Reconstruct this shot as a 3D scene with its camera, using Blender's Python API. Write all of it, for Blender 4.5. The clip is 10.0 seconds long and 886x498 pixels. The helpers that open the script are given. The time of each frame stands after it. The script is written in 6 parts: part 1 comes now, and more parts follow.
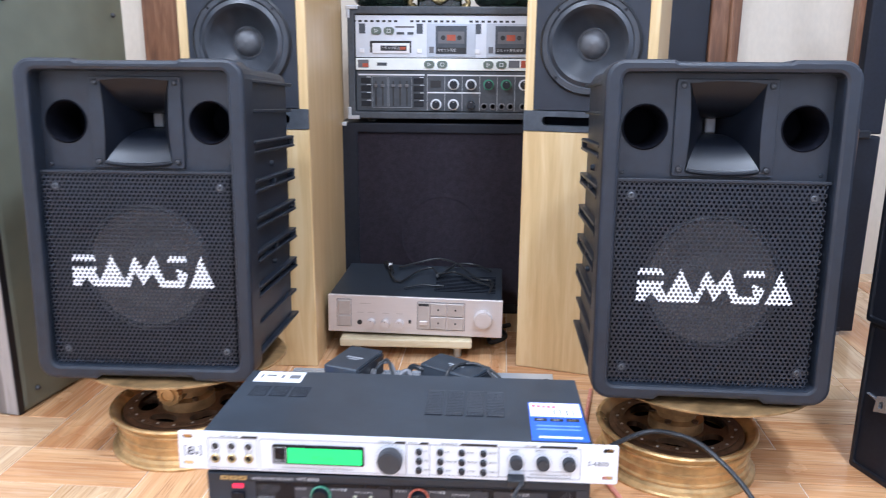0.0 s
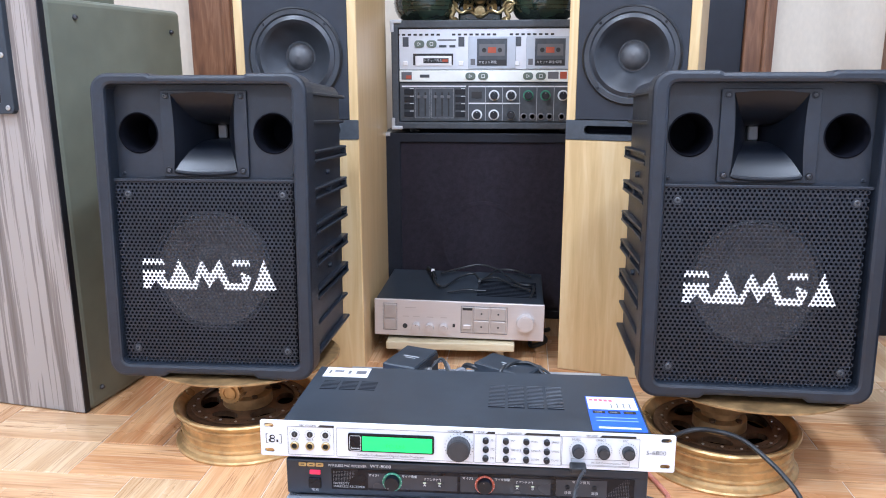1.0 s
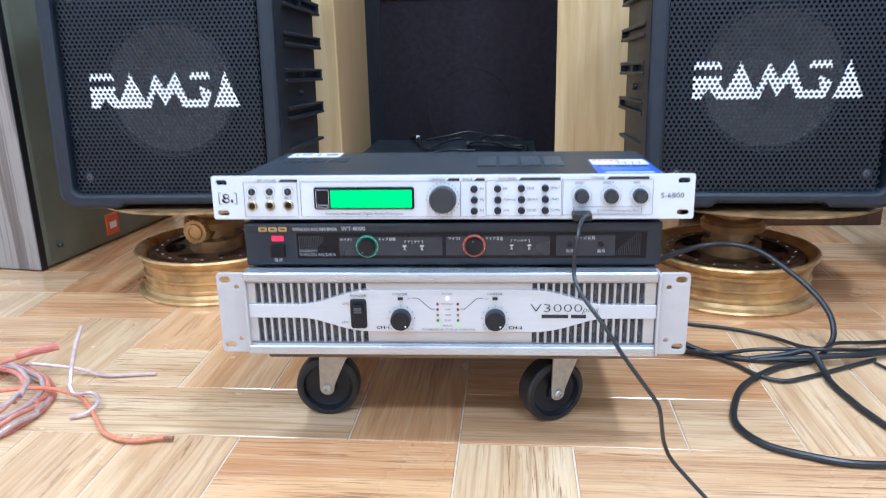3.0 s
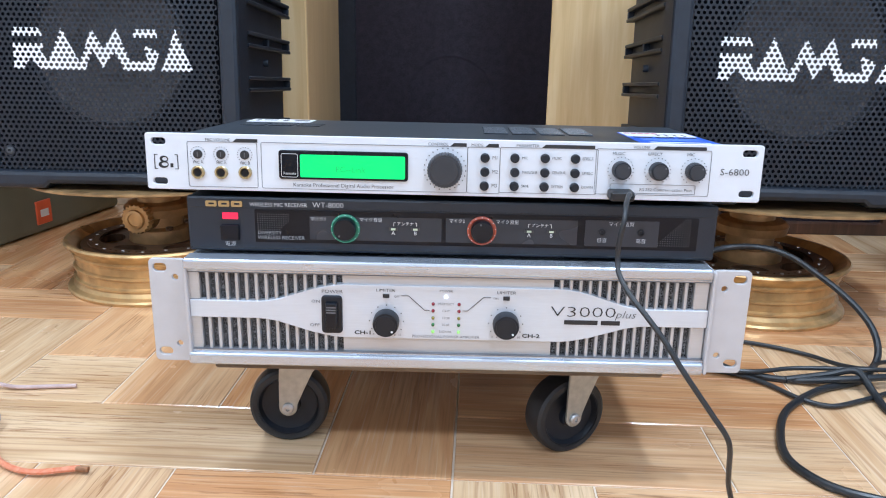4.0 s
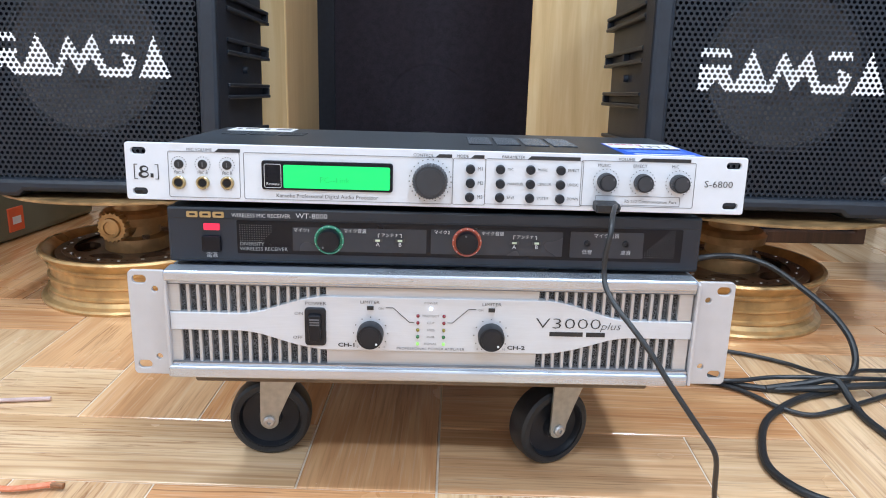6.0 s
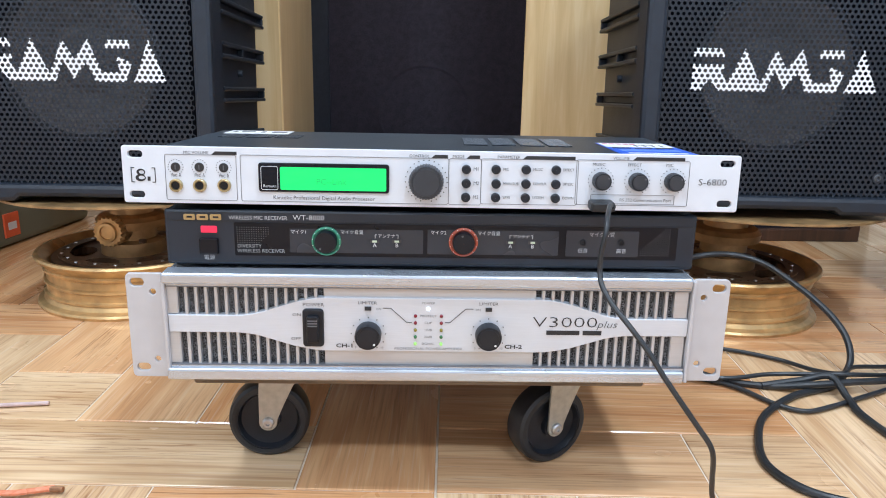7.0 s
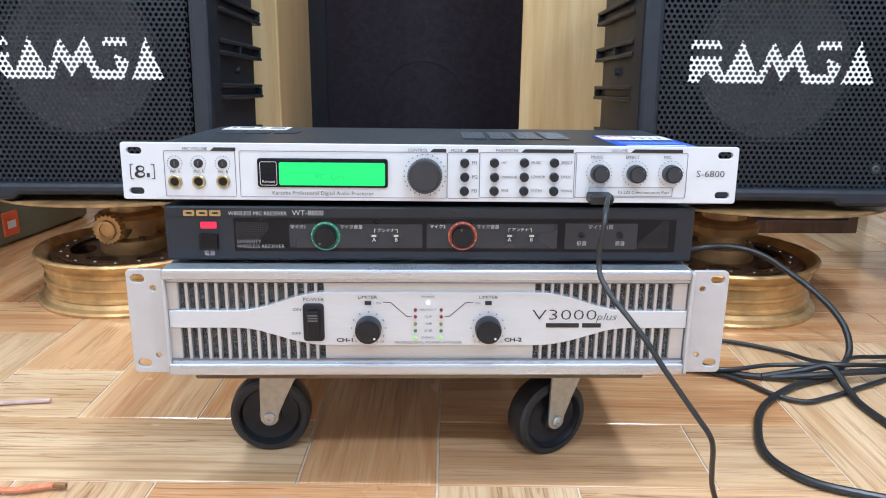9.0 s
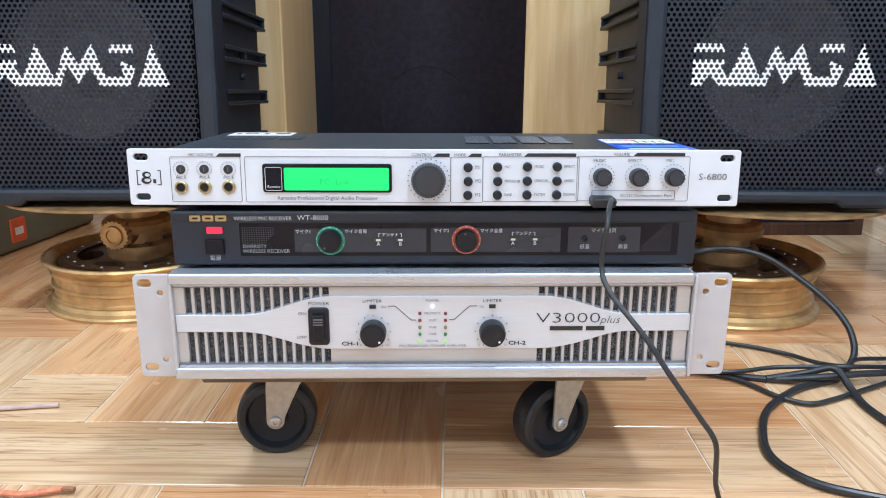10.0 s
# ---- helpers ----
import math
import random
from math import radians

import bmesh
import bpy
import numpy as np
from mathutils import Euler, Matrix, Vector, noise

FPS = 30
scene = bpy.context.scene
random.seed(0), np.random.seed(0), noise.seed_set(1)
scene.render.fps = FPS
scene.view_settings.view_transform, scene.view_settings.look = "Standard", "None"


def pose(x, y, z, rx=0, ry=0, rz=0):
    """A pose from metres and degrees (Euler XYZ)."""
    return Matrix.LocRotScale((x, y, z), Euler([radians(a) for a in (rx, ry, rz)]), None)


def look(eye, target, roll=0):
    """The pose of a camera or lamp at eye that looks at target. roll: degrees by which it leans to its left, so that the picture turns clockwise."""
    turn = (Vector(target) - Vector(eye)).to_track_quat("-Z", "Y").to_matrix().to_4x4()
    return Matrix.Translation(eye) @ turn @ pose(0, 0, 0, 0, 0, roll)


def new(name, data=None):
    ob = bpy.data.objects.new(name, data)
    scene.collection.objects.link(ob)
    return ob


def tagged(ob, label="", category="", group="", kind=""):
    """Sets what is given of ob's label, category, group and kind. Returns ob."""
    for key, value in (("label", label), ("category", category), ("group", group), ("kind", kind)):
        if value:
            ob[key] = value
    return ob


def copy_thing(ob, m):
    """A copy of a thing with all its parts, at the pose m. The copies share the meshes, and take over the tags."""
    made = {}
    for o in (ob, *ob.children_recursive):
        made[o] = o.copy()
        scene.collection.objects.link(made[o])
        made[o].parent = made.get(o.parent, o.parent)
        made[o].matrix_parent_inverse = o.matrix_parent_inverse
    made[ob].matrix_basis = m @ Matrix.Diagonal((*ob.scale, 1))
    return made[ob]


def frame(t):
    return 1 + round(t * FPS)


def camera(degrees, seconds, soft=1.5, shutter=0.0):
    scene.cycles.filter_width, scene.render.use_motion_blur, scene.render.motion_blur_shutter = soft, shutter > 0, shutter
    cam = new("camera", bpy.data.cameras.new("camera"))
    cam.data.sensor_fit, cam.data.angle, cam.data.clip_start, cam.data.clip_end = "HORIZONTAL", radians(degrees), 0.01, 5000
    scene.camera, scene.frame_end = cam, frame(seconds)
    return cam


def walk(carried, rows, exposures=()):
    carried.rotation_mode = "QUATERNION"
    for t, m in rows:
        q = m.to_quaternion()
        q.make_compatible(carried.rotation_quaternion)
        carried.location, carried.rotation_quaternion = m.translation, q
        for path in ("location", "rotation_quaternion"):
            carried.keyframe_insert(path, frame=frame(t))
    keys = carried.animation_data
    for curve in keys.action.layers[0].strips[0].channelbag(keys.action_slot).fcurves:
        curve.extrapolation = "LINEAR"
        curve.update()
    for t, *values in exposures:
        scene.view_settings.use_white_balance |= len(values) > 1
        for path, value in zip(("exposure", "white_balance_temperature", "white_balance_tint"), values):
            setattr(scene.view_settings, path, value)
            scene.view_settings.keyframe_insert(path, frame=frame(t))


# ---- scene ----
cam = camera(60.5, 10.0, soft=1.0, shutter=0.5)
PATH = [
    (0, (0.281, 0.085, 0.703), (0.194, 2.022, 0.212), 0.4),
    (0.2, (0.260, 0.053, 0.698), (0.164, 1.991, 0.214), 0.8),
    (0.5, (0.257, 0.02, 0.699), (0.134, 1.959, 0.225), 0.4),
    (1, (0.235, 0.026, 0.706), (0.087, 1.965, 0.241), -0.1),
    (1.5, (0.235, 0.011, 0.695), (0.071, 1.947, 0.222), -0.9),
    (2, (0.246, -0.027, 0.639), (0.076, 1.899, 0.129), -1.7),
    (2.5, (0.252, 0.01, 0.525), (0.098, 1.925, -0.033), -1.8),
    (3, (0.239, 0.09, 0.446), (0.114, 2.003, -0.126), -1.2),
    (3.2, (0.235, 0.13, 0.418), (0.109, 2.048, -0.135), -0.6),
    (4.3, (0.192, 0.255, 0.377), (0.188, 2.181, -0.163), 1.3),
    (4.5, (0.196, 0.257, 0.378), (0.184, 2.181, -0.168), 1.4),
    (5, (0.192, 0.255, 0.378), (0.208, 2.181, -0.159), 1.8),
    (5.5, (0.192, 0.249, 0.381), (0.224, 2.177, -0.149), 1.8),
    (7, (0.191, 0.242, 0.38), (0.24, 2.173, -0.138), 1.1),
    (7.5, (0.194, 0.239, 0.379), (0.249, 2.168, -0.147), 0.9),
    (8, (0.195, 0.239, 0.379), (0.252, 2.166, -0.154), 0.8),
    (8.5, (0.192, 0.24, 0.378), (0.248, 2.168, -0.152), 0.7),
    (9, (0.191, 0.24, 0.379), (0.242, 2.168, -0.15), 0.6),
    (9.5, (0.19, 0.24, 0.38), (0.235, 2.169, -0.146), 0.4),
    (10, (0.192, 0.236, 0.38), (0.229, 2.167, -0.139), 0.2),
]
walk(cam, [(t, look(eye, target, roll)) for t, eye, target, roll in PATH],
     exposures=[(0.0, 0.04, 6300, 17), (1.5, 0.02, 6300, 16), (2.5, -0.08, 6100, 11), (3.0, -0.26, 5850, 9), (3.2, -0.33, 5850, 9), (4.5, -0.37, 6450, 11), (5.5, -0.37, 6550, 10), (10.0, -0.37, 6550, 10)])

# ---- world and light ----
world = bpy.data.worlds.new("world")
scene.world = world
world.use_nodes = True
world.node_tree.nodes["Background"].inputs[0].default_value = (0.75, 0.85, 1.0, 1)
world.node_tree.nodes["Background"].inputs[1].default_value = 0.3
ROOM = (-2.0, 1.75, -2.4, 2.62, 2.75)      # x0, x1, y0, y1, height
LAMPS = [(-0.9, -1.4, 50), (0.9, -1.4, 54), (-0.9, 0.35, 45), (0.9, 0.35, 49), (-0.9, 1.6, 11), (0.9, 1.6, 13)]     # x, y, watts


# ---- materials ----
def material(name, color, rough=0.5, metal=0.0, vary=0.12, scale=40.0, bump=0.0, bscale=300.0, stretch=(1, 1, 1),
             spec=0.5, coat=0.0, second=None, rvary=0.1, random_tint=0.0):
    """A principled surface with colour variation at two scales, uneven gloss and fine relief."""
    m = bpy.data.materials.new(name)
    m.use_nodes = True
    t = m.node_tree
    n, ln = t.nodes, t.links
    b = n["Principled BSDF"]
    b.inputs["Metallic"].default_value = metal
    b.inputs["Specular IOR Level"].default_value = spec
    b.inputs["Coat Weight"].default_value = coat
    tc = n.new("ShaderNodeTexCoord")
    mp = n.new("ShaderNodeMapping")
    mp.inputs["Scale"].default_value = stretch
    ln.new(tc.outputs["Object"], mp.inputs["Vector"])
    n1, n2 = n.new("ShaderNodeTexNoise"), n.new("ShaderNodeTexNoise")
    n1.inputs["Scale"].default_value, n1.inputs["Detail"].default_value = scale, 5
    n2.inputs["Scale"].default_value, n2.inputs["Detail"].default_value = scale * 0.13, 3
    ln.new(mp.outputs[0], n1.inputs["Vector"])
    ln.new(mp.outputs[0], n2.inputs["Vector"])
    mix = n.new("ShaderNodeMath")
    mix.operation = "MULTIPLY_ADD"
    mix.inputs[1].default_value = 0.55
    ln.new(n1.outputs["Fac"], mix.inputs[0])
    half = n.new("ShaderNodeMath")
    half.operation = "MULTIPLY"
    half.inputs[1].default_value = 0.45
    ln.new(n2.outputs["Fac"], half.inputs[0])
    ln.new(half.outputs[0], mix.inputs[2])
    ramp = n.new("ShaderNodeValToRGB")
    c2 = second if second else tuple(min(1, c * (1 + vary)) for c in color)
    c1 = color if second else tuple(c * (1 - vary) for c in color)
    ramp.color_ramp.elements[0].position, ramp.color_ramp.elements[1].position = 0.36, 0.64
    ramp.color_ramp.elements[0].color, ramp.color_ramp.elements[1].color = (*c1, 1), (*c2, 1)
    ln.new(mix.outputs[0], ramp.inputs[0])
    out = ramp.outputs[0]
    if random_tint:
        info, hsv, ma = n.new("ShaderNodeObjectInfo"), n.new("ShaderNodeHueSaturation"), n.new("ShaderNodeMapRange")
        ma.inputs["To Min"].default_value, ma.inputs["To Max"].default_value = 1 - random_tint, 1 + random_tint
        ln.new(info.outputs["Random"], ma.inputs["Value"])
        ln.new(ma.outputs[0], hsv.inputs["Value"])
        ln.new(out, hsv.inputs["Color"])
        out = hsv.outputs[0]
    ln.new(out, b.inputs["Base Color"])
    mr = n.new("ShaderNodeMapRange")
    mr.inputs["To Min"].default_value, mr.inputs["To Max"].default_value = max(0.02, rough - rvary), min(1, rough + rvary)
    ln.new(n2.outputs["Fac"], mr.inputs["Value"])
    ln.new(mr.outputs[0], b.inputs["Roughness"])
    if bump:
        nb, bp = n.new("ShaderNodeTexNoise"), n.new("ShaderNodeBump")
        nb.inputs["Scale"].default_value, nb.inputs["Detail"].default_value = bscale, 4
        bp.inputs["Strength"].default_value, bp.inputs["Distance"].default_value = bump, 0.001
        ln.new(mp.outputs[0], nb.inputs["Vector"])
        ln.new(nb.outputs["Fac"], bp.inputs["Height"])
        ln.new(bp.outputs[0], b.inputs["Normal"])
    return m


def glow(name, color, strength):
    m = bpy.data.materials.new(name)
    m.use_nodes = True
    b = m.node_tree.nodes["Principled BSDF"]
    b.inputs["Base Color"].default_value = (*[c * 0.3 for c in color], 1)
    b.inputs["Emission Color"].default_value = (*color, 1)
    b.inputs["Emission Strength"].default_value = strength
    b.inputs["Roughness"].default_value = 0.25
    return m


def wood(name, dark, mid, light, scale=7.0, along=(1, 9, 1), rough=0.35, tint=0.0, streak=0.5, coat=0.0, shift=True):
    """Grained wood: stretched noise for the figure, fine streaks along it, knots of darker tone."""
    m = bpy.data.materials.new(name)
    m.use_nodes = True
    t = m.node_tree
    n, ln = t.nodes, t.links
    b = n["Principled BSDF"]
    b.inputs["Coat Weight"].default_value = coat
    b.inputs["Coat Roughness"].default_value = 0.12
    tc, mp, info = n.new("ShaderNodeTexCoord"), n.new("ShaderNodeMapping"), n.new("ShaderNodeObjectInfo")
    mp.inputs["Scale"].default_value = along
    ln.new(tc.outputs["Object"], mp.inputs["Vector"])
    src = mp.outputs[0]
    if shift:
        mul, add = n.new("ShaderNodeVectorMath"), n.new("ShaderNodeVectorMath")
        mul.operation, add.operation = "SCALE", "ADD"
        mul.inputs[0].default_value = (37.0, 91.0, 53.0)
        ln.new(info.outputs["Random"], mul.inputs["Scale"])
        ln.new(src, add.inputs[0])
        ln.new(mul.outputs[0], add.inputs[1])
        src = add.outputs[0]
    a, f, k = n.new("ShaderNodeTexNoise"), n.new("ShaderNodeTexNoise"), n.new("ShaderNodeTexNoise")
    a.inputs["Scale"].default_value, a.inputs["Detail"].default_value, a.inputs["Distortion"].default_value = scale, 6, 1.2
    f.inputs["Scale"].default_value, f.inputs["Detail"].default_value = scale * 6, 5
    k.inputs["Scale"].default_value, k.inputs["Detail"].default_value = scale * 0.35, 2
    for q in (a, f, k):
        ln.new(src, q.inputs["Vector"])
    s1, s2 = n.new("ShaderNodeMath"), n.new("ShaderNodeMath")
    s1.operation, s2.operation = "MULTIPLY_ADD", "MULTIPLY_ADD"
    s1.inputs[1].default_value = streak * 0.6
    ln.new(f.outputs["Fac"], s1.inputs[0])
    ln.new(a.outputs["Fac"], s1.inputs[2])
    s2.inputs[1].default_value = 0.5
    ln.new(k.outputs["Fac"], s2.inputs[0])
    ln.new(s1.outputs[0], s2.inputs[2])
    ramp = n.new("ShaderNodeValToRGB")
    mid_v = 0.5 + 0.5 * streak * 0.6 + 0.25
    e = ramp.color_ramp.elements
    e[0].position, e[1].position = mid_v - 0.24, mid_v + 0.2
    e[0].color, e[1].color = (*dark, 1), (*light, 1)
    x = e.new(mid_v)
    x.color = (*mid, 1)
    ln.new(s2.outputs[0], ramp.inputs[0])
    out = ramp.outputs[0]
    if tint:
        hsv, ma = n.new("ShaderNodeHueSaturation"), n.new("ShaderNodeMapRange")
        ma.inputs["To Min"].default_value, ma.inputs["To Max"].default_value = 1 - tint, 1 + tint
        ln.new(info.outputs["Random"], ma.inputs["Value"])
        ln.new(ma.outputs[0], hsv.inputs["Value"])
        mb = n.new("ShaderNodeMapRange")
        mb.inputs["To Min"].default_value, mb.inputs["To Max"].default_value = 1.0 + tint * 0.6, 1.0 - tint * 0.9
        ln.new(info.outputs["Random"], mb.inputs["Value"])
        ln.new(mb.outputs[0], hsv.inputs["Saturation"])
        ln.new(out, hsv.inputs["Color"])
        out = hsv.outputs[0]
    ln.new(out, b.inputs["Base Color"])
    mr, bp = n.new("ShaderNodeMapRange"), n.new("ShaderNodeBump")
    mr.inputs["To Min"].default_value, mr.inputs["To Max"].default_value = rough - 0.08, rough + 0.12
    ln.new(k.outputs["Fac"], mr.inputs["Value"])
    ln.new(mr.outputs[0], b.inputs["Roughness"])
    bp.inputs["Strength"].default_value, bp.inputs["Distance"].default_value = 0.12, 0.0006
    ln.new(f.outputs["Fac"], bp.inputs["Height"])
    ln.new(bp.outputs[0], b.inputs["Normal"])
    return m


M_PLASTIC = material("black_plastic", (0.0130, 0.0180, 0.0275), 0.42, vary=0.18, scale=60, bump=0.25, bscale=900)
M_THROAT = material("grey_throat", (0.17, 0.18, 0.20), 0.5)
M_DARKBOLT = material("blackened_bolt", (0.07, 0.073, 0.08), 0.34, 0.6)
M_GRILLEBOLT = material("black_painted_bolt", (0.075, 0.080, 0.088), 0.36, 0.3)
M_HORN = material("horn_plastic", (0.0050, 0.0068, 0.0115), 0.33, vary=0.15, scale=60, spec=0.36)
M_GRILLE = material("black_grille_paint", (0.0125, 0.0165, 0.0250), 0.42, vary=0.2, scale=80)
M_WHITE = material("white_paint", (0.86, 0.86, 0.88), 0.55, vary=0.06, scale=90)
# near-black: the shade inside ports, slots and behind grilles, put into the colour
M_CAVITY_SHADE = material("cavity_shade", (0.0035, 0.004, 0.0075), 0.8, vary=0.2, scale=50, spec=0.1)
M_CONE = material("paper_cone", (0.165, 0.150, 0.142), 0.8, vary=0.12, scale=30, spec=0.2)
M_RUBBER = material("black_rubber", (0.013, 0.0145, 0.0175), 0.45, vary=0.3, scale=70, bump=0.15, bscale=500)
M_STEEL = material("zinc_steel", (0.43, 0.42, 0.375), 0.34, 0.6, vary=0.14, scale=170, bump=0.3, bscale=200)
M_BOLT = material("steel_bolt", (0.5, 0.5, 0.5), 0.3, 0.9, vary=0.15, scale=100)
M_GOLD = material("gold_paint", (0.55, 0.345, 0.150), 0.32, 0.55, vary=0.3, scale=45, bump=0.2, bscale=250, rvary=0.15)
M_GOLD_MID = material("aged_gold", (0.42, 0.255, 0.115), 0.38, 0.5, vary=0.35, scale=50, bump=0.2, bscale=250)
M_GOLD_DARK = material("dark_bronze", (0.125, 0.066, 0.036), 0.38, 0.45, vary=0.4, scale=60, bump=0.2, bscale=260)
M_SILVER = material("silver_panel", (0.685, 0.71, 0.755), 0.42, 0.12, vary=0.03, scale=60)
M_CHAMP = material("champagne_panel", (0.635, 0.66, 0.705), 0.36, 0.3, vary=0.03, scale=60, stretch=(1, 1, 14))
M_STRIP = material("satin_beige_strip", (0.54, 0.535, 0.54), 0.36, 0.45, vary=0.04, scale=60, stretch=(0.4, 1, 12))
M_RAIL = material("satin_aluminium", (0.54, 0.585, 0.65), 0.27, 0.75, vary=0.06, scale=60, stretch=(0.3, 1, 10))
M_EAR = material("ear_paint", (0.53, 0.51, 0.515), 0.46, 0.15, vary=0.05, scale=60, bump=0.06, bscale=800)
M_CASE = material("dark_steel_case", (0.031, 0.040, 0.052), 0.38, 0.15, vary=0.16, scale=35, bump=0.12, bscale=700)
# paler than the cover: the right-hand louvers' reflected light is put into this colour
M_LOUVER_SHEEN = material("louver_sheen", (0.07, 0.08, 0.095), 0.28, 0.4, vary=0.1)
M_CASE2 = material("receiver_case", (0.0110, 0.0175, 0.0285), 0.40, 0.0, vary=0.10, scale=35, bump=0.08, bscale=900)
M_WINDOW = material("smoked_window", (0.0055, 0.0065, 0.0105), 0.20, vary=0.1, scale=50, spec=0.25)
M_PANE = material("grey_window_panel", (0.023, 0.028, 0.038), 0.28, vary=0.08, scale=50)
M_DIMPRINT = material("dim_grey_print", (0.36, 0.37, 0.39), 0.5, vary=0.05)
M_INK = material("black_ink", (0.02, 0.02, 0.022), 0.5, vary=0.05)
M_PRINT = material("white_print", (0.72, 0.73, 0.75), 0.5, vary=0.05)
M_GREYINK = material("grey_ink", (0.13, 0.13, 0.14), 0.5, vary=0.05)
M_KNOB = material("black_knob", (0.0095, 0.0115, 0.0165), 0.42, vary=0.15, scale=120, spec=0.4)
M_KNOBG = material("grey_knob", (0.030, 0.032, 0.038), 0.45, vary=0.1, scale=120)
M_BRASS = material("brass", (0.50, 0.40, 0.22), 0.28, 1.0, vary=0.1, scale=100)


def foam(name):
    """Open-cell foam: pale struts round small dark cells."""
    m = bpy.data.materials.new(name)
    m.use_nodes = True
    n, ln = m.node_tree.nodes, m.node_tree.links
    b = n["Principled BSDF"]
    b.inputs["Roughness"].default_value = 0.6
    tc, v, q, r = n.new("ShaderNodeTexCoord"), n.new("ShaderNodeTexVoronoi"), n.new("ShaderNodeTexNoise"), n.new("ShaderNodeValToRGB")
    v.feature = "DISTANCE_TO_EDGE"
    v.inputs["Scale"].default_value, q.inputs["Scale"].default_value = 560, 300
    mix = n.new("ShaderNodeMath")
    mix.operation = "MULTIPLY_ADD"
    mix.inputs[1].default_value = 0.35
    e = r.color_ramp.elements
    e[0].position, e[1].position = 0.20, 0.32
    e[0].color, e[1].color = (0.19, 0.19, 0.20, 1), (0.004, 0.004, 0.005, 1)
    ln.new(tc.outputs["Object"], v.inputs["Vector"])
    ln.new(tc.outputs["Object"], q.inputs["Vector"])
    ln.new(q.outputs["Fac"], mix.inputs[0])
    ln.new(v.outputs["Distance"], mix.inputs[2])
    ln.new(mix.outputs[0], r.inputs[0])
    ln.new(r.outputs[0], b.inputs["Base Color"])
    return m


M_FOAM = foam("filter_foam")
M_BOARD = wood("dolly_board", (0.09, 0.06, 0.038), (0.15, 0.105, 0.066), (0.20, 0.145, 0.095), 9, (1, 8, 8), 0.6)
M_CABLE = material("black_cable", (0.020, 0.022, 0.025), 0.38, vary=0.2, scale=60)
M_REDWIRE = material("red_copper_wire", (0.62, 0.16, 0.11), 0.3, 0.1, vary=0.2, scale=120, second=(0.72, 0.34, 0.26))
M_ORANGEWIRE = material("orange_red_wire", (0.66, 0.17, 0.075), 0.28, 0.05, vary=0.3, scale=160, second=(0.72, 0.30, 0.18))
M_CLEARWIRE = material("clear_silver_wire", (0.60, 0.44, 0.41), 0.25, 0.25, vary=0.15, scale=120)
M_COPPER = material("bare_copper", (0.35, 0.18, 0.10), 0.45, 0.8, vary=0.3, scale=300)
M_LCD = glow("lcd_green", (0.0, 0.92, 0.22), 0.95)
M_LCDINK = glow("lcd_ink", (0.0, 0.62, 0.16), 0.8)
M_REDLED = glow("red_lamp", (1.0, 0.03, 0.10), 1.0)
M_BLUELED = glow("blue_white_lamp", (0.72, 0.80, 1.0), 6.0)
M_GREENLED = glow("green_lamp", (0.45, 0.9, 0.25), 0.8)
M_LEDRED = material("dull_red_led", (0.20, 0.02, 0.03), 0.25)
M_LEDAMB = material("dull_amber_led", (0.22, 0.18, 0.03), 0.25)
M_LEDGRN = material("dull_green_led", (0.04, 0.16, 0.06), 0.25)
M_LEDOFF = material("pale_led", (0.55, 0.60, 0.45), 0.3)
M_RING_G = material("green_ring", (0.03, 0.22, 0.13), 0.35)
M_RING_R = material("red_ring", (0.42, 0.08, 0.04), 0.35)
M_PINE = wood("pine", (0.60, 0.395, 0.190), (0.645, 0.435, 0.218), (0.68, 0.47, 0.245), 4.5, (7, 7, 0.7), 0.36, streak=0.3, coat=0.15)
M_PINE_EDGE = wood("pine_edge", (0.62, 0.41, 0.19), (0.71, 0.495, 0.245), (0.76, 0.56, 0.305), 5, (8, 8, 0.7), 0.4, streak=0.3)
M_BAFFLE = material("tower_baffle_paint", (0.018, 0.022, 0.032), 0.55, vary=0.15, scale=40, bump=0.3, bscale=600)
M_DUSTCAP = material("grey_dust_cap", (0.105, 0.105, 0.110), 0.45, vary=0.25, scale=70)
M_KEY = material("grey_green_key", (0.115, 0.150, 0.125), 0.45, vary=0.1, scale=80)
M_TCONE = material("tower_cone", (0.040, 0.044, 0.052), 0.36, vary=0.25, scale=30)
M_PORT = material("port_panel", (0.055, 0.065, 0.078), 0.5, vary=0.2, scale=80)
M_GREYWOOD = wood("grey_wood_laminate", (0.115, 0.094, 0.084), (0.23, 0.198, 0.180), (0.355, 0.315, 0.290), 3.2, (11, 11, 0.30), 0.42, streak=0.75)
M_GREEN = material("olive_grey_paint", (0.165, 0.180, 0.140), 0.4, vary=0.12, scale=14, bump=0.1, bscale=500)
M_MAHOG = wood("mahogany", (0.115, 0.047, 0.024), (0.20, 0.088, 0.044), (0.27, 0.13, 0.07), 5, (8, 8, 0.8), 0.35, streak=0.35, coat=0.2)
M_CLOTH = material("speaker_cloth", (0.024, 0.0195, 0.027), 0.85, vary=0.3, scale=500, bump=0.5, bscale=1200, spec=0.2)
M_DARKWALL = material("dark_panel", (0.010, 0.012, 0.020), 0.5, vary=0.2, scale=20)
M_PAPER = material("linen_wallpaper", (0.66, 0.575, 0.47), 0.8, vary=0.045, scale=55, bump=0.4, bscale=420, stretch=(1.6, 1, 0.8))
M_DARKTOLEX = material("black_tolex", (0.010, 0.012, 0.019), 0.6, vary=0.25, scale=120, bump=0.4, bscale=700, spec=0.3)
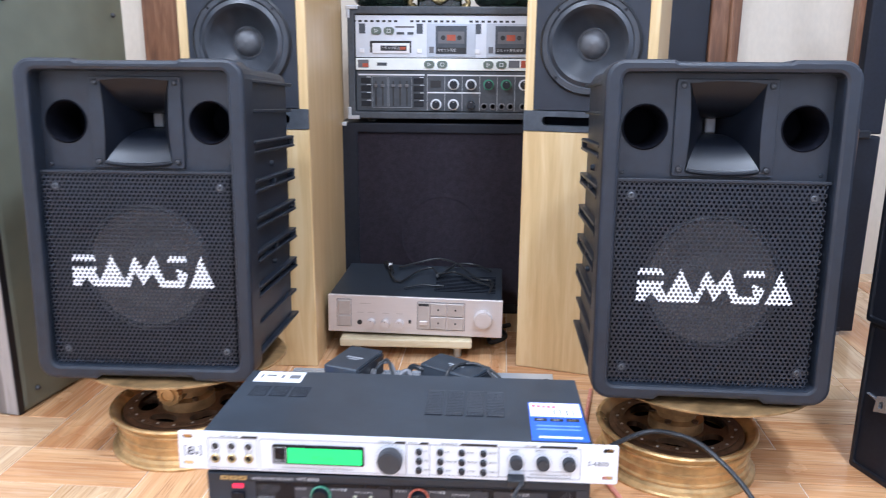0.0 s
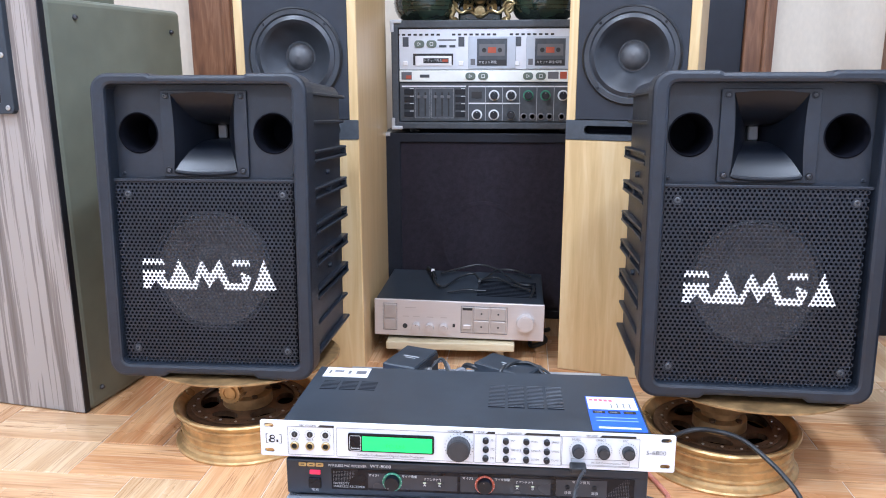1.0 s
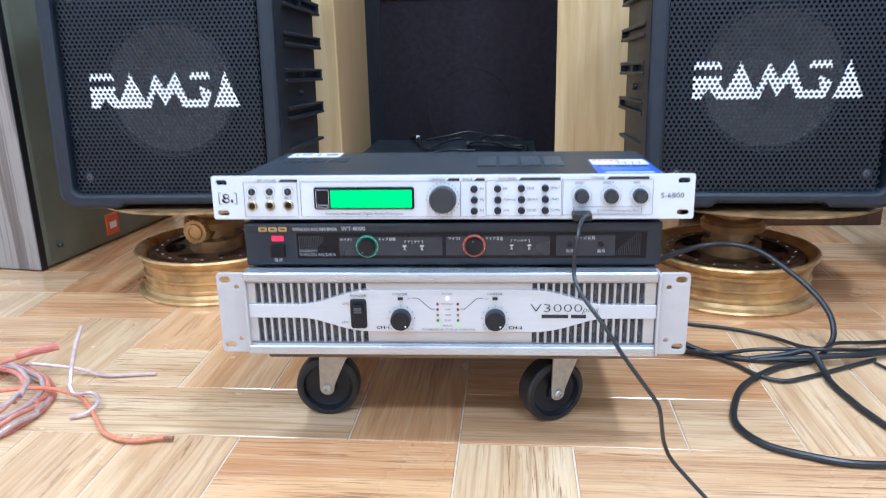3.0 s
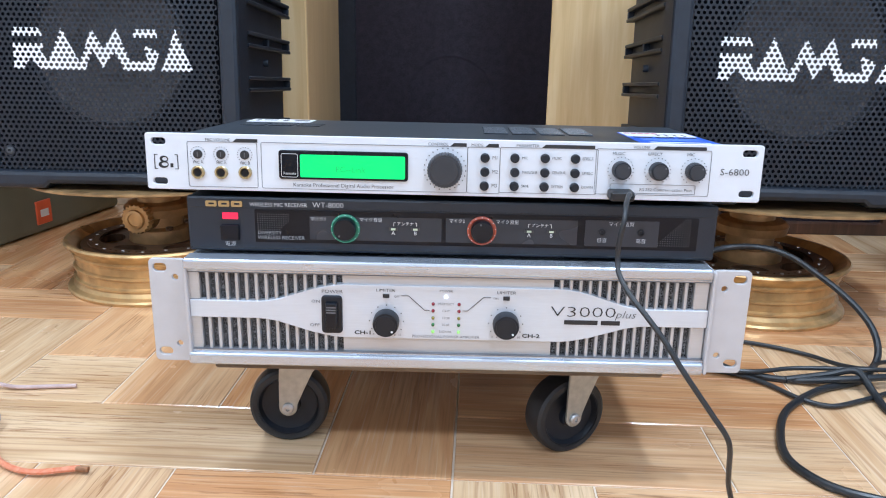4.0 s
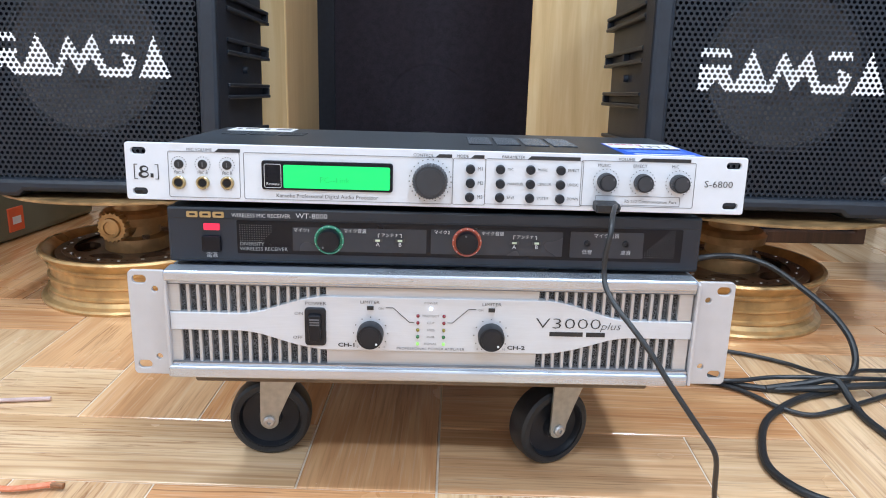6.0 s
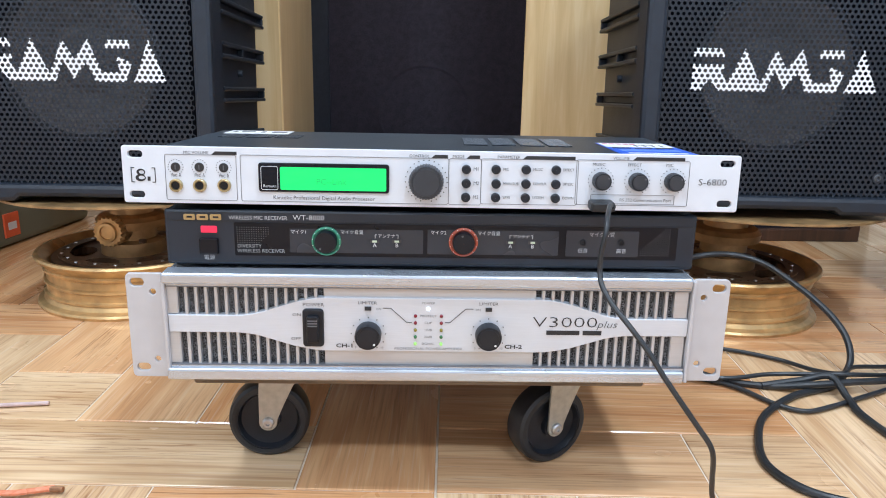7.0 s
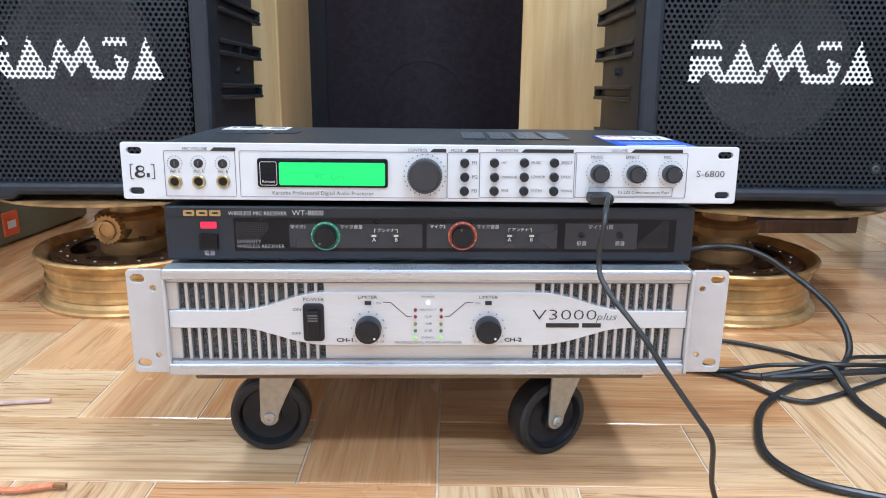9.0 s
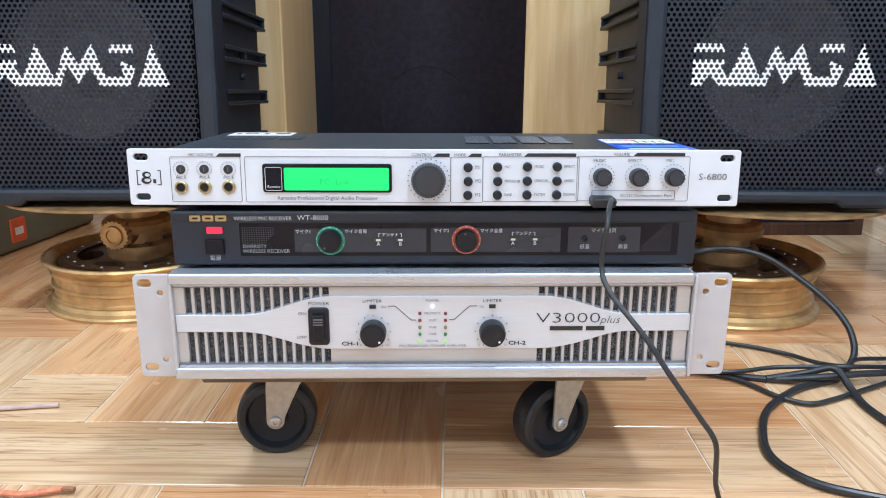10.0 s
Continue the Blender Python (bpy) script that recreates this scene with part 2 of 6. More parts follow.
M_DARKMAHOG = wood("dark_mahogany", (0.055, 0.026, 0.018), (0.095, 0.045, 0.028), (0.13, 0.065, 0.04), 5, (8, 8, 0.8), 0.3, streak=0.35, coat=0.2)
M_WALL = material("off_white_wall", (0.68, 0.70, 0.72), 0.7, vary=0.05, scale=12, bump=0.1, bscale=200)
M_CEIL = material("white_ceiling", (0.80, 0.80, 0.79), 0.8, vary=0.03, scale=10)
M_GROUT = material("pale_grout", (0.72, 0.61, 0.49), 0.7, vary=0.12, scale=60)
M_CERAMIC = material("green_black_ceramic", (0.016, 0.030, 0.020), 0.12, vary=0.5, scale=25, coat=0.5)
M_ORNATE = material("antique_brass", (0.34, 0.26, 0.13), 0.3, 0.8, vary=0.35, scale=90)
M_CORNER = material("silver_corner", (0.55, 0.57, 0.60), 0.35, 0.6, vary=0.1, scale=60)
M_TOLEX = material("grey_tolex", (0.055, 0.062, 0.072), 0.6, vary=0.2, scale=120, bump=0.4, bscale=700)
M_DECK = material("silver_deck", (0.66, 0.69, 0.74), 0.4, 0.35, vary=0.04, scale=60)
M_DOOR = material("blue_grey_door", (0.46, 0.50, 0.56), 0.4, 0.3, vary=0.04, scale=60)
M_CREAM = material("cream_strip", (0.84, 0.87, 0.83), 0.5, 0.0, vary=0.04, scale=60)
M_PIFACE = material("rose_silver_face", (0.66, 0.61, 0.59), 0.36, 0.45, vary=0.03, scale=60, stretch=(0.4, 1, 12))
M_PIBTN = material("bronze_button", (0.50, 0.45, 0.42), 0.4, 0.4, vary=0.06, scale=60)
M_STOOL = wood("pale_board", (0.46, 0.36, 0.20), (0.58, 0.47, 0.29), (0.64, 0.54, 0.36), 6, (1, 8, 8), 0.5)
M_ORANGE = material("orange_badge", (0.80, 0.13, 0.05), 0.35)
M_BLUE = material("blue_sticker", (0.03, 0.12, 0.62), 0.3, vary=0.08)
M_PINK = material("pink_ink", (0.55, 0.14, 0.20), 0.4)
M_PALEBLUE = material("pale_blue_ink", (0.22, 0.36, 0.72), 0.4)
M_STICKER = material("white_sticker", (0.80, 0.80, 0.82), 0.35, vary=0.03)
M_PALE = material("pale_blue_wall", (0.55, 0.60, 0.68), 0.7, vary=0.05, scale=10)
M_LAMPFACE = glow("lamp_diffuser", (0.95, 0.98, 1.0), 3.0)
M_LOGO = material("chrome_logo", (0.75, 0.75, 0.77), 0.2, 0.8)


def tile_wood(name, lo, hi):
    """Glazed tile printed as wood: soft bands, thin dark streaks, fine pores, a tone of its own for each tile."""
    m = bpy.data.materials.new(name)
    m.use_nodes = True
    n, ln = m.node_tree.nodes, m.node_tree.links
    b = n["Principled BSDF"]
    b.inputs["Coat Weight"].default_value, b.inputs["Coat Roughness"].default_value = 0.3, 0.10
    tc, info = n.new("ShaderNodeTexCoord"), n.new("ShaderNodeObjectInfo")
    mul, add = n.new("ShaderNodeVectorMath"), n.new("ShaderNodeVectorMath")
    mul.operation, add.operation = "SCALE", "ADD"
    mul.inputs[0].default_value = (3.7, 9.1, 15.3)
    ln.new(info.outputs["Random"], mul.inputs["Scale"])
    ln.new(tc.outputs["Object"], add.inputs[0])
    ln.new(mul.outputs[0], add.inputs[1])

    def noise(stretch, scale, detail, distort=0.0, rough=0.5):
        mp, q = n.new("ShaderNodeMapping"), n.new("ShaderNodeTexNoise")
        mp.inputs["Scale"].default_value = stretch
        q.inputs["Scale"].default_value, q.inputs["Detail"].default_value = scale, detail
        q.inputs["Distortion"].default_value, q.inputs["Roughness"].default_value = distort, rough
        ln.new(add.outputs[0], mp.inputs["Vector"])
        ln.new(mp.outputs[0], q.inputs["Vector"])
        return q.outputs["Fac"]

    def remap(src, a, c, lo, hi):
        r = n.new("ShaderNodeMapRange")
        for key, v in (("From Min", a), ("From Max", c), ("To Min", lo), ("To Max", hi)):
            r.inputs[key].default_value = v
        ln.new(src, r.inputs["Value"])
        return r.outputs[0]

    def blend(fac, c1, c2, kind="MIX"):
        x = n.new("ShaderNodeMix")
        x.data_type, x.blend_type = "RGBA", kind
        ln.new(fac, x.inputs[0])
        for k, c in ((6, c1), (7, c2)):
            if isinstance(c, tuple):
                x.inputs[k].default_value = (*c, 1)
            else:
                ln.new(c, x.inputs[k])
        return x.outputs[2]

    band = remap(noise((0.9, 8, 1), 3.0, 4, 0.7), 0.36, 0.64, 0, 1)
    tone = remap(info.outputs["Random"], 0.1, 0.9, lo, hi)
    pale = blend(band, (0.61, 0.385, 0.205), (0.79, 0.56, 0.345))
    warm = blend(band, (0.54, 0.23, 0.090), (0.74, 0.405, 0.19))
    col = blend(tone, pale, warm)
    streak = remap(noise((2.2, 52, 1), 4.2, 7, 1.2, 0.62), 0.53, 0.64, 0, 0.85)
    patch = remap(noise((0.8, 5, 1), 3.2, 3), 0.46, 0.62, 0.12, 1)
    both = n.new("ShaderNodeMath")
    both.operation = "MULTIPLY"
    ln.new(streak, both.inputs[0])
    ln.new(patch, both.inputs[1])
    col = blend(both.outputs[0], col, (0.30, 0.135, 0.06))
    pore = noise((0.7, 24, 1), 14, 5)
    col = blend(remap(pore, 0.54, 0.68, 0, 0.26), col, (0.30, 0.16, 0.085))
    col = blend(remap(pore, 0.45, 0.32, 0, 0.28), col, (0.76, 0.62, 0.46))
    # arched growth rings in thin brown lines
    mp, wv = n.new("ShaderNodeMapping"), n.new("ShaderNodeTexWave")
    mp.inputs["Scale"].default_value = (0.13, 1, 1)
    wv.wave_type, wv.bands_direction = "BANDS", "Y"
    for key, v in (("Scale", 21.0), ("Distortion", 17.0), ("Detail", 3.0), ("Detail Scale", 0.36), ("Detail Roughness", 0.55)):
        wv.inputs[key].default_value = v
    ln.new(add.outputs[0], mp.inputs["Vector"])
    ln.new(mp.outputs[0], wv.inputs["Vector"])
    rings = n.new("ShaderNodeMath")
    rings.operation = "MULTIPLY"
    ln.new(remap(wv.outputs["Fac"], 0.78, 1.0, 0, 0.40), rings.inputs[0])
    ln.new(remap(noise((0.7, 4.5, 1), 2.6, 3), 0.47, 0.63, 0.0, 1.0), rings.inputs[1])
    col = blend(rings.outputs[0], col, (0.36, 0.165, 0.075))
    ln.new(col, b.inputs["Base Color"])
    ln.new(remap(noise((1, 1, 1), 9, 4), 0.3, 0.7, 0.16, 0.30), b.inputs["Roughness"])
    bp = n.new("ShaderNodeBump")
    bp.inputs["Strength"].default_value, bp.inputs["Distance"].default_value = 0.08, 0.0005
    ln.new(pore, bp.inputs["Height"])
    ln.new(bp.outputs[0], b.inputs["Normal"])
    return m


M_TILE_PALE = tile_wood("pale_wood_look_tile", 0.0, 0.35)
M_TILE_WARM = tile_wood("warm_wood_look_tile", 0.5, 1.0)


# ---- building blocks ----
def link(name, bm, mat, parent=None, label="", smooth=False, m=None):
    bmesh.ops.recalc_face_normals(bm, faces=bm.faces)
    if smooth:
        for e in bm.edges:
            e.smooth = e.calc_face_angle(0) < 0.55
    me = bpy.data.meshes.new(name)
    bm.to_mesh(me)
    bm.free()
    if smooth:
        for p in me.polygons:
            p.use_smooth = True
    for x in (mat if isinstance(mat, (list, tuple)) else (mat,)):
        me.materials.append(x)
    ob = new(name, me)
    ob.parent = parent
    if m is not None:
        ob.matrix_basis = m
    if label:
        ob["label"] = label
    return ob


def part(name, bm, mat, parent, label="", smooth=False, m=None):
    return link(name, bm, mat, parent, label, smooth, m)


def thing(name, label, category, m, group="", kind=""):
    ob = new(name)
    ob.empty_display_size = 0.02
    ob.matrix_basis = m
    return tagged(ob, label, category, group, kind)


def bx(lo, hi, bev=0.0, seg=1, bm=None):
    """A box, its edges bevelled, in a new bmesh or added to one."""
    b = bmesh.new()
    bmesh.ops.create_cube(b, size=1)
    for v in b.verts:
        v.co = Vector([(l + h) / 2 + c * (h - l) for l, h, c in zip(lo, hi, v.co)])
    if bev:
        bmesh.ops.bevel(b, geom=b.edges[:], offset=bev, segments=seg, affect="EDGES", profile=0.5)
    if bm is None:
        return b
    me = bpy.data.meshes.new("t")
    b.to_mesh(me)
    b.free()
    bm.from_mesh(me)
    bpy.data.meshes.remove(me)
    return bm


def lathe(profile, seg=32, axis="z", at=(0, 0, 0), bm=None, closed=False, caps=(True, True)):
    """A turned body from (radius, height) pairs; axis z, or y with height running towards -y."""
    b = bm or bmesh.new()
    rings = []
    for r, h in profile:
        ring = []
        for i in range(seg):
            a = 2 * math.pi * i / seg
            c, s = r * math.cos(a), r * math.sin(a)
            p = (c, s, h) if axis == "z" else ((c, -h, s) if axis == "y" else (h, c, s))
            ring.append(b.verts.new((p[0] + at[0], p[1] + at[1], p[2] + at[2])))
        rings.append(ring)
    pairs = list(zip(rings, rings[1:])) + ([(rings[-1], rings[0])] if closed else [])
    for r1, r2 in pairs:
        for i in range(seg):
            j = (i + 1) % seg
            b.faces.new((r1[i], r1[j], r2[j], r2[i]))
    if not closed:
        for ring, (r, h), cap in ((rings[0], profile[0], caps[0]), (rings[-1], profile[-1], caps[1])):
            if cap and r > 2e-4:
                b.faces.new(ring)
    return b


def rrect(x0, z0, x1, z1, r, n=5):
    """The outline of a rectangle with round corners."""
    pts = []
    for cx, cz, a0 in ((x1 - r, z1 - r, 0), (x0 + r, z1 - r, 90), (x0 + r, z0 + r, 180), (x1 - r, z0 + r, 270)):
        for i in range(n + 1):
            a = radians(a0 + 90 * i / n)
            pts.append((cx + r * math.cos(a), cz + r * math.sin(a)))
    return pts


def ring_pts(cx, cz, r, n=24, r2=None):
    return [(cx + r * math.cos(2 * math.pi * i / n), cz + (r2 or r) * math.sin(2 * math.pi * i / n)) for i in range(n)]


def plate(outline, y0, y1, holes=(), bm=None, flat=False, bev=0.0):
    """A plate in the x-z plane from y0 (front) to y1 with holes through it; flat: in the x-y plane, z from y0 to y1."""
    b = bm or bmesh.new()
    fresh = []
    for loop in (outline, *holes):
        vs = [b.verts.new((x, y0, z)) for x, z in loop]
        fresh += [b.edges.new((vs[i], vs[(i + 1) % len(vs)])) for i in range(len(vs))]
    got = bmesh.ops.triangle_fill(b, use_beauty=True, use_dissolve=False, edges=fresh)
    faces = [f for f in got["geom"] if isinstance(f, bmesh.types.BMFace)]
    ext = bmesh.ops.extrude_face_region(b, geom=faces)
    for v in ext["geom"]:
        if isinstance(v, bmesh.types.BMVert):
            v.co.y += y1 - y0
    if bev:
        rim = [e for e in b.edges if e.is_valid and abs(e.verts[0].co.y - y0) < 1e-6 and abs(e.verts[1].co.y - y0) < 1e-6
               and len(e.link_faces) == 2 and e.calc_face_angle(0) > 1.0]
        bmesh.ops.bevel(b, geom=rim, offset=bev, segments=2, affect="EDGES", profile=0.5)
    if flat:
        for v in b.verts:
            v.co = Vector((v.co.x, v.co.z, v.co.y))
    return b


def smooth_path(points, n=8):
    """A Catmull-Rom line through the points."""
    p = [Vector(q) for q in points]
    p = [p[0] * 2 - p[1]] + p + [p[-1] * 2 - p[-2]]
    out = []
    for i in range(1, len(p) - 2):
        for k in range(n):
            t = k / n
            a, b, c, d = p[i - 1], p[i], p[i + 1], p[i + 2]
            out.append(0.5 * ((2 * b) + (c - a) * t + (2 * a - 5 * b + 4 * c - d) * t * t + (3 * b - a - 3 * c + d) * t ** 3))
    return out + [p[-2]]


def tube(points, r, seg=10, n=8, bm=None, taper=None):
    """A round cord along the points."""
    b = bm or bmesh.new()
    line = smooth_path(points, n)
    side, rings = None, []
    for i, q in enumerate(line):
        d = (line[min(i + 1, len(line) - 1)] - line[max(i - 1, 0)]).normalized()
        if side is None:
            side = d.orthogonal().normalized()
        side = (side - d * side.dot(d)).normalized()
        up = d.cross(side)
        rr = r if taper is None else r * (1 + (taper - 1) * i / (len(line) - 1))
        rings.append([b.verts.new(q + (side * math.cos(2 * math.pi * k / seg) + up * math.sin(2 * math.pi * k / seg)) * rr) for k in range(seg)])
    for r1, r2 in zip(rings, rings[1:]):
        for k in range(seg):
            b.faces.new((r1[k], r1[(k + 1) % seg], r2[(k + 1) % seg], r2[k]))
    b.faces.new(rings[0])
    b.faces.new(rings[-1])
    return b


def text(name, words, size, x, z, parent, mat, y=-0.0004, align="CENTER", wide=1.0, thick=0.0, lift=False, slant=0.0):
    """Printed words as a thin mesh on a face that looks towards -y, middle height at z."""
    cu = bpy.data.curves.new(name, "FONT")
    cu.body, cu.size, cu.align_x, cu.align_y = words, size, align, "CENTER"
    cu.extrude, cu.resolution_u, cu.offset, cu.shear = 0.00005, 2, thick or -0.011 * size, slant
    tmp = bpy.data.objects.new(name, cu)
    scene.collection.objects.link(tmp)
    dg = bpy.context.evaluated_depsgraph_get()
    me = bpy.data.meshes.new_from_object(tmp.evaluated_get(dg))
    bpy.data.objects.remove(tmp)
    bpy.data.curves.remove(cu)
    me.materials.clear()
    me.materials.append(mat)
    ob = new(name, me)
    ob.parent = parent
    ob.matrix_basis = (pose(x, y, z) if lift else pose(x, y, z, 90)) @ Matrix.Diagonal((wide, 1, 1, 1))
    return ob


def bar(name, x0, z0, x1, z1, parent, mat, y=-0.0004, d=0.0004):
    return part(name, bx((x0, y, z0), (x1, y + d, z1)), mat, parent)


def outline_box(x0, z0, x1, z1, w, y, r=0.0015):
    return plate(rrect(x0, z0, x1, z1, r, 3), y, y + 0.0003, [rrect(x0 + w, z0 + w, x1 - w, z1 - w, max(r - w, 0.0003), 3)])


def dots_ring(cx, cz, r, n, d, a0=-45, a1=225, y=-0.0004, bm=None):
    b = bm or bmesh.new()
    for i in range(n):
        a = radians(a0 + (a1 - a0) * i / (n - 1))
        lathe([(d, 0), (d, 0.0003)], 6, "y", (cx + r * math.cos(a), y + 0.0003, cz + r * math.sin(a)), b)
    return b


def knob(name, cx, cz, r, depth, parent, mat, mark=None, cap=None, y=0.0, ribs=0, angle=-40):
    """A turned knob with an optional ribbed skirt, cap and pointer mark."""
    b = lathe([(r, 0), (r, depth * 0.75), (r * 0.93, depth), (0.0001, depth * 1.0)], ribs or 32, "y", (cx, y, cz))
    if ribs:
        for i, v in enumerate(b.verts):
            if (i % ribs) % 2:
                dx, dz = v.co.x - cx, v.co.z - cz
                v.co.x, v.co.z = cx + dx * 0.95, cz + dz * 0.95
    ob = part(name, b, mat, parent, smooth=not ribs)
    if cap:
        part("cap", lathe([(r * 0.78, 0), (r * 0.76, 0.0006), (0.0001, 0.0006)], 28, "y", (cx, y - depth, cz)), cap, ob)
    if mark:
        a = radians(angle)
        px, pz = cx + r * 0.7 * math.cos(a), cz + r * 0.7 * math.sin(a)
        part("pointer", lathe([(r * 0.09, 0), (r * 0.09, 0.0008), (0.0001, 0.0008)], 10, "y", (px, y - depth, pz)), mark, ob)
    return ob


def screw(x, z, parent, y=0.0, r=0.004, mat=None, name="screw"):
    ob = part(name, lathe([(r, 0), (r, 0.0015), (r * 0.7, 0.0025), (r * 0.4, 0.0025), (r * 0.35, 0.0012), (0.0001, 0.0012)], 14, "y", (x, y, z)), mat or M_BOLT, parent)
    return ob


# ---- the room ----
X0, X1, Y0, Y1, HC = ROOM
floor = link("floor", bx((X0 - 0.1, Y0 - 0.1, -0.08), (X1 + 0.1, Y1 + 0.1, -0.0015)), M_GROUT)
tagged(floor, "glossy wood-look ceramic tile floor with pale joints", "floor", kind="structure")
for nm, lo, hi, mt, lb in (
    ("wall_north", (X0 - 0.1, Y1, 0), (X1 + 0.1, Y1 + 0.12, HC), M_PAPER, "cream linen-textured wallpaper wall"),
    ("wall_south", (X0 - 0.1, Y0 - 0.12, 0), (X1 + 0.1, Y0, HC), M_WALL, "plain off-white painted wall"),
    ("wall_west", (X0 - 0.12, Y0, 0), (X0, Y1, HC), M_WALL, "plain off-white painted wall"),
    ("wall_east", (X1, Y0, 0), (X1 + 0.12, Y1, HC), M_PALE, "plain pale blue painted wall"),
):
    tagged(link(nm, bx(lo, hi), mt), lb, "wall", kind="structure")
tagged(link("ceiling", bx((X0 - 0.12, Y0 - 0.12, HC), (X1 + 0.12, Y1 + 0.12, HC + 0.1)), M_CEIL), "plain white ceiling", "ceiling", kind="structure")


def trim(x0, x1, z1=2.4, y=Y1):
    b = bx((x0, y - 0.045, 0), (x1, y, z1), 0.004, 2)
    bx((x0 + 0.58 * (x1 - x0), y - 0.06, 0), (x0 + 0.72 * (x1 - x0), y - 0.04, z1), 0.003, 1, b)
    return tagged(link("trim", b, M_MAHOG), "reddish-brown moulded wooden door casing on the wall", "trim", kind="structure")


trim(-0.80, -0.60)
trim(0.995, 1.088)
trim(1.440, 1.474)
tagged(link("door_1", bx((0.60, Y1 - 0.03, 0), (0.995, Y1, 2.3), 0.003), M_DARKWALL), "dark navy door panel in a brown casing", "door", kind="structure")

# ceiling lights
first = None
for lx, ly, watts in LAMPS:
    if first is None:
        first = thing("ceiling_light", "flat white square LED ceiling light", "ceiling light", pose(lx, ly, HC), "ceiling lights")
        part("frame", plate(rrect(-0.31, -0.31, 0.31, 0.31, 0.02), -0.03, 0.0, [rrect(-0.28, -0.28, 0.28, 0.28, 0.01)], flat=True), M_CEIL, first)
        part("diffuser", bx((-0.278, -0.278, -0.022), (0.278, 0.278, -0.012)), M_LAMPFACE, first)
    else:
        copy_thing(first, pose(lx, ly, HC))
    la = bpy.data.lights.new("ceiling_lamp", "AREA")
    la.shape, la.size, la.energy, la.color = "SQUARE", 0.24, watts, (0.675, 0.825, 1.0)
    new("ceiling_lamp", la).matrix_basis = pose(lx, ly, HC - 0.035)


# ---- rack unit with the green display ----
def audio_processor():
    t = thing("audio_processor", "silver rack karaoke processor with glowing green display", "audio processor", pose(0.1965, 0.8285, 0.2565, -2.2, 0, -0.8))
    W, H = 0.482, 0.0445
    hw = W / 2
    slots = [rrect(x - 0.0058, z - 0.0027, x + 0.0058, z + 0.0027, 0.0026, 4) for x in (-hw + 0.0105, hw - 0.0105) for z in (0.0065, H - 0.0065)]
    front = part("front_panel", plate(rrect(-hw, 0, hw, H, 0.002, 3), 0, 0.003, slots, bev=0.0005), M_SILVER, t, "silver front panel with printed legends")
    body = bx((-0.2145, 0.003, 0.0012), (0.2145, 0.190, H - 0.0012), 0.0008)
    part("case", body, M_CASE, t, "dark grey steel top cover with scuffs")

    def frame_box(a, c, label=None, lx=0, tab=None):
        b = outline_box(a[0], c[1], c[0], a[1], 0.0003, -0.0004)
        part("legend_line", b, M_GREYINK, front)
        if tab:
            x0, x1 = tab
            z = a[1]
            pb = bmesh.new()
            plate([(x0, z), (x1, z), (x1, z + 0.0026), (x0 + 0.003, z + 0.0026)], -0.0004, -0.0001, bm=pb)
            part("legend_tab", pb, M_INK, front)
        if label:
            text("legend", label, 0.0033, lx, a[1] + 0.0014, front, M_INK)

    frame_box((-0.2077, 0.0384), (-0.1523, 0.0026), "MIC VOLUME", (-0.1832, 0.0400)[0], ((-0.1714, 0.0402)[0], (-0.1518, 0.0405)[0]))
    frame_box((-0.1493, 0.0388), (0.0128, 0.0025), "CONTROL", (-0.0102, 0.0402)[0], ((-0.0010, 0.0425)[0], (0.0118, 0.0427)[0]))
    frame_box((0.0127, 0.0388), (0.0383, 0.0024), "MODE", (0.0201, 0.0406)[0], ((0.0262, 0.0429)[0], (0.0368, 0.0431)[0]))
    frame_box((0.0378, 0.0391), (0.1139, 0.0034), "PARAMETER", (0.0593, 0.0412)[0], ((0.0702, 0.0435)[0], (0.1111, 0.0441)[0]))
    frame_box((0.1122, 0.0397), (0.2010, 0.0041), "VOLUME", (0.1469, 0.0424)[0], ((0.1560, 0.0447)[0], (0.1966, 0.0453)[0]))
    for (x, z), (jx, jz), w in (((-0.1994, 0.0284), (-0.1996, 0.0142), "MIC A"), ((-0.1810, 0.0286), (-0.1811, 0.0144), "MIC A"), ((-0.1622, 0.0285), (-0.1621, 0.0147), "MIC B")):
        part("trim_pot", lathe([(0.0036, 0), (0.0036, 0.0010), (0.003, 0.0012), (0.0001, 0.0012)], 20, "y", (x, 0, z)), M_INK, t)
        part("slot", bx((x - 0.0003, -0.0015, z - 0.0018), (x + 0.0003, -0.0011, z + 0.0018)), M_GREYINK, t)
        part("dial_dots", dots_ring(x, z, 0.0058, 16, 0.00035, -60, 240), M_INK, front)
        text("legend", w, 0.0031, x, z - 0.0066, front, M_INK)
        jack = part("jack", lathe([(0.0052, 0), (0.0052, 0.0020), (0.0045, 0.0028), (0.0036, 0.0028), (0.0031, 0.002), (0.0030, -0.004), (0.0001, -0.004)], 24, "y", (jx, 0, jz)), M_BRASS, t, "brass-ringed jack socket", smooth=True)
        part("hole", lathe([(0.0030, 0.0018), (0.0001, 0.0018)], 20, "y", (jx, 0, jz)), M_INK, jack)
    # display
    (ax, az), (cx, cz) = (-0.1352, 0.0332), (-0.0336, 0.0105)
    dis = part("display", plate(rrect(ax, cz, cx, az, 0.0022, 4), -0.0022, 0.0, bev=0.0008), M_WINDOW, t, "black bezel with a lit green screen")
    (ax, az), (cx, cz) = (-0.1182, 0.0302), (-0.0358, 0.0123)
    part("screen", plate(rrect(ax, cz, cx, az, 0.0012, 3), -0.0026, -0.0020), M_LCD, dis, "bright green lit screen")
    (tx, tz) = (-0.0786, 0.0189)
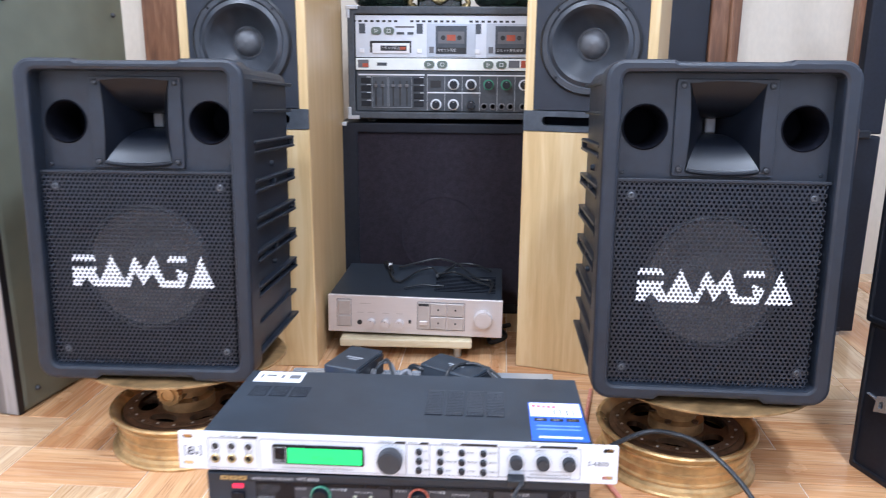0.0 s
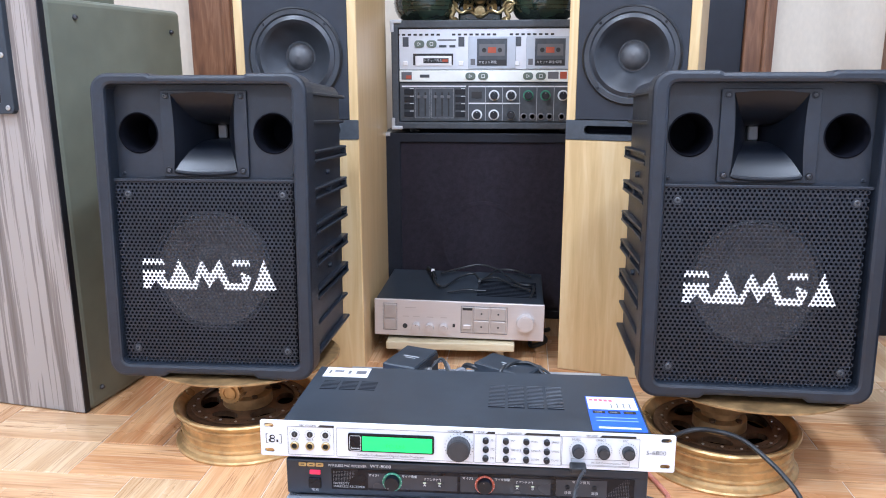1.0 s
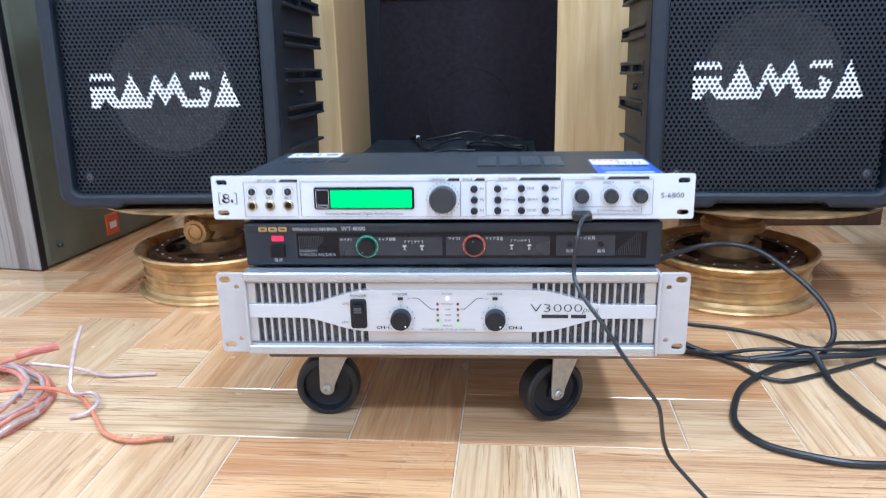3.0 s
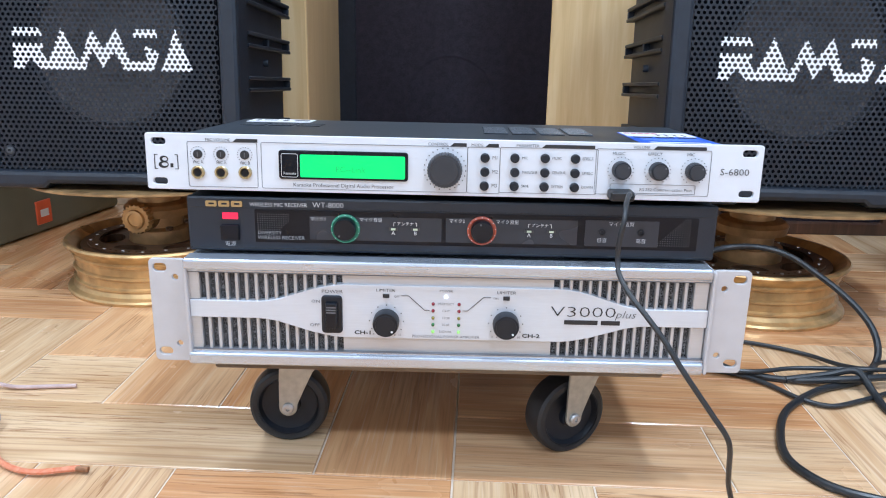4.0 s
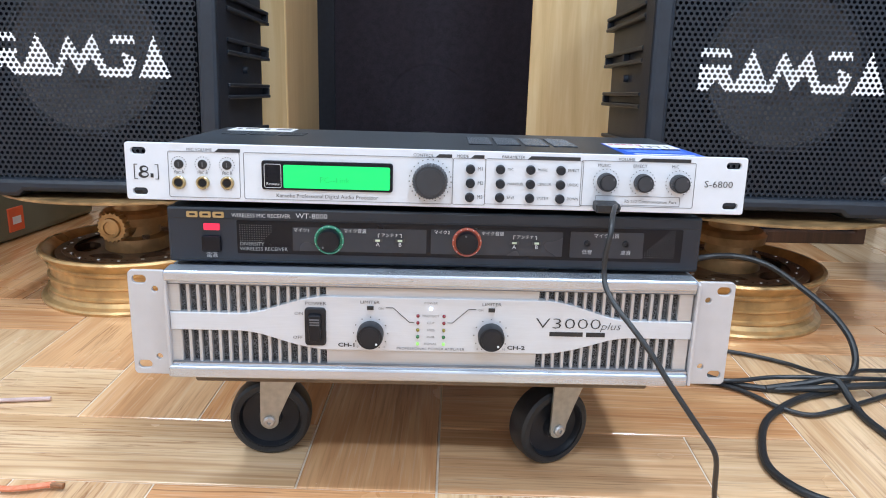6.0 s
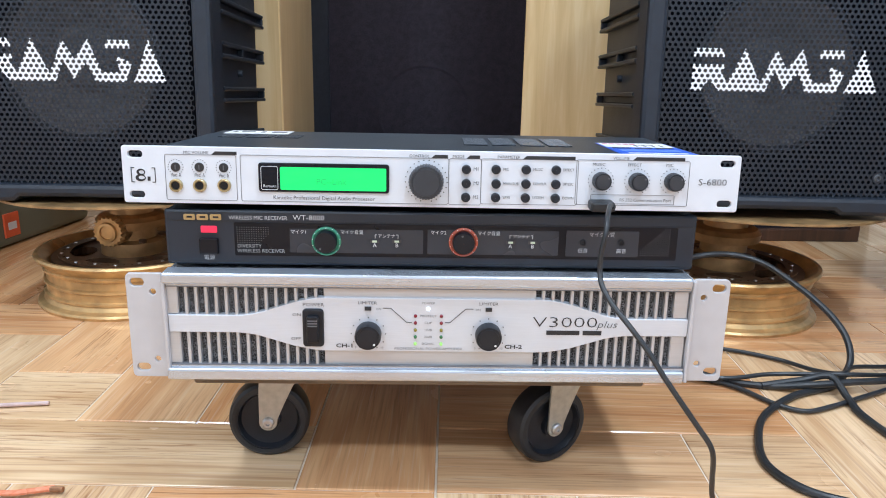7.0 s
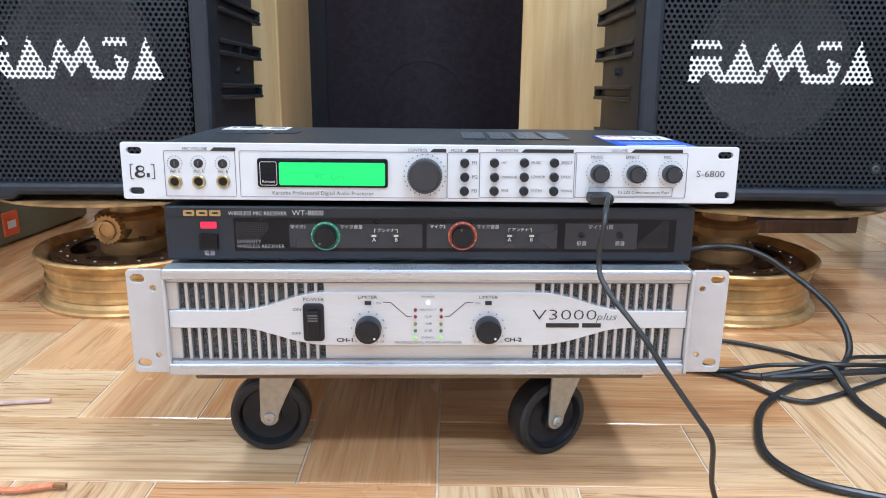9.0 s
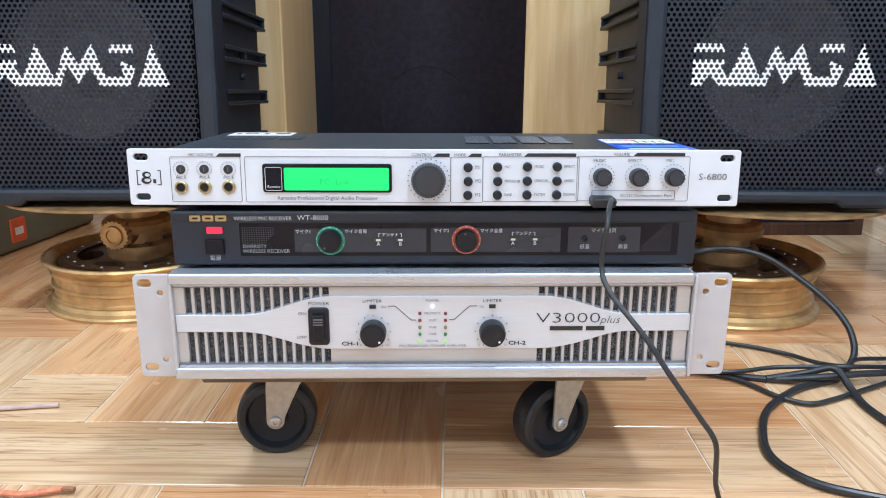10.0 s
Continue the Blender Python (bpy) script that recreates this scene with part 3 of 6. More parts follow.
    text("screen_text", "PC--Link", 0.0066, tx, tz, dis, M_LCDINK, -0.0028)
    (ax, az), (cx, cz) = (-0.1331, 0.0306), (-0.1199, 0.0121)
    part("remote_window", outline_box(ax, cz, cx, az, 0.0003, -0.0026), M_PRINT, dis)
    (tx, tz) = (-0.1264, 0.0151)
    text("legend", "Remote", 0.0032, tx, tz, dis, M_PRINT, -0.0026)
    (tx, tz) = (-0.0847, 0.0058)
    text("legend", "Karaoke Professional Digital Audio Processor", 0.0043, tx, tz, front, M_INK)
    # knobs and buttons
    (kx, kz) = (-0.0047, 0.0208)
    knob("control_knob", kx, kz, 0.0137, 0.013, t, M_KNOBG, ribs=72, cap=M_KNOBG)
    part("dial_dots", dots_ring(kx, kz, 0.0163, 24, 0.0005, -75, 255), M_INK, front)
    rows = ((("M1", "M2", "M3"), ((0.0263, 0.0306), (0.0265, 0.0196), (0.0263, 0.0086))),
            (("MIC", "MAIN/SUB", "SAVE"), ((0.0495, 0.0309), (0.0498, 0.0197), (0.0497, 0.0089))),
            (("MUSIC", "CEN/SUR", "SYSTEM"), ((0.0729, 0.0312), (0.0731, 0.0200), (0.0731, 0.0090))),
            (("EFFECT", "UP/ESC", "DOWN"), ((0.0963, 0.0313), (0.0965, 0.0201), (0.0966, 0.0091))))
    for words, places in rows:
        for w, (x, z) in zip(words, places):
            part("button", lathe([(0.0036, 0), (0.0036, 0.0032), (0.0028, 0.0042), (0.0001, 0.0042)], 20, "y", (x, 0, z)), M_KNOB, t, smooth=False)
            text("legend", w, 0.0042 if w[0] == "M" and len(w) == 2 else 0.0031, x + 0.0056, z, front, M_INK, align="LEFT", wide=0.86)
    for w, (x, z), (tx, tz) in (("MUSIC", (0.1319, 0.0235), (0.1297, 0.0360)), ("EFFECT", (0.1604, 0.0234), (0.1576, 0.0361)), ("MIC", (0.1884, 0.0236), (0.1850, 0.0363))):
        knob("volume_knob", x, z, 0.0071, 0.0095, t, M_KNOB, M_GREYINK, M_KNOBG, angle=35, ribs=48)
        part("dial_dots", dots_ring(x, z, 0.0098, 19, 0.0004, -60, 240), M_INK, front)
        text("legend", w, 0.0034, tx, tz, front, M_INK)
    (ax, az), (cx, cz) = (0.1245, 0.0126), (0.1906, 0.0053)
    part("legend_line", outline_box(ax, cz, cx, az, 0.00025, -0.0004, 0.0006), M_GREYINK, front)
    (tx, tz) = (0.1678, 0.0084)
    text("legend", "RS 232 Communication Port", 0.0035, tx, tz, front, M_INK)
    (tx, tz) = (0.2197, 0.0233)
    text("legend", "S-6800", 0.0074, tx, tz, front, M_INK, wide=1.10, thick=-0.00006)
    # maker's mark as plain shapes
    (lx, lz) = (-0.2248, 0.0218)
    b = bmesh.new()
    for s in (-1, 1):
        bx((lx + s * 0.0092 - 0.0003, -0.0004, lz - 0.0058), (lx + s * 0.0092 + 0.0003, -0.0001, lz + 0.0058), bm=b)
        for dz in (-0.0058, 0.0054):
            bx((lx + s * 0.0092 - (0.0 if s < 0 else 0.0024), -0.0004, lz + dz), (lx + s * 0.0092 + (0.0024 if s < 0 else 0.0), -0.0001, lz + dz + 0.0005), bm=b)
    plate(ring_pts(lx - 0.0018, lz + 0.0022, 0.0034, 16, 0.0026), -0.0004, -0.0001, [ring_pts(lx - 0.0012, lz + 0.0022, 0.0021, 16, 0.0014)], bm=b)
    plate(ring_pts(lx - 0.0022, lz - 0.0022, 0.0040, 16, 0.0028), -0.0004, -0.0001, [ring_pts(lx - 0.0014, lz - 0.0020, 0.0025, 16, 0.0014)], bm=b)
    bx((lx + 0.0032, -0.0004, lz - 0.0044), (lx + 0.0054, -0.0001, lz - 0.0012), bm=b)
    part("maker_mark", b, M_INK, front)
    # vents and stickers on the cover
    for gx0, gy in ((-0.196, 0.106), (0.0268, 0.066)):
        for g in range(3 if gx0 < 0 else 4):
            w = 0.0218 if gx0 < 0 else 0.0205
            # flat strips coloured like the shade in open slots
            b = bmesh.new()
            for r in range(7 if gx0 < 0 else 16):
                bx((gx0 + g * (w + 0.0038), gy + r * 0.0046, H - 0.0013), (gx0 + g * (w + 0.0038) + w, gy + r * 0.0046 + 0.0024, H - 0.0008), bm=b)
            part("vent", b, M_CAVITY_SHADE, t)
            b = bmesh.new()
            for r in range(7 if gx0 < 0 else 16):
                y = gy + r * 0.0046 + 0.0024
                bx((gx0 + g * (w + 0.0038), y, H - 0.0013), (gx0 + g * (w + 0.0038) + w, y + 0.0022, H - (0.0003 if gx0 > 0 else 0.0007)), 0.0002, 1, b)
            part("louver", b, M_LOUVER_SHEEN if gx0 > 0 else M_CASE, t)
    st = part("sticker", bx((-0.203, 0.151, H - 0.0013), (-0.141, 0.186, H - 0.0008)), M_STICKER, t, "white paper sticker")
    for i, (a, c) in enumerate(((-0.197, -0.194), (-0.190, -0.177), (-0.170, -0.166), (-0.159, -0.145))):
        part("print_bar", bx((a, 0.163 if i != 1 else 0.169, H - 0.0009), (c, 0.175, H - 0.0005)), M_GREYINK, st)
    st = part("sticker", bx((0.149, 0.010, H - 0.0013), (0.2115, 0.112, H - 0.0008)), M_BLUE, t, "blue and white product sticker")
    part("white_band", bx((0.1505, 0.072, H - 0.0009), (0.210, 0.1105, H - 0.0006), 0.0002), M_STICKER, st, "white upper half")
    for k in range(5):
        part("print_bar", bx((0.153 + k * 0.006, 0.0975 - k * 0.0006, H - 0.0007), (0.1575 + k * 0.006, 0.1035 - k * 0.0003, H - 0.0004)), M_PINK, st)
    for k in range(4):
        part("print_bar", bx((0.178 + k * 0.0075, 0.076, H - 0.0007), (0.1795 + k * 0.0075, 0.088 + 0.003 * (k % 2), H - 0.0004)), M_GREYINK, st)
    part("print_bar", bx((0.178, 0.0885, H - 0.0007), (0.196, 0.0895, H - 0.0004)), M_GREYINK, st)
    for k in range(3):
        part("print_bar", bx((0.154 + k * 0.0185, 0.059, H - 0.0009), (0.169 + k * 0.0185, 0.067, H - 0.0006)), M_INK, st)
        part("print_bar", bx((0.157 + k * 0.0185, 0.0615, H - 0.0007), (0.165 + k * 0.0185, 0.0645, H - 0.0005)), M_LOGO if k < 2 else M_ORNATE, st)
    for y in (0.046, 0.037):
        part("print_bar", bx((0.156, y, H - 0.0009), (0.205, y + 0.0022, H - 0.0006)), M_PALEBLUE, st)
    part("print_bar", bx((0.157, 0.016, H - 0.0009), (0.205, 0.0205, H - 0.0006)), M_PRINT, st)
    for x in (-0.18, 0.18):
        for y in (0.02, 0.10):
            part("foot", lathe([(0.008, -0.0015), (0.008, 0.0012)], 16, "z", (x, y, 0)), M_RUBBER, t)
    return t


audio_processor()


# ---- wireless receiver ----
def wireless_receiver():
    t = thing("wireless_receiver", "dark grey wireless microphone receiver with smoked window", "receiver", pose(0.1975, 0.835, 0.2055))
    hw, H = 0.2135, 0.0455
    part("case", bx((-hw, 0.004, 0.0), (hw, 0.125, H - 0.001), 0.002, 2), M_CASE2, t)
    b = bx((-hw, 0.0, 0.0), (hw, 0.006, H), 0.0022, 2)
    front = part("front_panel", b, M_CASE2, t)
    bar("ledge", -hw + 0.002, 0.0024, hw - 0.002, 0.0030, front, M_INK)
    bar("ledge", -hw + 0.002, H - 0.0095, hw - 0.002, H - 0.0091, front, M_INK)
    (ax, az), (cx, cz) = (-0.1585, 0.0353), (0.1983, 0.0082)
    win = part("window", plate(rrect(ax, cz, cx, az, 0.001, 3), -0.0008, 0.0), M_WINDOW, t, "smoked black window")
    for a, c in (((-0.1142, 0.0310), (-0.0076, 0.0113)), ((-0.0041, 0.0316), (0.1017, 0.0113)), ((0.1079, 0.0322), (0.1668, 0.0108))):
        part("window_panel", plate(rrect(a[0], c[1], c[0], a[1], 0.0006, 2), -0.0012, -0.0006), M_PANE, win)
    # plain gold maker's mark
    (ax, az), (cx, cz) = (-0.1983, 0.0418), (-0.1673, 0.0370)
    w = (cx - ax) / 3
    for i in range(3):
        x0 = ax + i * w + 0.0006
        part("maker_mark", plate(rrect(x0, cz, x0 + w - 0.0014, az, 0.001, 3), -0.0010, 0.0, [rrect(x0 + 0.0022, cz + 0.0016, x0 + w - 0.0034, az - 0.0016, 0.0005, 2)]), M_BRASS, t, "gold badge")
    (tx, tz) = (-0.1623, 0.0391)
    text("legend", "WIRELESS MIC RECEIVER", 0.0046, tx, tz, front, M_PRINT, align="LEFT", wide=0.93)
    (tx, tz) = (-0.1116, 0.0396)
    text("legend", "WT-8000", 0.0060, tx, tz, front, M_PRINT, align="LEFT", wide=1.06)
    (ax, az), (cx, cz) = (-0.1847, 0.0322), (-0.1720, 0.0268)
    part("power_lamp", plate(rrect(ax, cz, cx, az, 0.0006, 2), -0.0012, 0.0, bev=0.0003), M_REDLED, t, "lit red power lamp")
    (ax, az), (cx, cz) = (-0.1862, 0.0224), (-0.1713, 0.0094)
    part("power_button", plate(rrect(ax, cz, cx, az, 0.001, 2), -0.0035, 0.0, bev=0.0008), M_WINDOW, t, "square black push button")
    (tx, tz) = (-0.1792, 0.0060)
    text("legend", "電源", 0.0046, tx, tz, front, M_PRINT)
    (tx, tz) = (-0.1564, 0.0161)
    text("legend", "DIVERSITY", 0.0042, tx, tz, win, M_DIMPRINT, -0.0010, "LEFT")
    (tx, tz) = (-0.1567, 0.0121)
    text("legend", "WIRELESS RECEIVER", 0.0042, tx, tz, win, M_DIMPRINT, -0.0010, "LEFT", wide=1.03)
    for (ox, oz), s in (((-0.1560, 0.0316), 1), ((0.1917, 0.0339), -1)):
        b = bmesh.new()
        for r in range(9 if s > 0 else 13):
            for c in range(14):
                if (s > 0 and c < 16 - r * 0.9 and r < 8) or (s < 0 and c < 3 + r * 0.95):
                    x, z = ox + s * (c * 0.0019), oz - r * 0.0018
                    bx((x - 0.00028, -0.0011, z - 0.00028), (x + 0.00028, -0.0008, z + 0.00028), bm=b)
        part("dot_pattern", b, M_GREYINK, win)
    for (kx, kz), ring, w1, p1, w2, p2, an, pa, leds in (
        ((-0.0851, 0.0212), M_RING_G, "マイク1", (-0.1071, 0.0283), "マイク音量", (-0.0646, 0.0285), "アンテナ", (-0.0369, 0.0257), ((-0.0465, 0.0214), (-0.0287, 0.0215))),
        ((0.0248, 0.0218), M_RING_R, "マイク2", (0.0046, 0.0291), "マイク音量", (0.0452, 0.0290), "アンテナ", (0.0714, 0.0267), ((0.0629, 0.0219), (0.0808, 0.0220)))):
        part("dial_ring", lathe([(0.0118, 0), (0.0118, 0.0016), (0.0104, 0.0022), (0.0100, 0.0010), (0.0001, 0.0010)], 40, "y", (kx, -0.0010, kz)), ring, t, "green ring" if ring is M_RING_G else "red ring")
        part("dial_marks", dots_ring(kx, kz, 0.0111, 11, 0.0004, -45, 225, -0.0032), M_PRINT, t)
        knob("volume_knob", kx, kz + 0.0002, 0.0090, 0.0075, t, M_HORN, M_GREYINK, y=-0.0016, angle=-130 if ring is M_RING_G else 100)
        text("legend", w1, 0.0037, p1[0], p1[1], win, M_PRINT, -0.0014)
        text("legend", w2, 0.0037, p2[0], p2[1], win, M_PRINT, -0.0014)
        text("legend", an, 0.0035, pa[0], pa[1], win, M_PRINT, -0.0014)
        for s in (-1, 1):
            b = bx((pa[0] + s * 0.0092 - 0.00015, -0.0014, pa[1] - 0.0018), (pa[0] + s * 0.0092 + 0.00015, -0.0011, pa[1] + 0.0012))
            bx((pa[0] + s * 0.0092 - (0.0014 if s > 0 else 0), -0.0014, pa[1] + 0.0010), (pa[0] + s * 0.0092 + (0 if s > 0 else 0.0014), -0.0011, pa[1] + 0.0013), bm=b)
            part("bracket_line", b, M_PRINT, win)
        for (x, z), l in zip(leds, "AB"):
            part("lamp_holder", bx((x - 0.0036, -0.0018, z - 0.0012), (x + 0.0036, -0.0010, z + 0.0014)), M_INK, t)
            part("lamp", bx((x - 0.0018, -0.0024, z - 0.0007), (x + 0.0018, -0.0016, z + 0.0009)), M_LEDOFF, t, "small pale indicator lamp")
            text("legend", l, 0.0046, x, z - 0.0034, win, M_PRINT, -0.0014)
    (tx, tz) = (0.1366, 0.0291)
    text("legend", "マイク音質", 0.0042, tx, tz, win, M_PRINT, -0.0014)
    for (x, z), (lx, lz), w in (((0.1214, 0.0226), (0.1218, 0.0155), "低音"), ((0.1526, 0.0227), (0.1531, 0.0155), "高音")):
        part("tone_pot", lathe([(0.0027, 0), (0.0027, 0.0014), (0.0018, 0.0016), (0.0014, 0.0008), (0.0001, 0.0008)], 18, "y", (x, -0.0010, z)), M_KNOB, t)
        text("legend", w, 0.0042, lx, lz, win, M_PRINT, -0.0014)
    for x in (-0.18, 0.18):
        for y in (0.03, 0.165):
            part("foot", lathe([(0.009, -0.0025), (0.009, 0.001)], 16, "z", (x, y, 0)), M_RUBBER, t)
    return t


wireless_receiver()


# ---- power amplifier ----
def power_amplifier():
    t = thing("power_amplifier", "silver rack power amplifier with slatted vents", "amplifier", pose(0.1965, 0.822, 0.113))
    H = 0.0895
    part("case", bx((-0.2125, 0.012, 0.003), (0.2125, 0.423, H - 0.0005), 0.001), M_RAIL, t)
    # mounting ears
    for s in (-1, 1):
        x_in, x_out = s * 0.2115, s * 0.2425
        a, c = min(x_in, x_out), max(x_in, x_out)
        hs = [rrect(s * 0.2335 - 0.0055, z - 0.0034, s * 0.2335 + 0.0055, z + 0.0034, 0.0033, 4) for z in (0.0085, H - 0.0085)]
        hs += [ring_pts(s * 0.2215, z, 0.0025, 14) for z in (0.0155, H - 0.0165)]
        b = plate(rrect(a, 0.0, c, H - 0.001, 0.004, 4), 0.0, 0.003, hs, bev=0.0006)
        ear = part("ear", b, M_EAR, t, "pale painted mounting ear with slots")
        part("ear_flange", bx((s * 0.2115 - 0.0015, -0.006, 0.0005), (s * 0.2115 + 0.0015, 0.02, H - 0.0012), 0.0012, 2), M_EAR, ear)
    # rails
    for z0, z1 in ((0.0815, H + 0.0015), (0.0, 0.0105)):
        b = bx((-0.2127, -0.007, z0), (0.2098, 0.012, z1), 0.0024, 3)
        part("rail", b, M_RAIL, t, "satin aluminium rail")
    part("rail_groove", bx((-0.2096, -0.0035, 0.0105), (0.2096, 0.012, 0.0128)), M_RAIL, t)
    part("rail_groove", bx((-0.2096, -0.0035, 0.0792), (0.2096, 0.012, 0.0815)), M_RAIL, t)
    for z in (0.0123, 0.0789):
        part("seam", bx((-0.2096, -0.0038, z), (0.2096, 0.010, z + 0.0007)), M_GREYINK, t, "thin dark seam under the rail")
    part("filter", bx((-0.203, 0.003, 0.0125), (0.200, 0.010, 0.0795)), M_FOAM, t, "black open-cell foam filter")
    # end blocks and strips beside the vents
    for s in (-1, 1):
        for z0, z1 in ((0.0125, 0.0405), (0.0552, 0.0795)):
            xa, xb = (-0.2120, -0.2015) if s < 0 else (0.1974, 0.2090)
            part("end_block", bx((xa, -0.0015, z0), (xb, 0.006, z1), 0.0008), M_STRIP, t)
    xl, xr = -0.0855, 0.0848
    for z0, z1 in ((0.0125, 0.030), (0.066, 0.0795)):
        part("strip", bx((xl, -0.0006, z0), (xr, 0.004, z1)), M_STRIP, t)
    # bow-tie plate
    up, lo = [], []
    n = 14
    for i in range(n + 1):
        k = i / n
        e = (1 - math.cos(math.pi * min(1, k * 1.0))) / 2
        up.append((-0.157 + k * 0.074, 0.0552 + e * 0.0158))
        lo.append((-0.158 + k * 0.075, 0.0403 - e * 0.0150))
    tl = [(-0.2098, 0.0552)] + up
    tr = [(0.0045 - x + 0.0005, z) for x, z in reversed(up)] + [(0.2098, 0.0552)]
    bl = [(-0.2098, 0.0403)] + lo
    br = [(0.005 - x, z) for x, z in reversed(lo)] + [(0.2098, 0.0403)]
    ring = tl + tr + list(reversed(bl + br))
    front = part("front_panel", plate(ring, -0.0030, 0.003, bev=0.0006), M_CHAMP, t, "champagne silver bow-tie shaped panel")

    def edge(line, x):
        for (xa, za), (xb, zb) in zip(line, line[1:]):
            if xa <= x <= xb:
                return za + (zb - za) * (x - xa) / max(xb - xa, 1e-6)
        return line[-1][1]

    for s in (-1, 1):
        for i in range(14):
            x = -0.1950 + i * 0.00793 if s < 0 else 0.0910 + i * 0.00768
            for za, zb in ((0.0125, edge(bl + br, x) + 0.001), (edge(tl + tr, x) - 0.001, 0.0795)):
                part("slat", bx((x - 0.00135, -0.0018, za), (x + 0.00135, 0.004, zb), 0.0005), M_STRIP, t)
    # controls
    Y = -0.0030
    (ax, az), (cx, cz) = (-0.1025, 0.0616), (-0.0856, 0.0294)
    sw = part("power_switch", plate(rrect(ax, cz, cx, az, 0.003, 4), Y - 0.0022, Y, bev=0.001), M_KNOB, t, "black rocker switch")
    b = bx((ax + 0.0038, Y - 0.0062, cz + 0.0048), (cx - 0.0038, Y - 0.002, az - 0.0048), 0.0012, 2)
    part("rocker", b, M_HORN, sw)
    for i in range(3):
        part("rocker_groove", bx((ax + 0.0046, Y - 0.0066, az - 0.009 - i * 0.0022), (cx - 0.0046, Y - 0.0060, az - 0.0080 - i * 0.0022)), M_GREYINK, sw)
    for (kx, kz), (lx, lz), (tx, tz), (chx, chz), nm in (
            ((-0.0499, 0.0405), (-0.0501, 0.0622), (-0.0505, 0.0668), (-0.0690, 0.0300), "CH-1"),
            ((0.0471, 0.0405), (0.0469, 0.0623), (0.0468, 0.0669), (0.0679, 0.0302), "CH-2")):
        knob("level_knob", kx, kz, 0.0106, 0.0105, t, M_KNOB, M_PRINT, M_KNOB, Y, 0, -45)
        part("dial_dots", dots_ring(kx, kz, 0.0138, 11, 0.0005, -60, 240, Y - 0.0004), M_INK, front)
        part("limiter_switch", bx((lx - 0.0026, Y - 0.0014, lz - 0.0015), (lx + 0.0026, Y, lz + 0.0015)), M_INK, t)
        text("legend", "LIMITER", 0.0036, tx, tz, front, M_INK, Y - 0.0004, wide=1.25)
        text("legend", nm, 0.0046, chx, chz, front, M_INK, Y - 0.0004, wide=1.4, thick=0.0001)
        text("legend", "ON", 0.0026, lx + (0.0085 if nm == "CH-1" else -0.0085), lz - 0.0005, front, M_GREYINK, Y - 0.0004)
        text("legend", "0", 0.0026, kx - 0.0105, kz - 0.0118, front, M_GREYINK, Y - 0.0004)
        text("legend", "10", 0.0026, kx + 0.0108, kz - 0.0118, front, M_GREYINK, Y - 0.0004)
    for w, (x, z), sz in (("POWER", (-0.0937, 0.0648), 0.0040), ("ON", (-0.1072, 0.0562), 0.0036), ("OFF", (-0.1084, 0.0357), 0.0036)):
        text("legend", w, sz, x, z, front, M_INK, Y - 0.0004, wide=1.25)
    mid = (-0.0017, 0.0623)[0]
    for zpx, w in (((-0.0017, 0.0671)[1], "POWER"), ((-0.0016, 0.0562)[1], "PROTECT"), ((-0.0016, 0.0503)[1], "CLIP"), ((-0.0016, 0.0442)[1], "10dB"), ((-0.0015, 0.0383)[1], "20dB"), ((-0.0015, 0.0323)[1], "SIGNAL")):
        text("legend", w, 0.0027, mid, zpx, front, M_GREYINK, Y - 0.0004, wide=1.15)
    for xpx in ((-0.0120, 0.0564)[0], (0.0089, 0.0565)[0]):
        for zpx, mt in (((-0.0016, 0.0562)[1], M_LEDRED), ((-0.0016, 0.0503)[1], M_LEDRED), ((-0.0016, 0.0442)[1], M_LEDAMB), ((-0.0015, 0.0383)[1], M_LEDGRN), ((-0.0015, 0.0323)[1], M_GREENLED)):
            part("indicator", lathe([(0.0014, 0), (0.0013, 0.0012), (0.0007, 0.0018), (0.0001, 0.0019)], 12, "y", (xpx, Y, zpx)), mt, t, smooth=True)
    (px, pz) = (-0.0017, 0.0623)
    part("power_lamp", lathe([(0.0014, 0), (0.0013, 0.0010), (0.0008, 0.0016), (0.0001, 0.0018)], 16, "y", (px, Y, pz)), M_BLUELED, t, "lit bluish-white power lamp", smooth=True)
    for s, (lx, lz), (ex, ez) in ((1, (-0.0378, 0.0625), (-0.0149, 0.0505)), (-1, (0.0345, 0.0625), (0.0118, 0.0507))):
        b = bmesh.new()
        pts = [(lx, lz), (lx + s * 0.006, lz), (ex - s * 0.004, ez), (ex, ez)]
        for (xa, za), (xb, zb) in zip(pts, pts[1:]):
            d = Vector((xb - xa, zb - za)).normalized() * 0.00022
            plate([(xa - d.y, za + d.x), (xb - d.y, zb + d.x), (xb + d.y, zb - d.x), (xa + d.y, za - d.x)], Y - 0.0004, Y - 0.0001, bm=b)
        part("legend_line", b, M_INK, front)
    (tx, tz) = (-0.0014, 0.0279)
    text("legend", "PROFESSIONAL POWER AMPLIFIER", 0.0032, tx, tz, front, M_GREYINK, Y - 0.0004, wide=1.12)
    (tx, tz) = (0.0824, 0.0516)
    text("legend", "V3000", 0.0128, tx, tz, front, M_INK, Y - 0.0004, "LEFT", wide=1.62, thick=-0.00022)
    (tx, tz) = (0.1350, 0.0502)
    text("legend", "plus", 0.0092, tx, tz, front, M_INK, Y - 0.0004, "LEFT", wide=1.12, thick=-0.00015, slant=0.3)
    (ax, az), (cx, cz) = (0.0944, 0.0448), (0.1394, 0.0411)
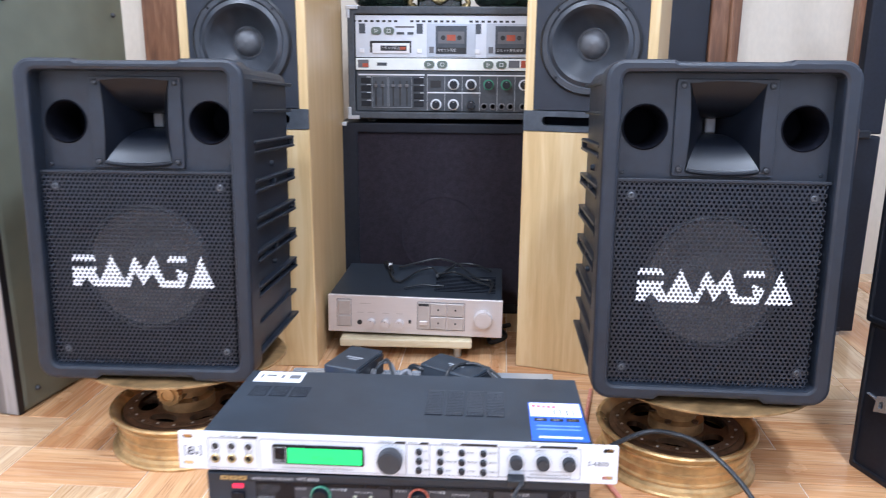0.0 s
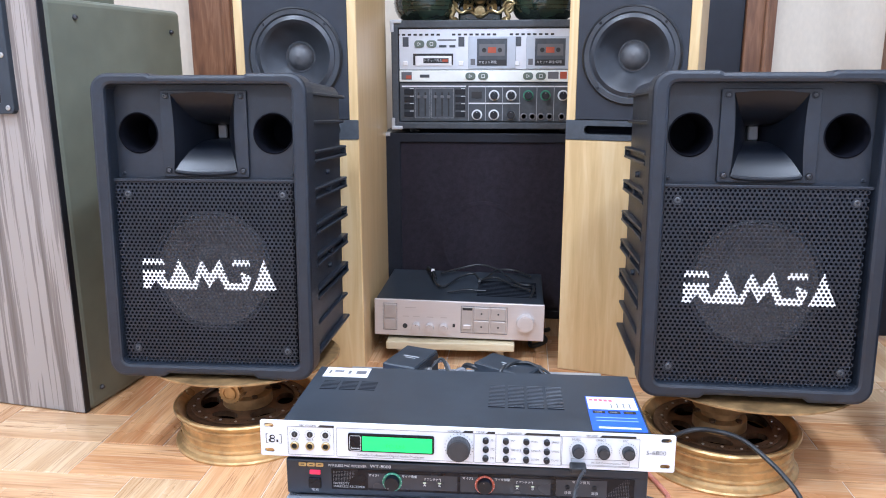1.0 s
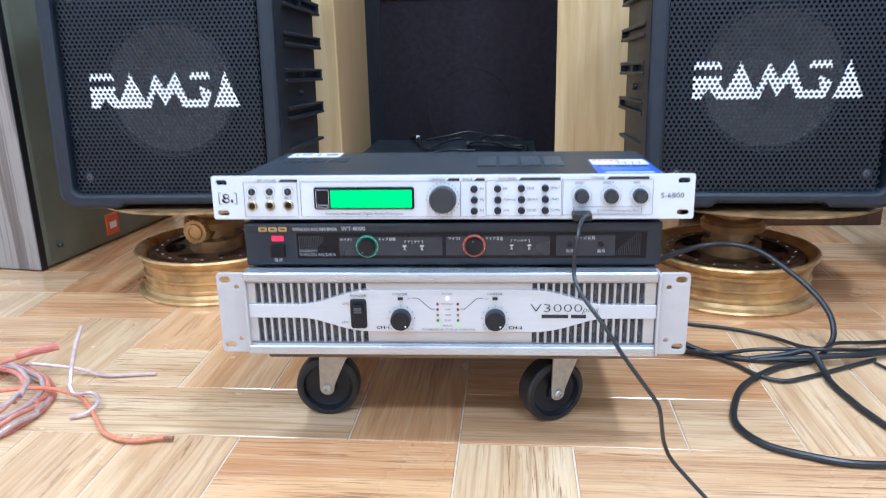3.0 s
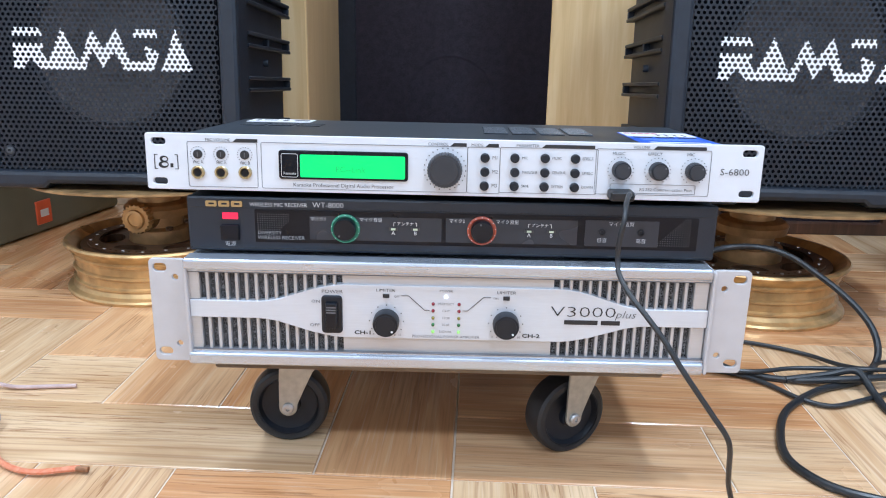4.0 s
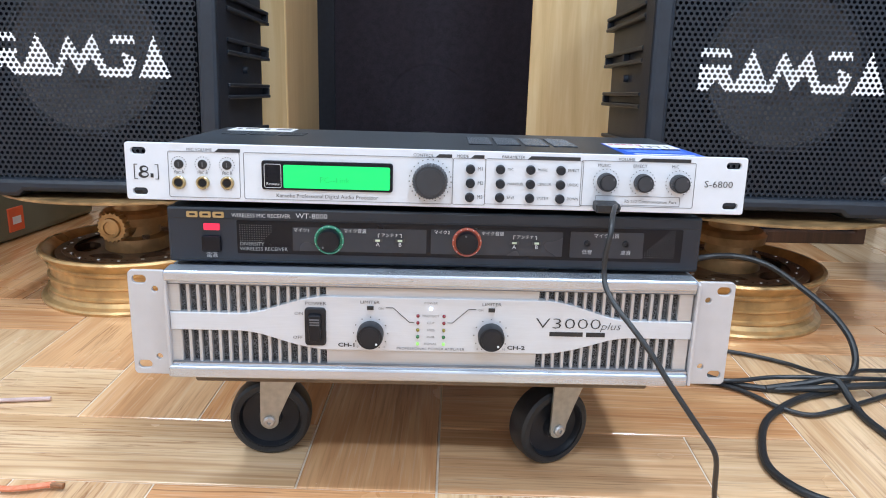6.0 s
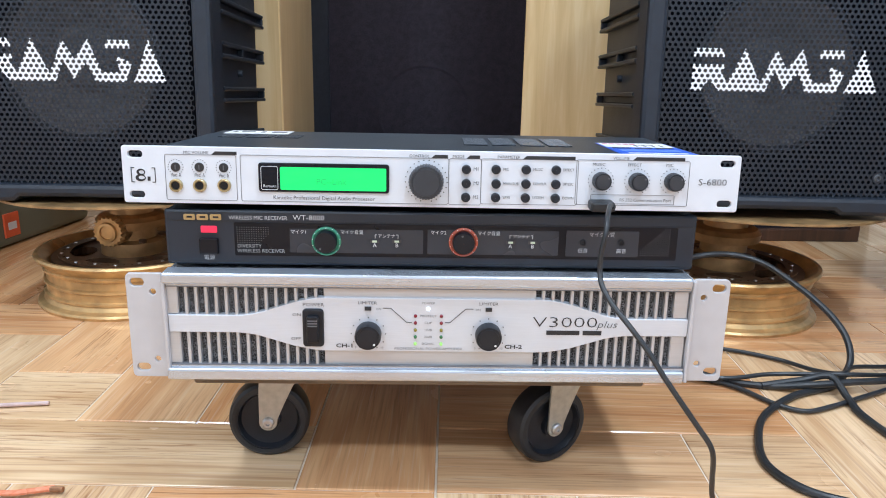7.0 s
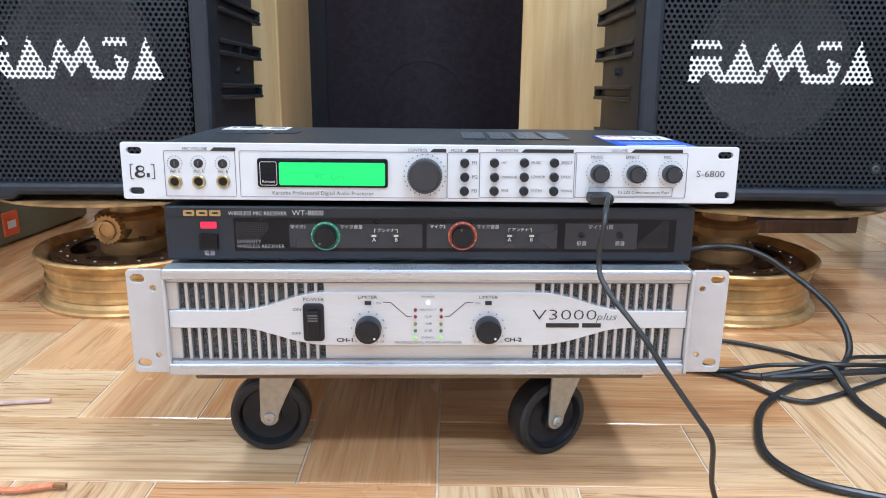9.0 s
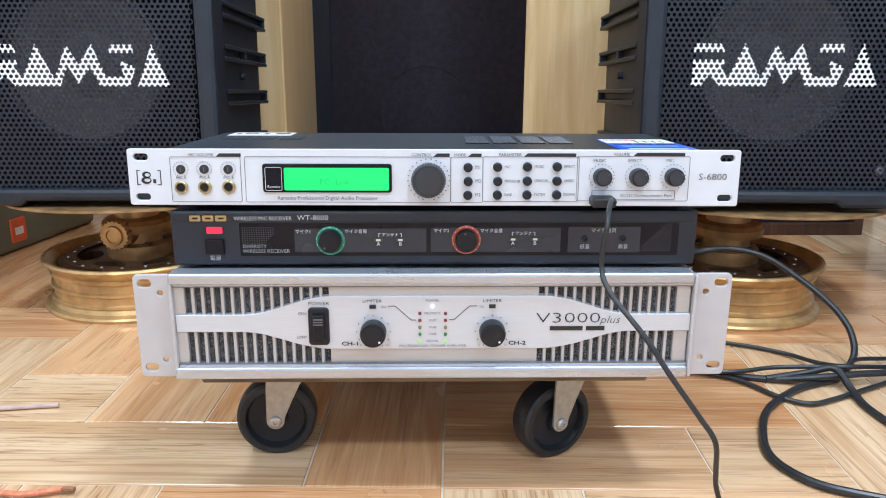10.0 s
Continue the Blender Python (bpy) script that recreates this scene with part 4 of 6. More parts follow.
    for f0, f1 in ((0.0, 0.60), (0.66, 1.0)):
        part("maker_mark", bx((ax + f0 * (cx - ax), Y - 0.0004, cz), (ax + f1 * (cx - ax), Y - 0.0001, az)), M_INK, front)
    return t


power_amplifier()


# ---- dolly ----
def dolly():
    t = thing("dolly", "low board dolly on four swivel castors", "dolly", pose(0.1965, 0.822, 0))
    part("board", bx((-0.2, 0.019, 0.098), (0.185, 0.36, 0.1125), 0.0015), M_BOARD, t, "plain plywood board")

    def castor(x, y, yaw):
        m = pose(x, y, 0.0375, 0, 0, yaw)
        w = part("wheel", lathe([(0.030, 0.0125), (0.034, 0.0125), (0.0366, 0.0105), (0.0375, 0.006), (0.0375, -0.006), (0.0366, -0.0105), (0.034, -0.0125), (0.030, -0.0125)], 48, "y", closed=True), M_RUBBER, t, "black rubber wheel", True, m)
        part("rim", lathe([(0.0300, 0.0118), (0.0285, 0.0122), (0.026, 0.0070), (0.0175, 0.0060), (0.011, 0.0075), (0.010, 0.0125), (0.0001, 0.0125)], 40, "y", caps=(False, False)), M_KNOB, w, "moulded black plastic hub", True)
        part("rim", lathe([(0.0300, -0.0118), (0.026, -0.0070), (0.0175, -0.0060), (0.010, -0.0125), (0.0001, -0.0125)], 40, "y"), M_HORN, w)
        fork = None
        for s in (-1, 1):
            outline = [(0.0084 * math.cos(a), 0.0084 * math.sin(a)) for a in [math.pi * (1 + k / 9) for k in range(9)]] + [(0.0086, 0.003), (0.0150, 0.018), (0.0235, 0.036), (0.034, 0.050), (0.040, 0.0545), (0.040, 0.057), (-0.006, 0.057), (-0.0078, 0.030)]
            f = part("fork", plate(outline, s * 0.0152 - 0.0012, s * 0.0152 + 0.0012, bev=0.0004), M_STEEL, t, "worn zinc-plated fork", False, m)
            part("axle_bolt", lathe([(0.0055, 0), (0.0055, 0.0026), (0.004, 0.0038), (0.0020, 0.0038), (0.0016, 0.002), (0.0001, 0.002)], 18, "y", (0, -0.0162, 0)) if s < 0 else lathe([(0.005, 0), (0.005, -0.004), (0.0001, -0.004)], 6, "y", (0, 0.0162, 0)), M_BOLT, f)
        part("fork_crown", bx((-0.010, -0.0176, 0.0545), (0.040, 0.0176, 0.0575), 0.001), M_STEEL, t, m=m)
        part("swivel", lathe([(0.020, 0.0575), (0.022, 0.0600), (0.022, 0.0605)], 28, "z", (0.02, 0, 0)), M_STEEL, t, m=m)

    castor(-0.150, 0.081, 4)
    castor(0.112, 0.072, 26)
    castor(-0.150, 0.315, 60)
    castor(0.140, 0.315, -50)
    return t


dolly()


# ---- black ribbed loudspeakers ----
def perforated(x0, x1, z0, z1, p, r, y, shapes):
    """A sheet punched with staggered round holes; faces inside the shapes take the second material."""
    verts, faces, mats = [], [], []

    def inside(px, pz):
        for poly in shapes:
            c, j = False, len(poly) - 1
            for i in range(len(poly)):
                (xi, zi), (xj, zj) = poly[i], poly[j]
                if (zi > pz) != (zj > pz) and px < (xj - xi) * (pz - zi) / (zj - zi) + xi:
                    c = not c
                j = i
            if c:
                return True
        return False

    rows = int((z1 - z0) / (p * 0.866))
    cols = int((x1 - x0) / p)
    for j in range(rows):
        for i in range(cols - j % 2):
            cx, cz = x0 + (i + 0.5 + 0.5 * (j % 2)) * p, z0 + (j + 0.5) * p * 0.866
            k = len(verts)
            for a in range(12):
                ang = radians(30 * a + 30)
                big = p / math.sqrt(3) if a % 2 == 0 else p / 2
                verts.append((cx + big * math.cos(ang), y, cz + big * math.sin(ang)))
            for a in range(12):
                ang = radians(30 * a + 30)
                verts.append((cx + r * math.cos(ang), y, cz + r * math.sin(ang)))
            for a in range(12):
                ang = radians(30 * a + 30)
                verts.append((cx + r * math.cos(ang), y + 0.0009, cz + r * math.sin(ang)))
            for a in range(12):
                b = (a + 1) % 12
                faces.append((k + a, k + b, k + 12 + b, k + 12 + a))
                ang = radians(30 * a + 45)
                mats.append(1 if inside(cx + p * 0.42 * math.cos(ang), cz + p * 0.42 * math.sin(ang)) else 0)
                faces.append((k + 12 + a, k + 12 + b, k + 24 + b, k + 24 + a))
                mats.append(0)
    me = bpy.data.meshes.new("grille")
    me.from_pydata(verts, [], faces)
    me.materials.append(M_GRILLE)
    me.materials.append(M_WHITE)
    me.polygons.foreach_set("material_index", mats)
    return me


def emblem(x, z, w, h):
    """Plain white angular shapes in a row."""
    k, q = w / 668, h / 163
    shapes = [
        [(4, 0), (98, 0), (120, 34), (4, 34)],
        [(2, 62), (118, 62), (106, 96), (150, 163), (100, 163), (62, 120), (36, 163), (0, 163)],
        [(186, 0), (258, 163), (118, 163)],
        [(238, 163), (298, 0), (338, 78), (390, 0), (448, 163), (412, 163), (380, 90), (332, 155), (296, 84), (268, 163)],
        [(456, 0), (546, 0), (538, 34), (448, 34)],
        [(490, 62), (546, 92), (520, 163), (410, 163), (404, 128), (500, 128)],
        [(608, 0), (668, 163), (552, 163)],
    ]
    return [[(x + a * k, z - b * q) for a, b in s] for s in shapes]


def ribbed_speaker():
    t = thing("stage_speaker", "black ribbed plastic stage loudspeaker with perforated grille", "loudspeaker", pose(0, 0, 0), "black stage loudspeakers on rims")
    W, H, D = 0.372, 0.532, 0.335
    hw = W / 2
    # front frame: stepped top and bottom edges
    def stepped(hw_, z0, z1, r, s0, s1, step):
        pts = rrect(-hw_, z0, hw_, z1, r, 6)
        top = [(s1 + 0.006, z1), (s1, z1 - step), (-s1, z1 - step), (-s1 - 0.006, z1)]
        bot = [(-s0 - 0.008, z0), (-s0, z0 + step * 2), (s0, z0 + step * 2), (s0 + 0.008, z0)]
        return pts[:7] + top + pts[7:14 + 7] + bot + pts[21:]
    outer = stepped(hw, 0, H, 0.030, 0.078, 0.080, 0.0032)
    inner = rrect(-hw + 0.026, 0.024, hw - 0.026, H - 0.019, 0.012, 4)
    part("frame", plate(outer, 0.0, 0.050, [inner], bev=0.006), M_PLASTIC, t, "thick black moulded front frame")
    # shell
    b = bmesh.new()
    sect = [(0.045, 0.003), (0.052, 0.008), (D - 0.03, 0.010), (D, 0.030)]
    rings = []
    for y, ins in sect:
        rings.append([b.verts.new((x, y, z)) for x, z in rrect(-hw + ins, ins + 0.004, hw - ins, H - ins, 0.022, 4)])
    for r1, r2 in zip(rings, rings[1:]):
        n = len(r1)
        for i in range(n):
            b.faces.new((r1[i], r1[(i + 1) % n], r2[(i + 1) % n], r2[i]))
    b.faces.new(rings[-1])
    part("shell", b, M_PLASTIC, t, "black moulded plastic shell")
    # side ribs: double flanges with a hollow between, single flanges at top and bottom
    for s in (-1, 1):
        x = s * (hw - 0.014)

        def rib(z0, z1, y0, y1, out, b=None):
            return bx((min(x, x + s * out), y0, z0), (max(x, x + s * out), y1, z1), 0.0012, 1, b)

        for i, z in enumerate((0.134, 0.195, 0.253, 0.315, 0.380)):
            b = rib(z, z + 0.0055, 0.054, D - 0.012, 0.0150)
            rib(z + 0.0165, z + 0.022, 0.054, D - 0.016, 0.0150, b)
            rib(z + 0.0055, z + 0.0165, D - 0.026, D - 0.016, 0.0145, b)
            if i % 2:
                rib(z + 0.0055, z + 0.0165, 0.052 + (D - 0.07) * 0.45, 0.064 + (D - 0.07) * 0.45, 0.0140, b)
            else:
                rib(z + 0.0055, z + 0.0165, 0.056, D - 0.03, 0.0060, b)
            part("side_rib", b, M_PLASTIC, t)
        for z, out in ((0.034, 0.0150), (0.082, 0.0120), (0.448, 0.0105), (0.497, 0.0130)):
            part("side_rib", rib(z, z + 0.006, 0.052, D - 0.014, out), M_PLASTIC, t)
        for z in (0.176, 0.357):
            part("side_boss", lathe([(0.006, 0), (0.005, s * 0.010), (0.0001, s * 0.010)], 14, "x", (s * (hw - 0.012), 0.175, z)), M_PLASTIC, t)
    # upper baffle with two round ports
    zg = 0.352
    ports = [(-0.1195, 0.432), (0.1195, 0.432)]
    b = plate(rrect(-hw + 0.024, zg - 0.004, hw - 0.024, H - 0.017, 0.01, 3), 0.033, 0.039,
              [ring_pts(x, z, 0.0335, 32) for x, z in ports] + [rrect(-0.066, 0.372, 0.066, 0.496, 0.004, 2)])
    part("upper_baffle", b, M_PLASTIC, t)
    for x, z in ports:
        part("port", lathe([(0.0355, 0.0012), (0.0335, 0.0022), (0.032, -0.002), (0.030, -0.10), (0.0001, -0.10)], 36, "y", (x, 0.033, z), caps=(False, False)), M_CAVITY_SHADE, t, "deep round port tube", True)
    for x, z in ((-0.150, 0.362), (0.150, 0.362)):
        screw(x, z, t, 0.033, 0.0032, M_PLASTIC)
    # horn
    def mouth(w, zb, zt, bulge, waist):
        """The outline of the horn's opening: waisted sides, bowed top and bottom."""
        zm, hh, pts = (zb + zt) / 2, (zt - zb) / 2, []
        for i in range(11):
            q = -1 + 0.2 * i
            pts.append((w * (1 - waist + waist * q * q), zm + q * hh))
        pts += [(w * (1 - 0.2 * i), zt + bulge * (1 - (1 - 0.2 * i) ** 2)) for i in range(1, 10)]
        for i in range(11):
            q = 1 - 0.2 * i
            pts.append((-w * (1 - waist + waist * q * q), zm + q * hh))
        pts += [(-w * (1 - 0.2 * i), zb - bulge * (1 - (1 - 0.2 * i) ** 2)) for i in range(1, 10)]
        return pts

    hp = part("horn_plate", plate(rrect(-0.076, 0.357, 0.076, 0.505, 0.004, 3), 0.0265, 0.034, [mouth(0.056, 0.366, 0.4975, 0.004, 0.06)], bev=0.0012), M_PLASTIC, t)
    for x in (-0.0655, 0.0655):
        for z in (0.368, 0.495):
            part("washer", lathe([(0.0062, 0), (0.0060, 0.0012), (0.0001, 0.0012)], 18, "y", (x, 0.0265, z)), M_HORN, hp)
            screw(x, z, hp, 0.0255, 0.0040, M_DARKBOLT)
    b = bmesh.new()
    rings = []
    for k in range(11):
        u = k / 10
        f = (1 - u) ** 3.0
        w2 = 0.010 + 0.046 * (0.72 * (1 - u) + 0.28 * f)
        zt, zb = 0.446 + 0.0515 * f, 0.420 - 0.054 * f
        rings.append([b.verts.new((x, 0.0250 + 0.100 * u, z)) for x, z in mouth(w2, zb, zt, 0.004 * f, 0.06 * (1 - u))])
    for r1, r2 in zip(rings, rings[1:]):
        n = len(r1)
        for i in range(n):
            b.faces.new((r1[i], r1[(i + 1) % n], r2[(i + 1) % n], r2[i]))
    b.faces.new(rings[-1])
    part("horn", b, M_HORN, t, "glossy black flared horn", True)
    part("throat", bx((-0.0085, 0.114, 0.422), (0.0085, 0.118, 0.446), 0.002), M_THROAT, t, "pale throat insert")
    # rolled lower lip
    b = tube([(-0.053 * math.cos(math.pi * i / 12), 0.0260 - 0.0035 * math.sin(math.pi * i / 12), 0.3675 - 0.0050 * math.sin(math.pi * i / 12)) for i in range(13)], 0.0034, 10, 2)
    part("horn_lip", b, M_HORN, t, smooth=True)
    # grille
    em = emblem(-0.1205, 0.2135, 0.241, 0.0535)
    gr = new("grille", perforated(-hw + 0.0235, hw - 0.0235, 0.0215, zg - 0.001, 0.0074, 0.0025, 0.0155, em))
    gr.parent = t
    gr["label"] = "black perforated steel grille with white emblem"
    part("grille_lip", bx((-hw + 0.025, 0.0135, zg - 0.003), (hw - 0.025, 0.019, zg + 0.002), 0.001), M_GRILLE, t)
    for x in (-0.137, 0.137):
        for z in (0.050, 0.328):
            part("washer", lathe([(0.0078, 0), (0.0074, 0.0014), (0.0001, 0.0014)], 20, "y", (x, 0.0155, z)), M_GRILLE, gr)
            screw(x, z, gr, 0.0155, 0.0052, M_GRILLEBOLT)
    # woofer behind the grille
    part("inner_baffle", plate(rrect(-hw + 0.02, 0.02, hw - 0.02, zg, 0.008, 3), 0.036, 0.042, [ring_pts(0, 0.188, 0.109, 48)]), M_CAVITY_SHADE, t)
    b = lathe([(0.100, -0.004), (0.046, -0.026), (0.040, -0.024), (0.026, -0.019), (0.0001, -0.017)], 56, "y", (0, 0.037, 0.188), caps=(False, False))
    part("surround", lathe([(0.113, 0.001), (0.108, -0.001), (0.104, 0.001), (0.100, -0.004)], 56, "y", (0, 0.037, 0.188), caps=(False, False)), M_KNOBG, t, "dark foam surround", True)
    part("woofer", b, M_CONE, t, "grey-brown paper woofer cone", True)
    return t


sp = ribbed_speaker()
sp.matrix_basis = pose(-0.2735, 1.253, 0.167, -3.5)
copy_thing(sp, pose(0.655, 1.217, 0.171, -3.5, 0, -2))


# ---- wheel-rim stands ----
def rim_stand(gear, dx, dy):
    t = thing("rim_stand", "gold-painted motorcycle wheel rim used as a speaker stand", "stand", pose(0, 0, 0), "rim stands under the loudspeakers")
    prof = [(0.124, 0.0), (0.139, 0.0), (0.140, 0.004), (0.138, 0.007), (0.131, 0.010), (0.128, 0.016), (0.130, 0.018), (0.130, 0.021), (0.126, 0.023), (0.126, 0.033), (0.129, 0.035), (0.129, 0.038), (0.125, 0.040), (0.125, 0.051),
            (0.129, 0.053), (0.130, 0.057), (0.128, 0.059), (0.132, 0.065), (0.138, 0.069), (0.140, 0.073), (0.138, 0.076), (0.133, 0.076), (0.123, 0.069), (0.115, 0.055), (0.115, 0.030)]
    part("rim", lathe(prof, 72, "z", closed=True), M_GOLD, t, "gold-painted rim with scratches", True)
    holes = []
    for i in range(6):
        a = radians(60 * i + 12)
        c, s = math.cos(a), math.sin(a)
        holes.append([(c * (0.072 + 0.018 * math.cos(q)) - s * 0.027 * math.sin(q), s * (0.072 + 0.018 * math.cos(q)) + c * 0.027 * math.sin(q)) for q in [2 * math.pi * k / 18 for k in range(18)]])
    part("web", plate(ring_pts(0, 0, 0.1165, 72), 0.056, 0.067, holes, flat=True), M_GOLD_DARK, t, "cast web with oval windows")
    # added disc: stands for the shade behind the web's windows
    part("rim_shade_disc", plate(ring_pts(0, 0, 0.1145, 48), 0.030, 0.036, flat=True), M_CAVITY_SHADE, t, "near-black disc added inside the rim to stand for shade")
    dr = [ring_pts(0.100 * math.cos(2 * math.pi * k / 40 + 0.05 * (k % 2)), 0.100 * math.sin(2 * math.pi * k / 40 + 0.05 * (k % 2)), 0.0018, 6) for k in range(40)]
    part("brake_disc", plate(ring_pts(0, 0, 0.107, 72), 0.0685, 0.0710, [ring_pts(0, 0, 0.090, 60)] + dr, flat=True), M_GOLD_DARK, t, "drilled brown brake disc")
    part("hub", lathe([(0.044, 0.050), (0.048, 0.068), (0.047, 0.086), (0.034, 0.089), (0.034, 0.104), (0.050, 0.107), (0.052, 0.119), (0.046, 0.125), (0.032, 0.128), (0.032, 0.138), (0.042, 0.142), (0.042, 0.150)], 48, "z"), M_GOLD_MID, t, "stepped bronze hub", True)
    for i in range(5):
        a = radians(72 * i + 20)
        part("hub_bolt", lathe([(0.006, 0), (0.006, 0.005), (0.0001, 0.005)], 6, "z", (0.040 * math.cos(a), 0.040 * math.sin(a), 0.086)), M_GOLD_DARK, t)
    # bright domes stand in for the glints at the disc's drilled holes
    for i in range(20):
        a = 2 * math.pi * i / 20 + 0.1
        r = 0.0975 + 0.004 * (i % 2)
        part("hole_glint", lathe([(0.0028, 0), (0.0024, 0.0012), (0.0001, 0.0016)], 8, "z", (r * math.cos(a), r * math.sin(a), 0.0708)), M_BOLT, t)
    if gear:
        # small cog facing the room
        pts = []
        for k in range(40):
            r = 0.0200 if k % 2 else 0.0228
            pts.append((r * math.cos(2 * math.pi * k / 40), r * math.sin(2 * math.pi * k / 40)))
        g = part("cog", plate(pts, -0.010, 0.004, bev=0.0006), M_GOLD, t, "toothed golden cog", m=pose(-0.012, -0.052, 0.109, 0, 0, -8))
        part("cog_face", lathe([(0.015, 0), (0.014, 0.004), (0.010, 0.0045), (0.0095, 0.002), (0.0001, 0.002)], 24, "y", (0, -0.010, 0)), M_GOLD, g)
        part("cog_housing", lathe([(0.017, 0), (0.021, -0.012), (0.021, -0.040)], 24, "y", (0, 0.004, -0.002)), M_GOLD_MID, g)
    part("top_plate", lathe([(0.180, 0.0), (0.183, 0.001), (0.183, 0.0040), (0.180, 0.0050), (0.0001, 0.0050)], 72, "z"), M_GOLD_MID, t, "thin round bronze plate", m=pose(dx, dy, 0.1505, -3.5))
    return t


rl = rim_stand(True, -0.006, 0.026)
rl.matrix_basis = pose(-0.255, 1.383, 0)
rr = rim_stand(False, 0.046, 0.022)
rr.matrix_basis = pose(0.643, 1.345, 0)


# ---- pine tower speakers ----
def tower():
    t = thing("tower_speaker", "tall pine tower loudspeaker with dark baffle", "loudspeaker", pose(0, 0, 0), "pine tower loudspeakers")
    W, D, H = 0.272, 0.43, 1.12
    hw, th = W / 2, 0.021
    for s in (-1, 1):
        x = s * (hw - th)
        part("side_panel", bx((min(x, s * hw), 0.0, 0.0), (max(x, s * hw), D, H), 0.002), M_PINE, t)
        part("front_edge", bx((min(x, s * hw) + 0.0008, -0.0025, 0.55), (max(x, s * hw) - 0.0008, 0.001, H - 0.001), 0.001), M_PINE_EDGE, t)
    part("top_panel", bx((-hw + th, 0.0, H - th), (hw - th, D, H)), M_PINE, t)
    part("back_panel", bx((-hw + th, D - th, 0.0), (hw - th, D, H - th)), M_PINE, t)
    part("lower_front", bx((-hw + 0.0005, -0.004, 0.0), (hw - 0.0005, 0.016, 0.548), 0.002), M_PINE_EDGE, t, "pale pine lower front panel")
    # port strip
    b = plate(rrect(-hw + 0.0005, 0.549, hw - 0.0005, 0.592, 0.002, 2), -0.005, 0.018, [rrect(-0.095, 0.561, 0.095, 0.580, 0.008, 4)])
    part("port_strip", b, M_PORT, t, "grey strip with a slot port")
    # solid block behind the slot, coloured as its inner shade
    part("port_shade", bx((-0.11, 0.02, 0.550), (0.11, 0.10, 0.592)), M_CAVITY_SHADE, t)
    # baffle
    zc, r = 0.730, 0.102
    zt = 0.945
    b = plate(rrect(-hw + th, 0.594, hw - th, H - th, 0.001, 1), -0.002, 0.016, [ring_pts(0, zc, r - 0.004, 48), ring_pts(0, zt, 0.050, 32)])
    part("baffle", b, M_BAFFLE, t, "dark grey front baffle")
    wf = part("woofer", lathe([(r, 0.004), (r - 0.002, 0.009), (r - 0.012, 0.009), (r - 0.015, 0.006), (r - 0.024, 0.010), (r - 0.031, 0.004), (0.080, 0.0), (0.034, -0.040), (0.0001, -0.041)], 64, "y", (0, 0, zc), caps=(False, False)), M_TCONE, t, "dark paper woofer with rubber surround", True)
    part("dust_cap", lathe([(0.030, -0.040), (0.024, -0.028), (0.013, -0.021), (0.0001, -0.019)], 32, "y", (0, 0, zc), caps=(False, False)), M_DUSTCAP, wf, "grey dust cap", smooth=True)
    part("surround", lathe([(r + 0.003, 0.003), (r + 0.003, 0.006), (r - 0.001, 0.0105), (r - 0.003, 0.0085)], 64, "y", (0, 0, zc), caps=(False, False)), M_RUBBER, wf, smooth=True)
    for k in range(4):
        a = radians(45 + 90 * k)
        screw((r - 0.006) * math.cos(a), zc + (r - 0.006) * math.sin(a), wf, -0.009, 0.003, M_KNOB)
    part("tweeter", lathe([(0.056, 0.003), (0.054, 0.006), (0.040, 0.004), (0.022, -0.008), (0.018, -0.006), (0.010, 0.0), (0.0001, 0.002)], 48, "y", (0, 0, zt), caps=(False, False)), M_TCONE, t, "round tweeter with shallow flare", True)
    return t


tw = tower()
tw.matrix_basis = pose(-0.219, 1.725, 0)
copy_thing(tw, pose(0.510, 1.722, 0, 0, 0, -16))


# ---- dark amplifier cabinet and tape deck unit behind ----
def corner_cap(t, x, z, side, up, y0, y1):
    """A bent metal corner: one arm along the edge, one down it."""
    xa, xb = (x - 0.003, x + 0.007) if side < 0 else (x - 0.007, x + 0.003)
    xh = (x - 0.003, x + 0.028) if side < 0 else (x - 0.028, x + 0.003)
    zv = (z - 0.030, z + 0.002) if up else (z - 0.002, z + 0.030)
    zh = (z - 0.008, z + 0.002) if up else (z - 0.002, z + 0.008)
    b = bx((xa, y0, zv[0]), (xb, y1, zv[1]), 0.002, 2)
    bx((xh[0], y0 - 0.0005, zh[0]), (xh[1], y1 - 0.001, zh[1]), 0.002, 2, b)
    part("corner_cap", b, M_CORNER, t, "silver metal corner")


def key_sign(kb, x, z, y, play):
    """The sign on a transport key: a triangle or a square in outline."""
    if play:
        b = plate([(x - 0.004, z - 0.005), (x + 0.005, z), (x - 0.004, z + 0.005)], y - 0.0004, y, [[(x - 0.003, z - 0.0033), (x + 0.003, z), (x - 0.003, z + 0.0033)]])
    else:
        b = plate([(x - 0.0045, z - 0.0045), (x + 0.0045, z - 0.0045), (x + 0.0045, z + 0.0045), (x - 0.0045, z + 0.0045)], y - 0.0004, y,
                  [[(x - 0.0033, z - 0.0033), (x + 0.0033, z - 0.0033), (x + 0.0033, z + 0.0033), (x - 0.0033, z + 0.0033)]])
    part("key_sign", b, M_PRINT, kb)


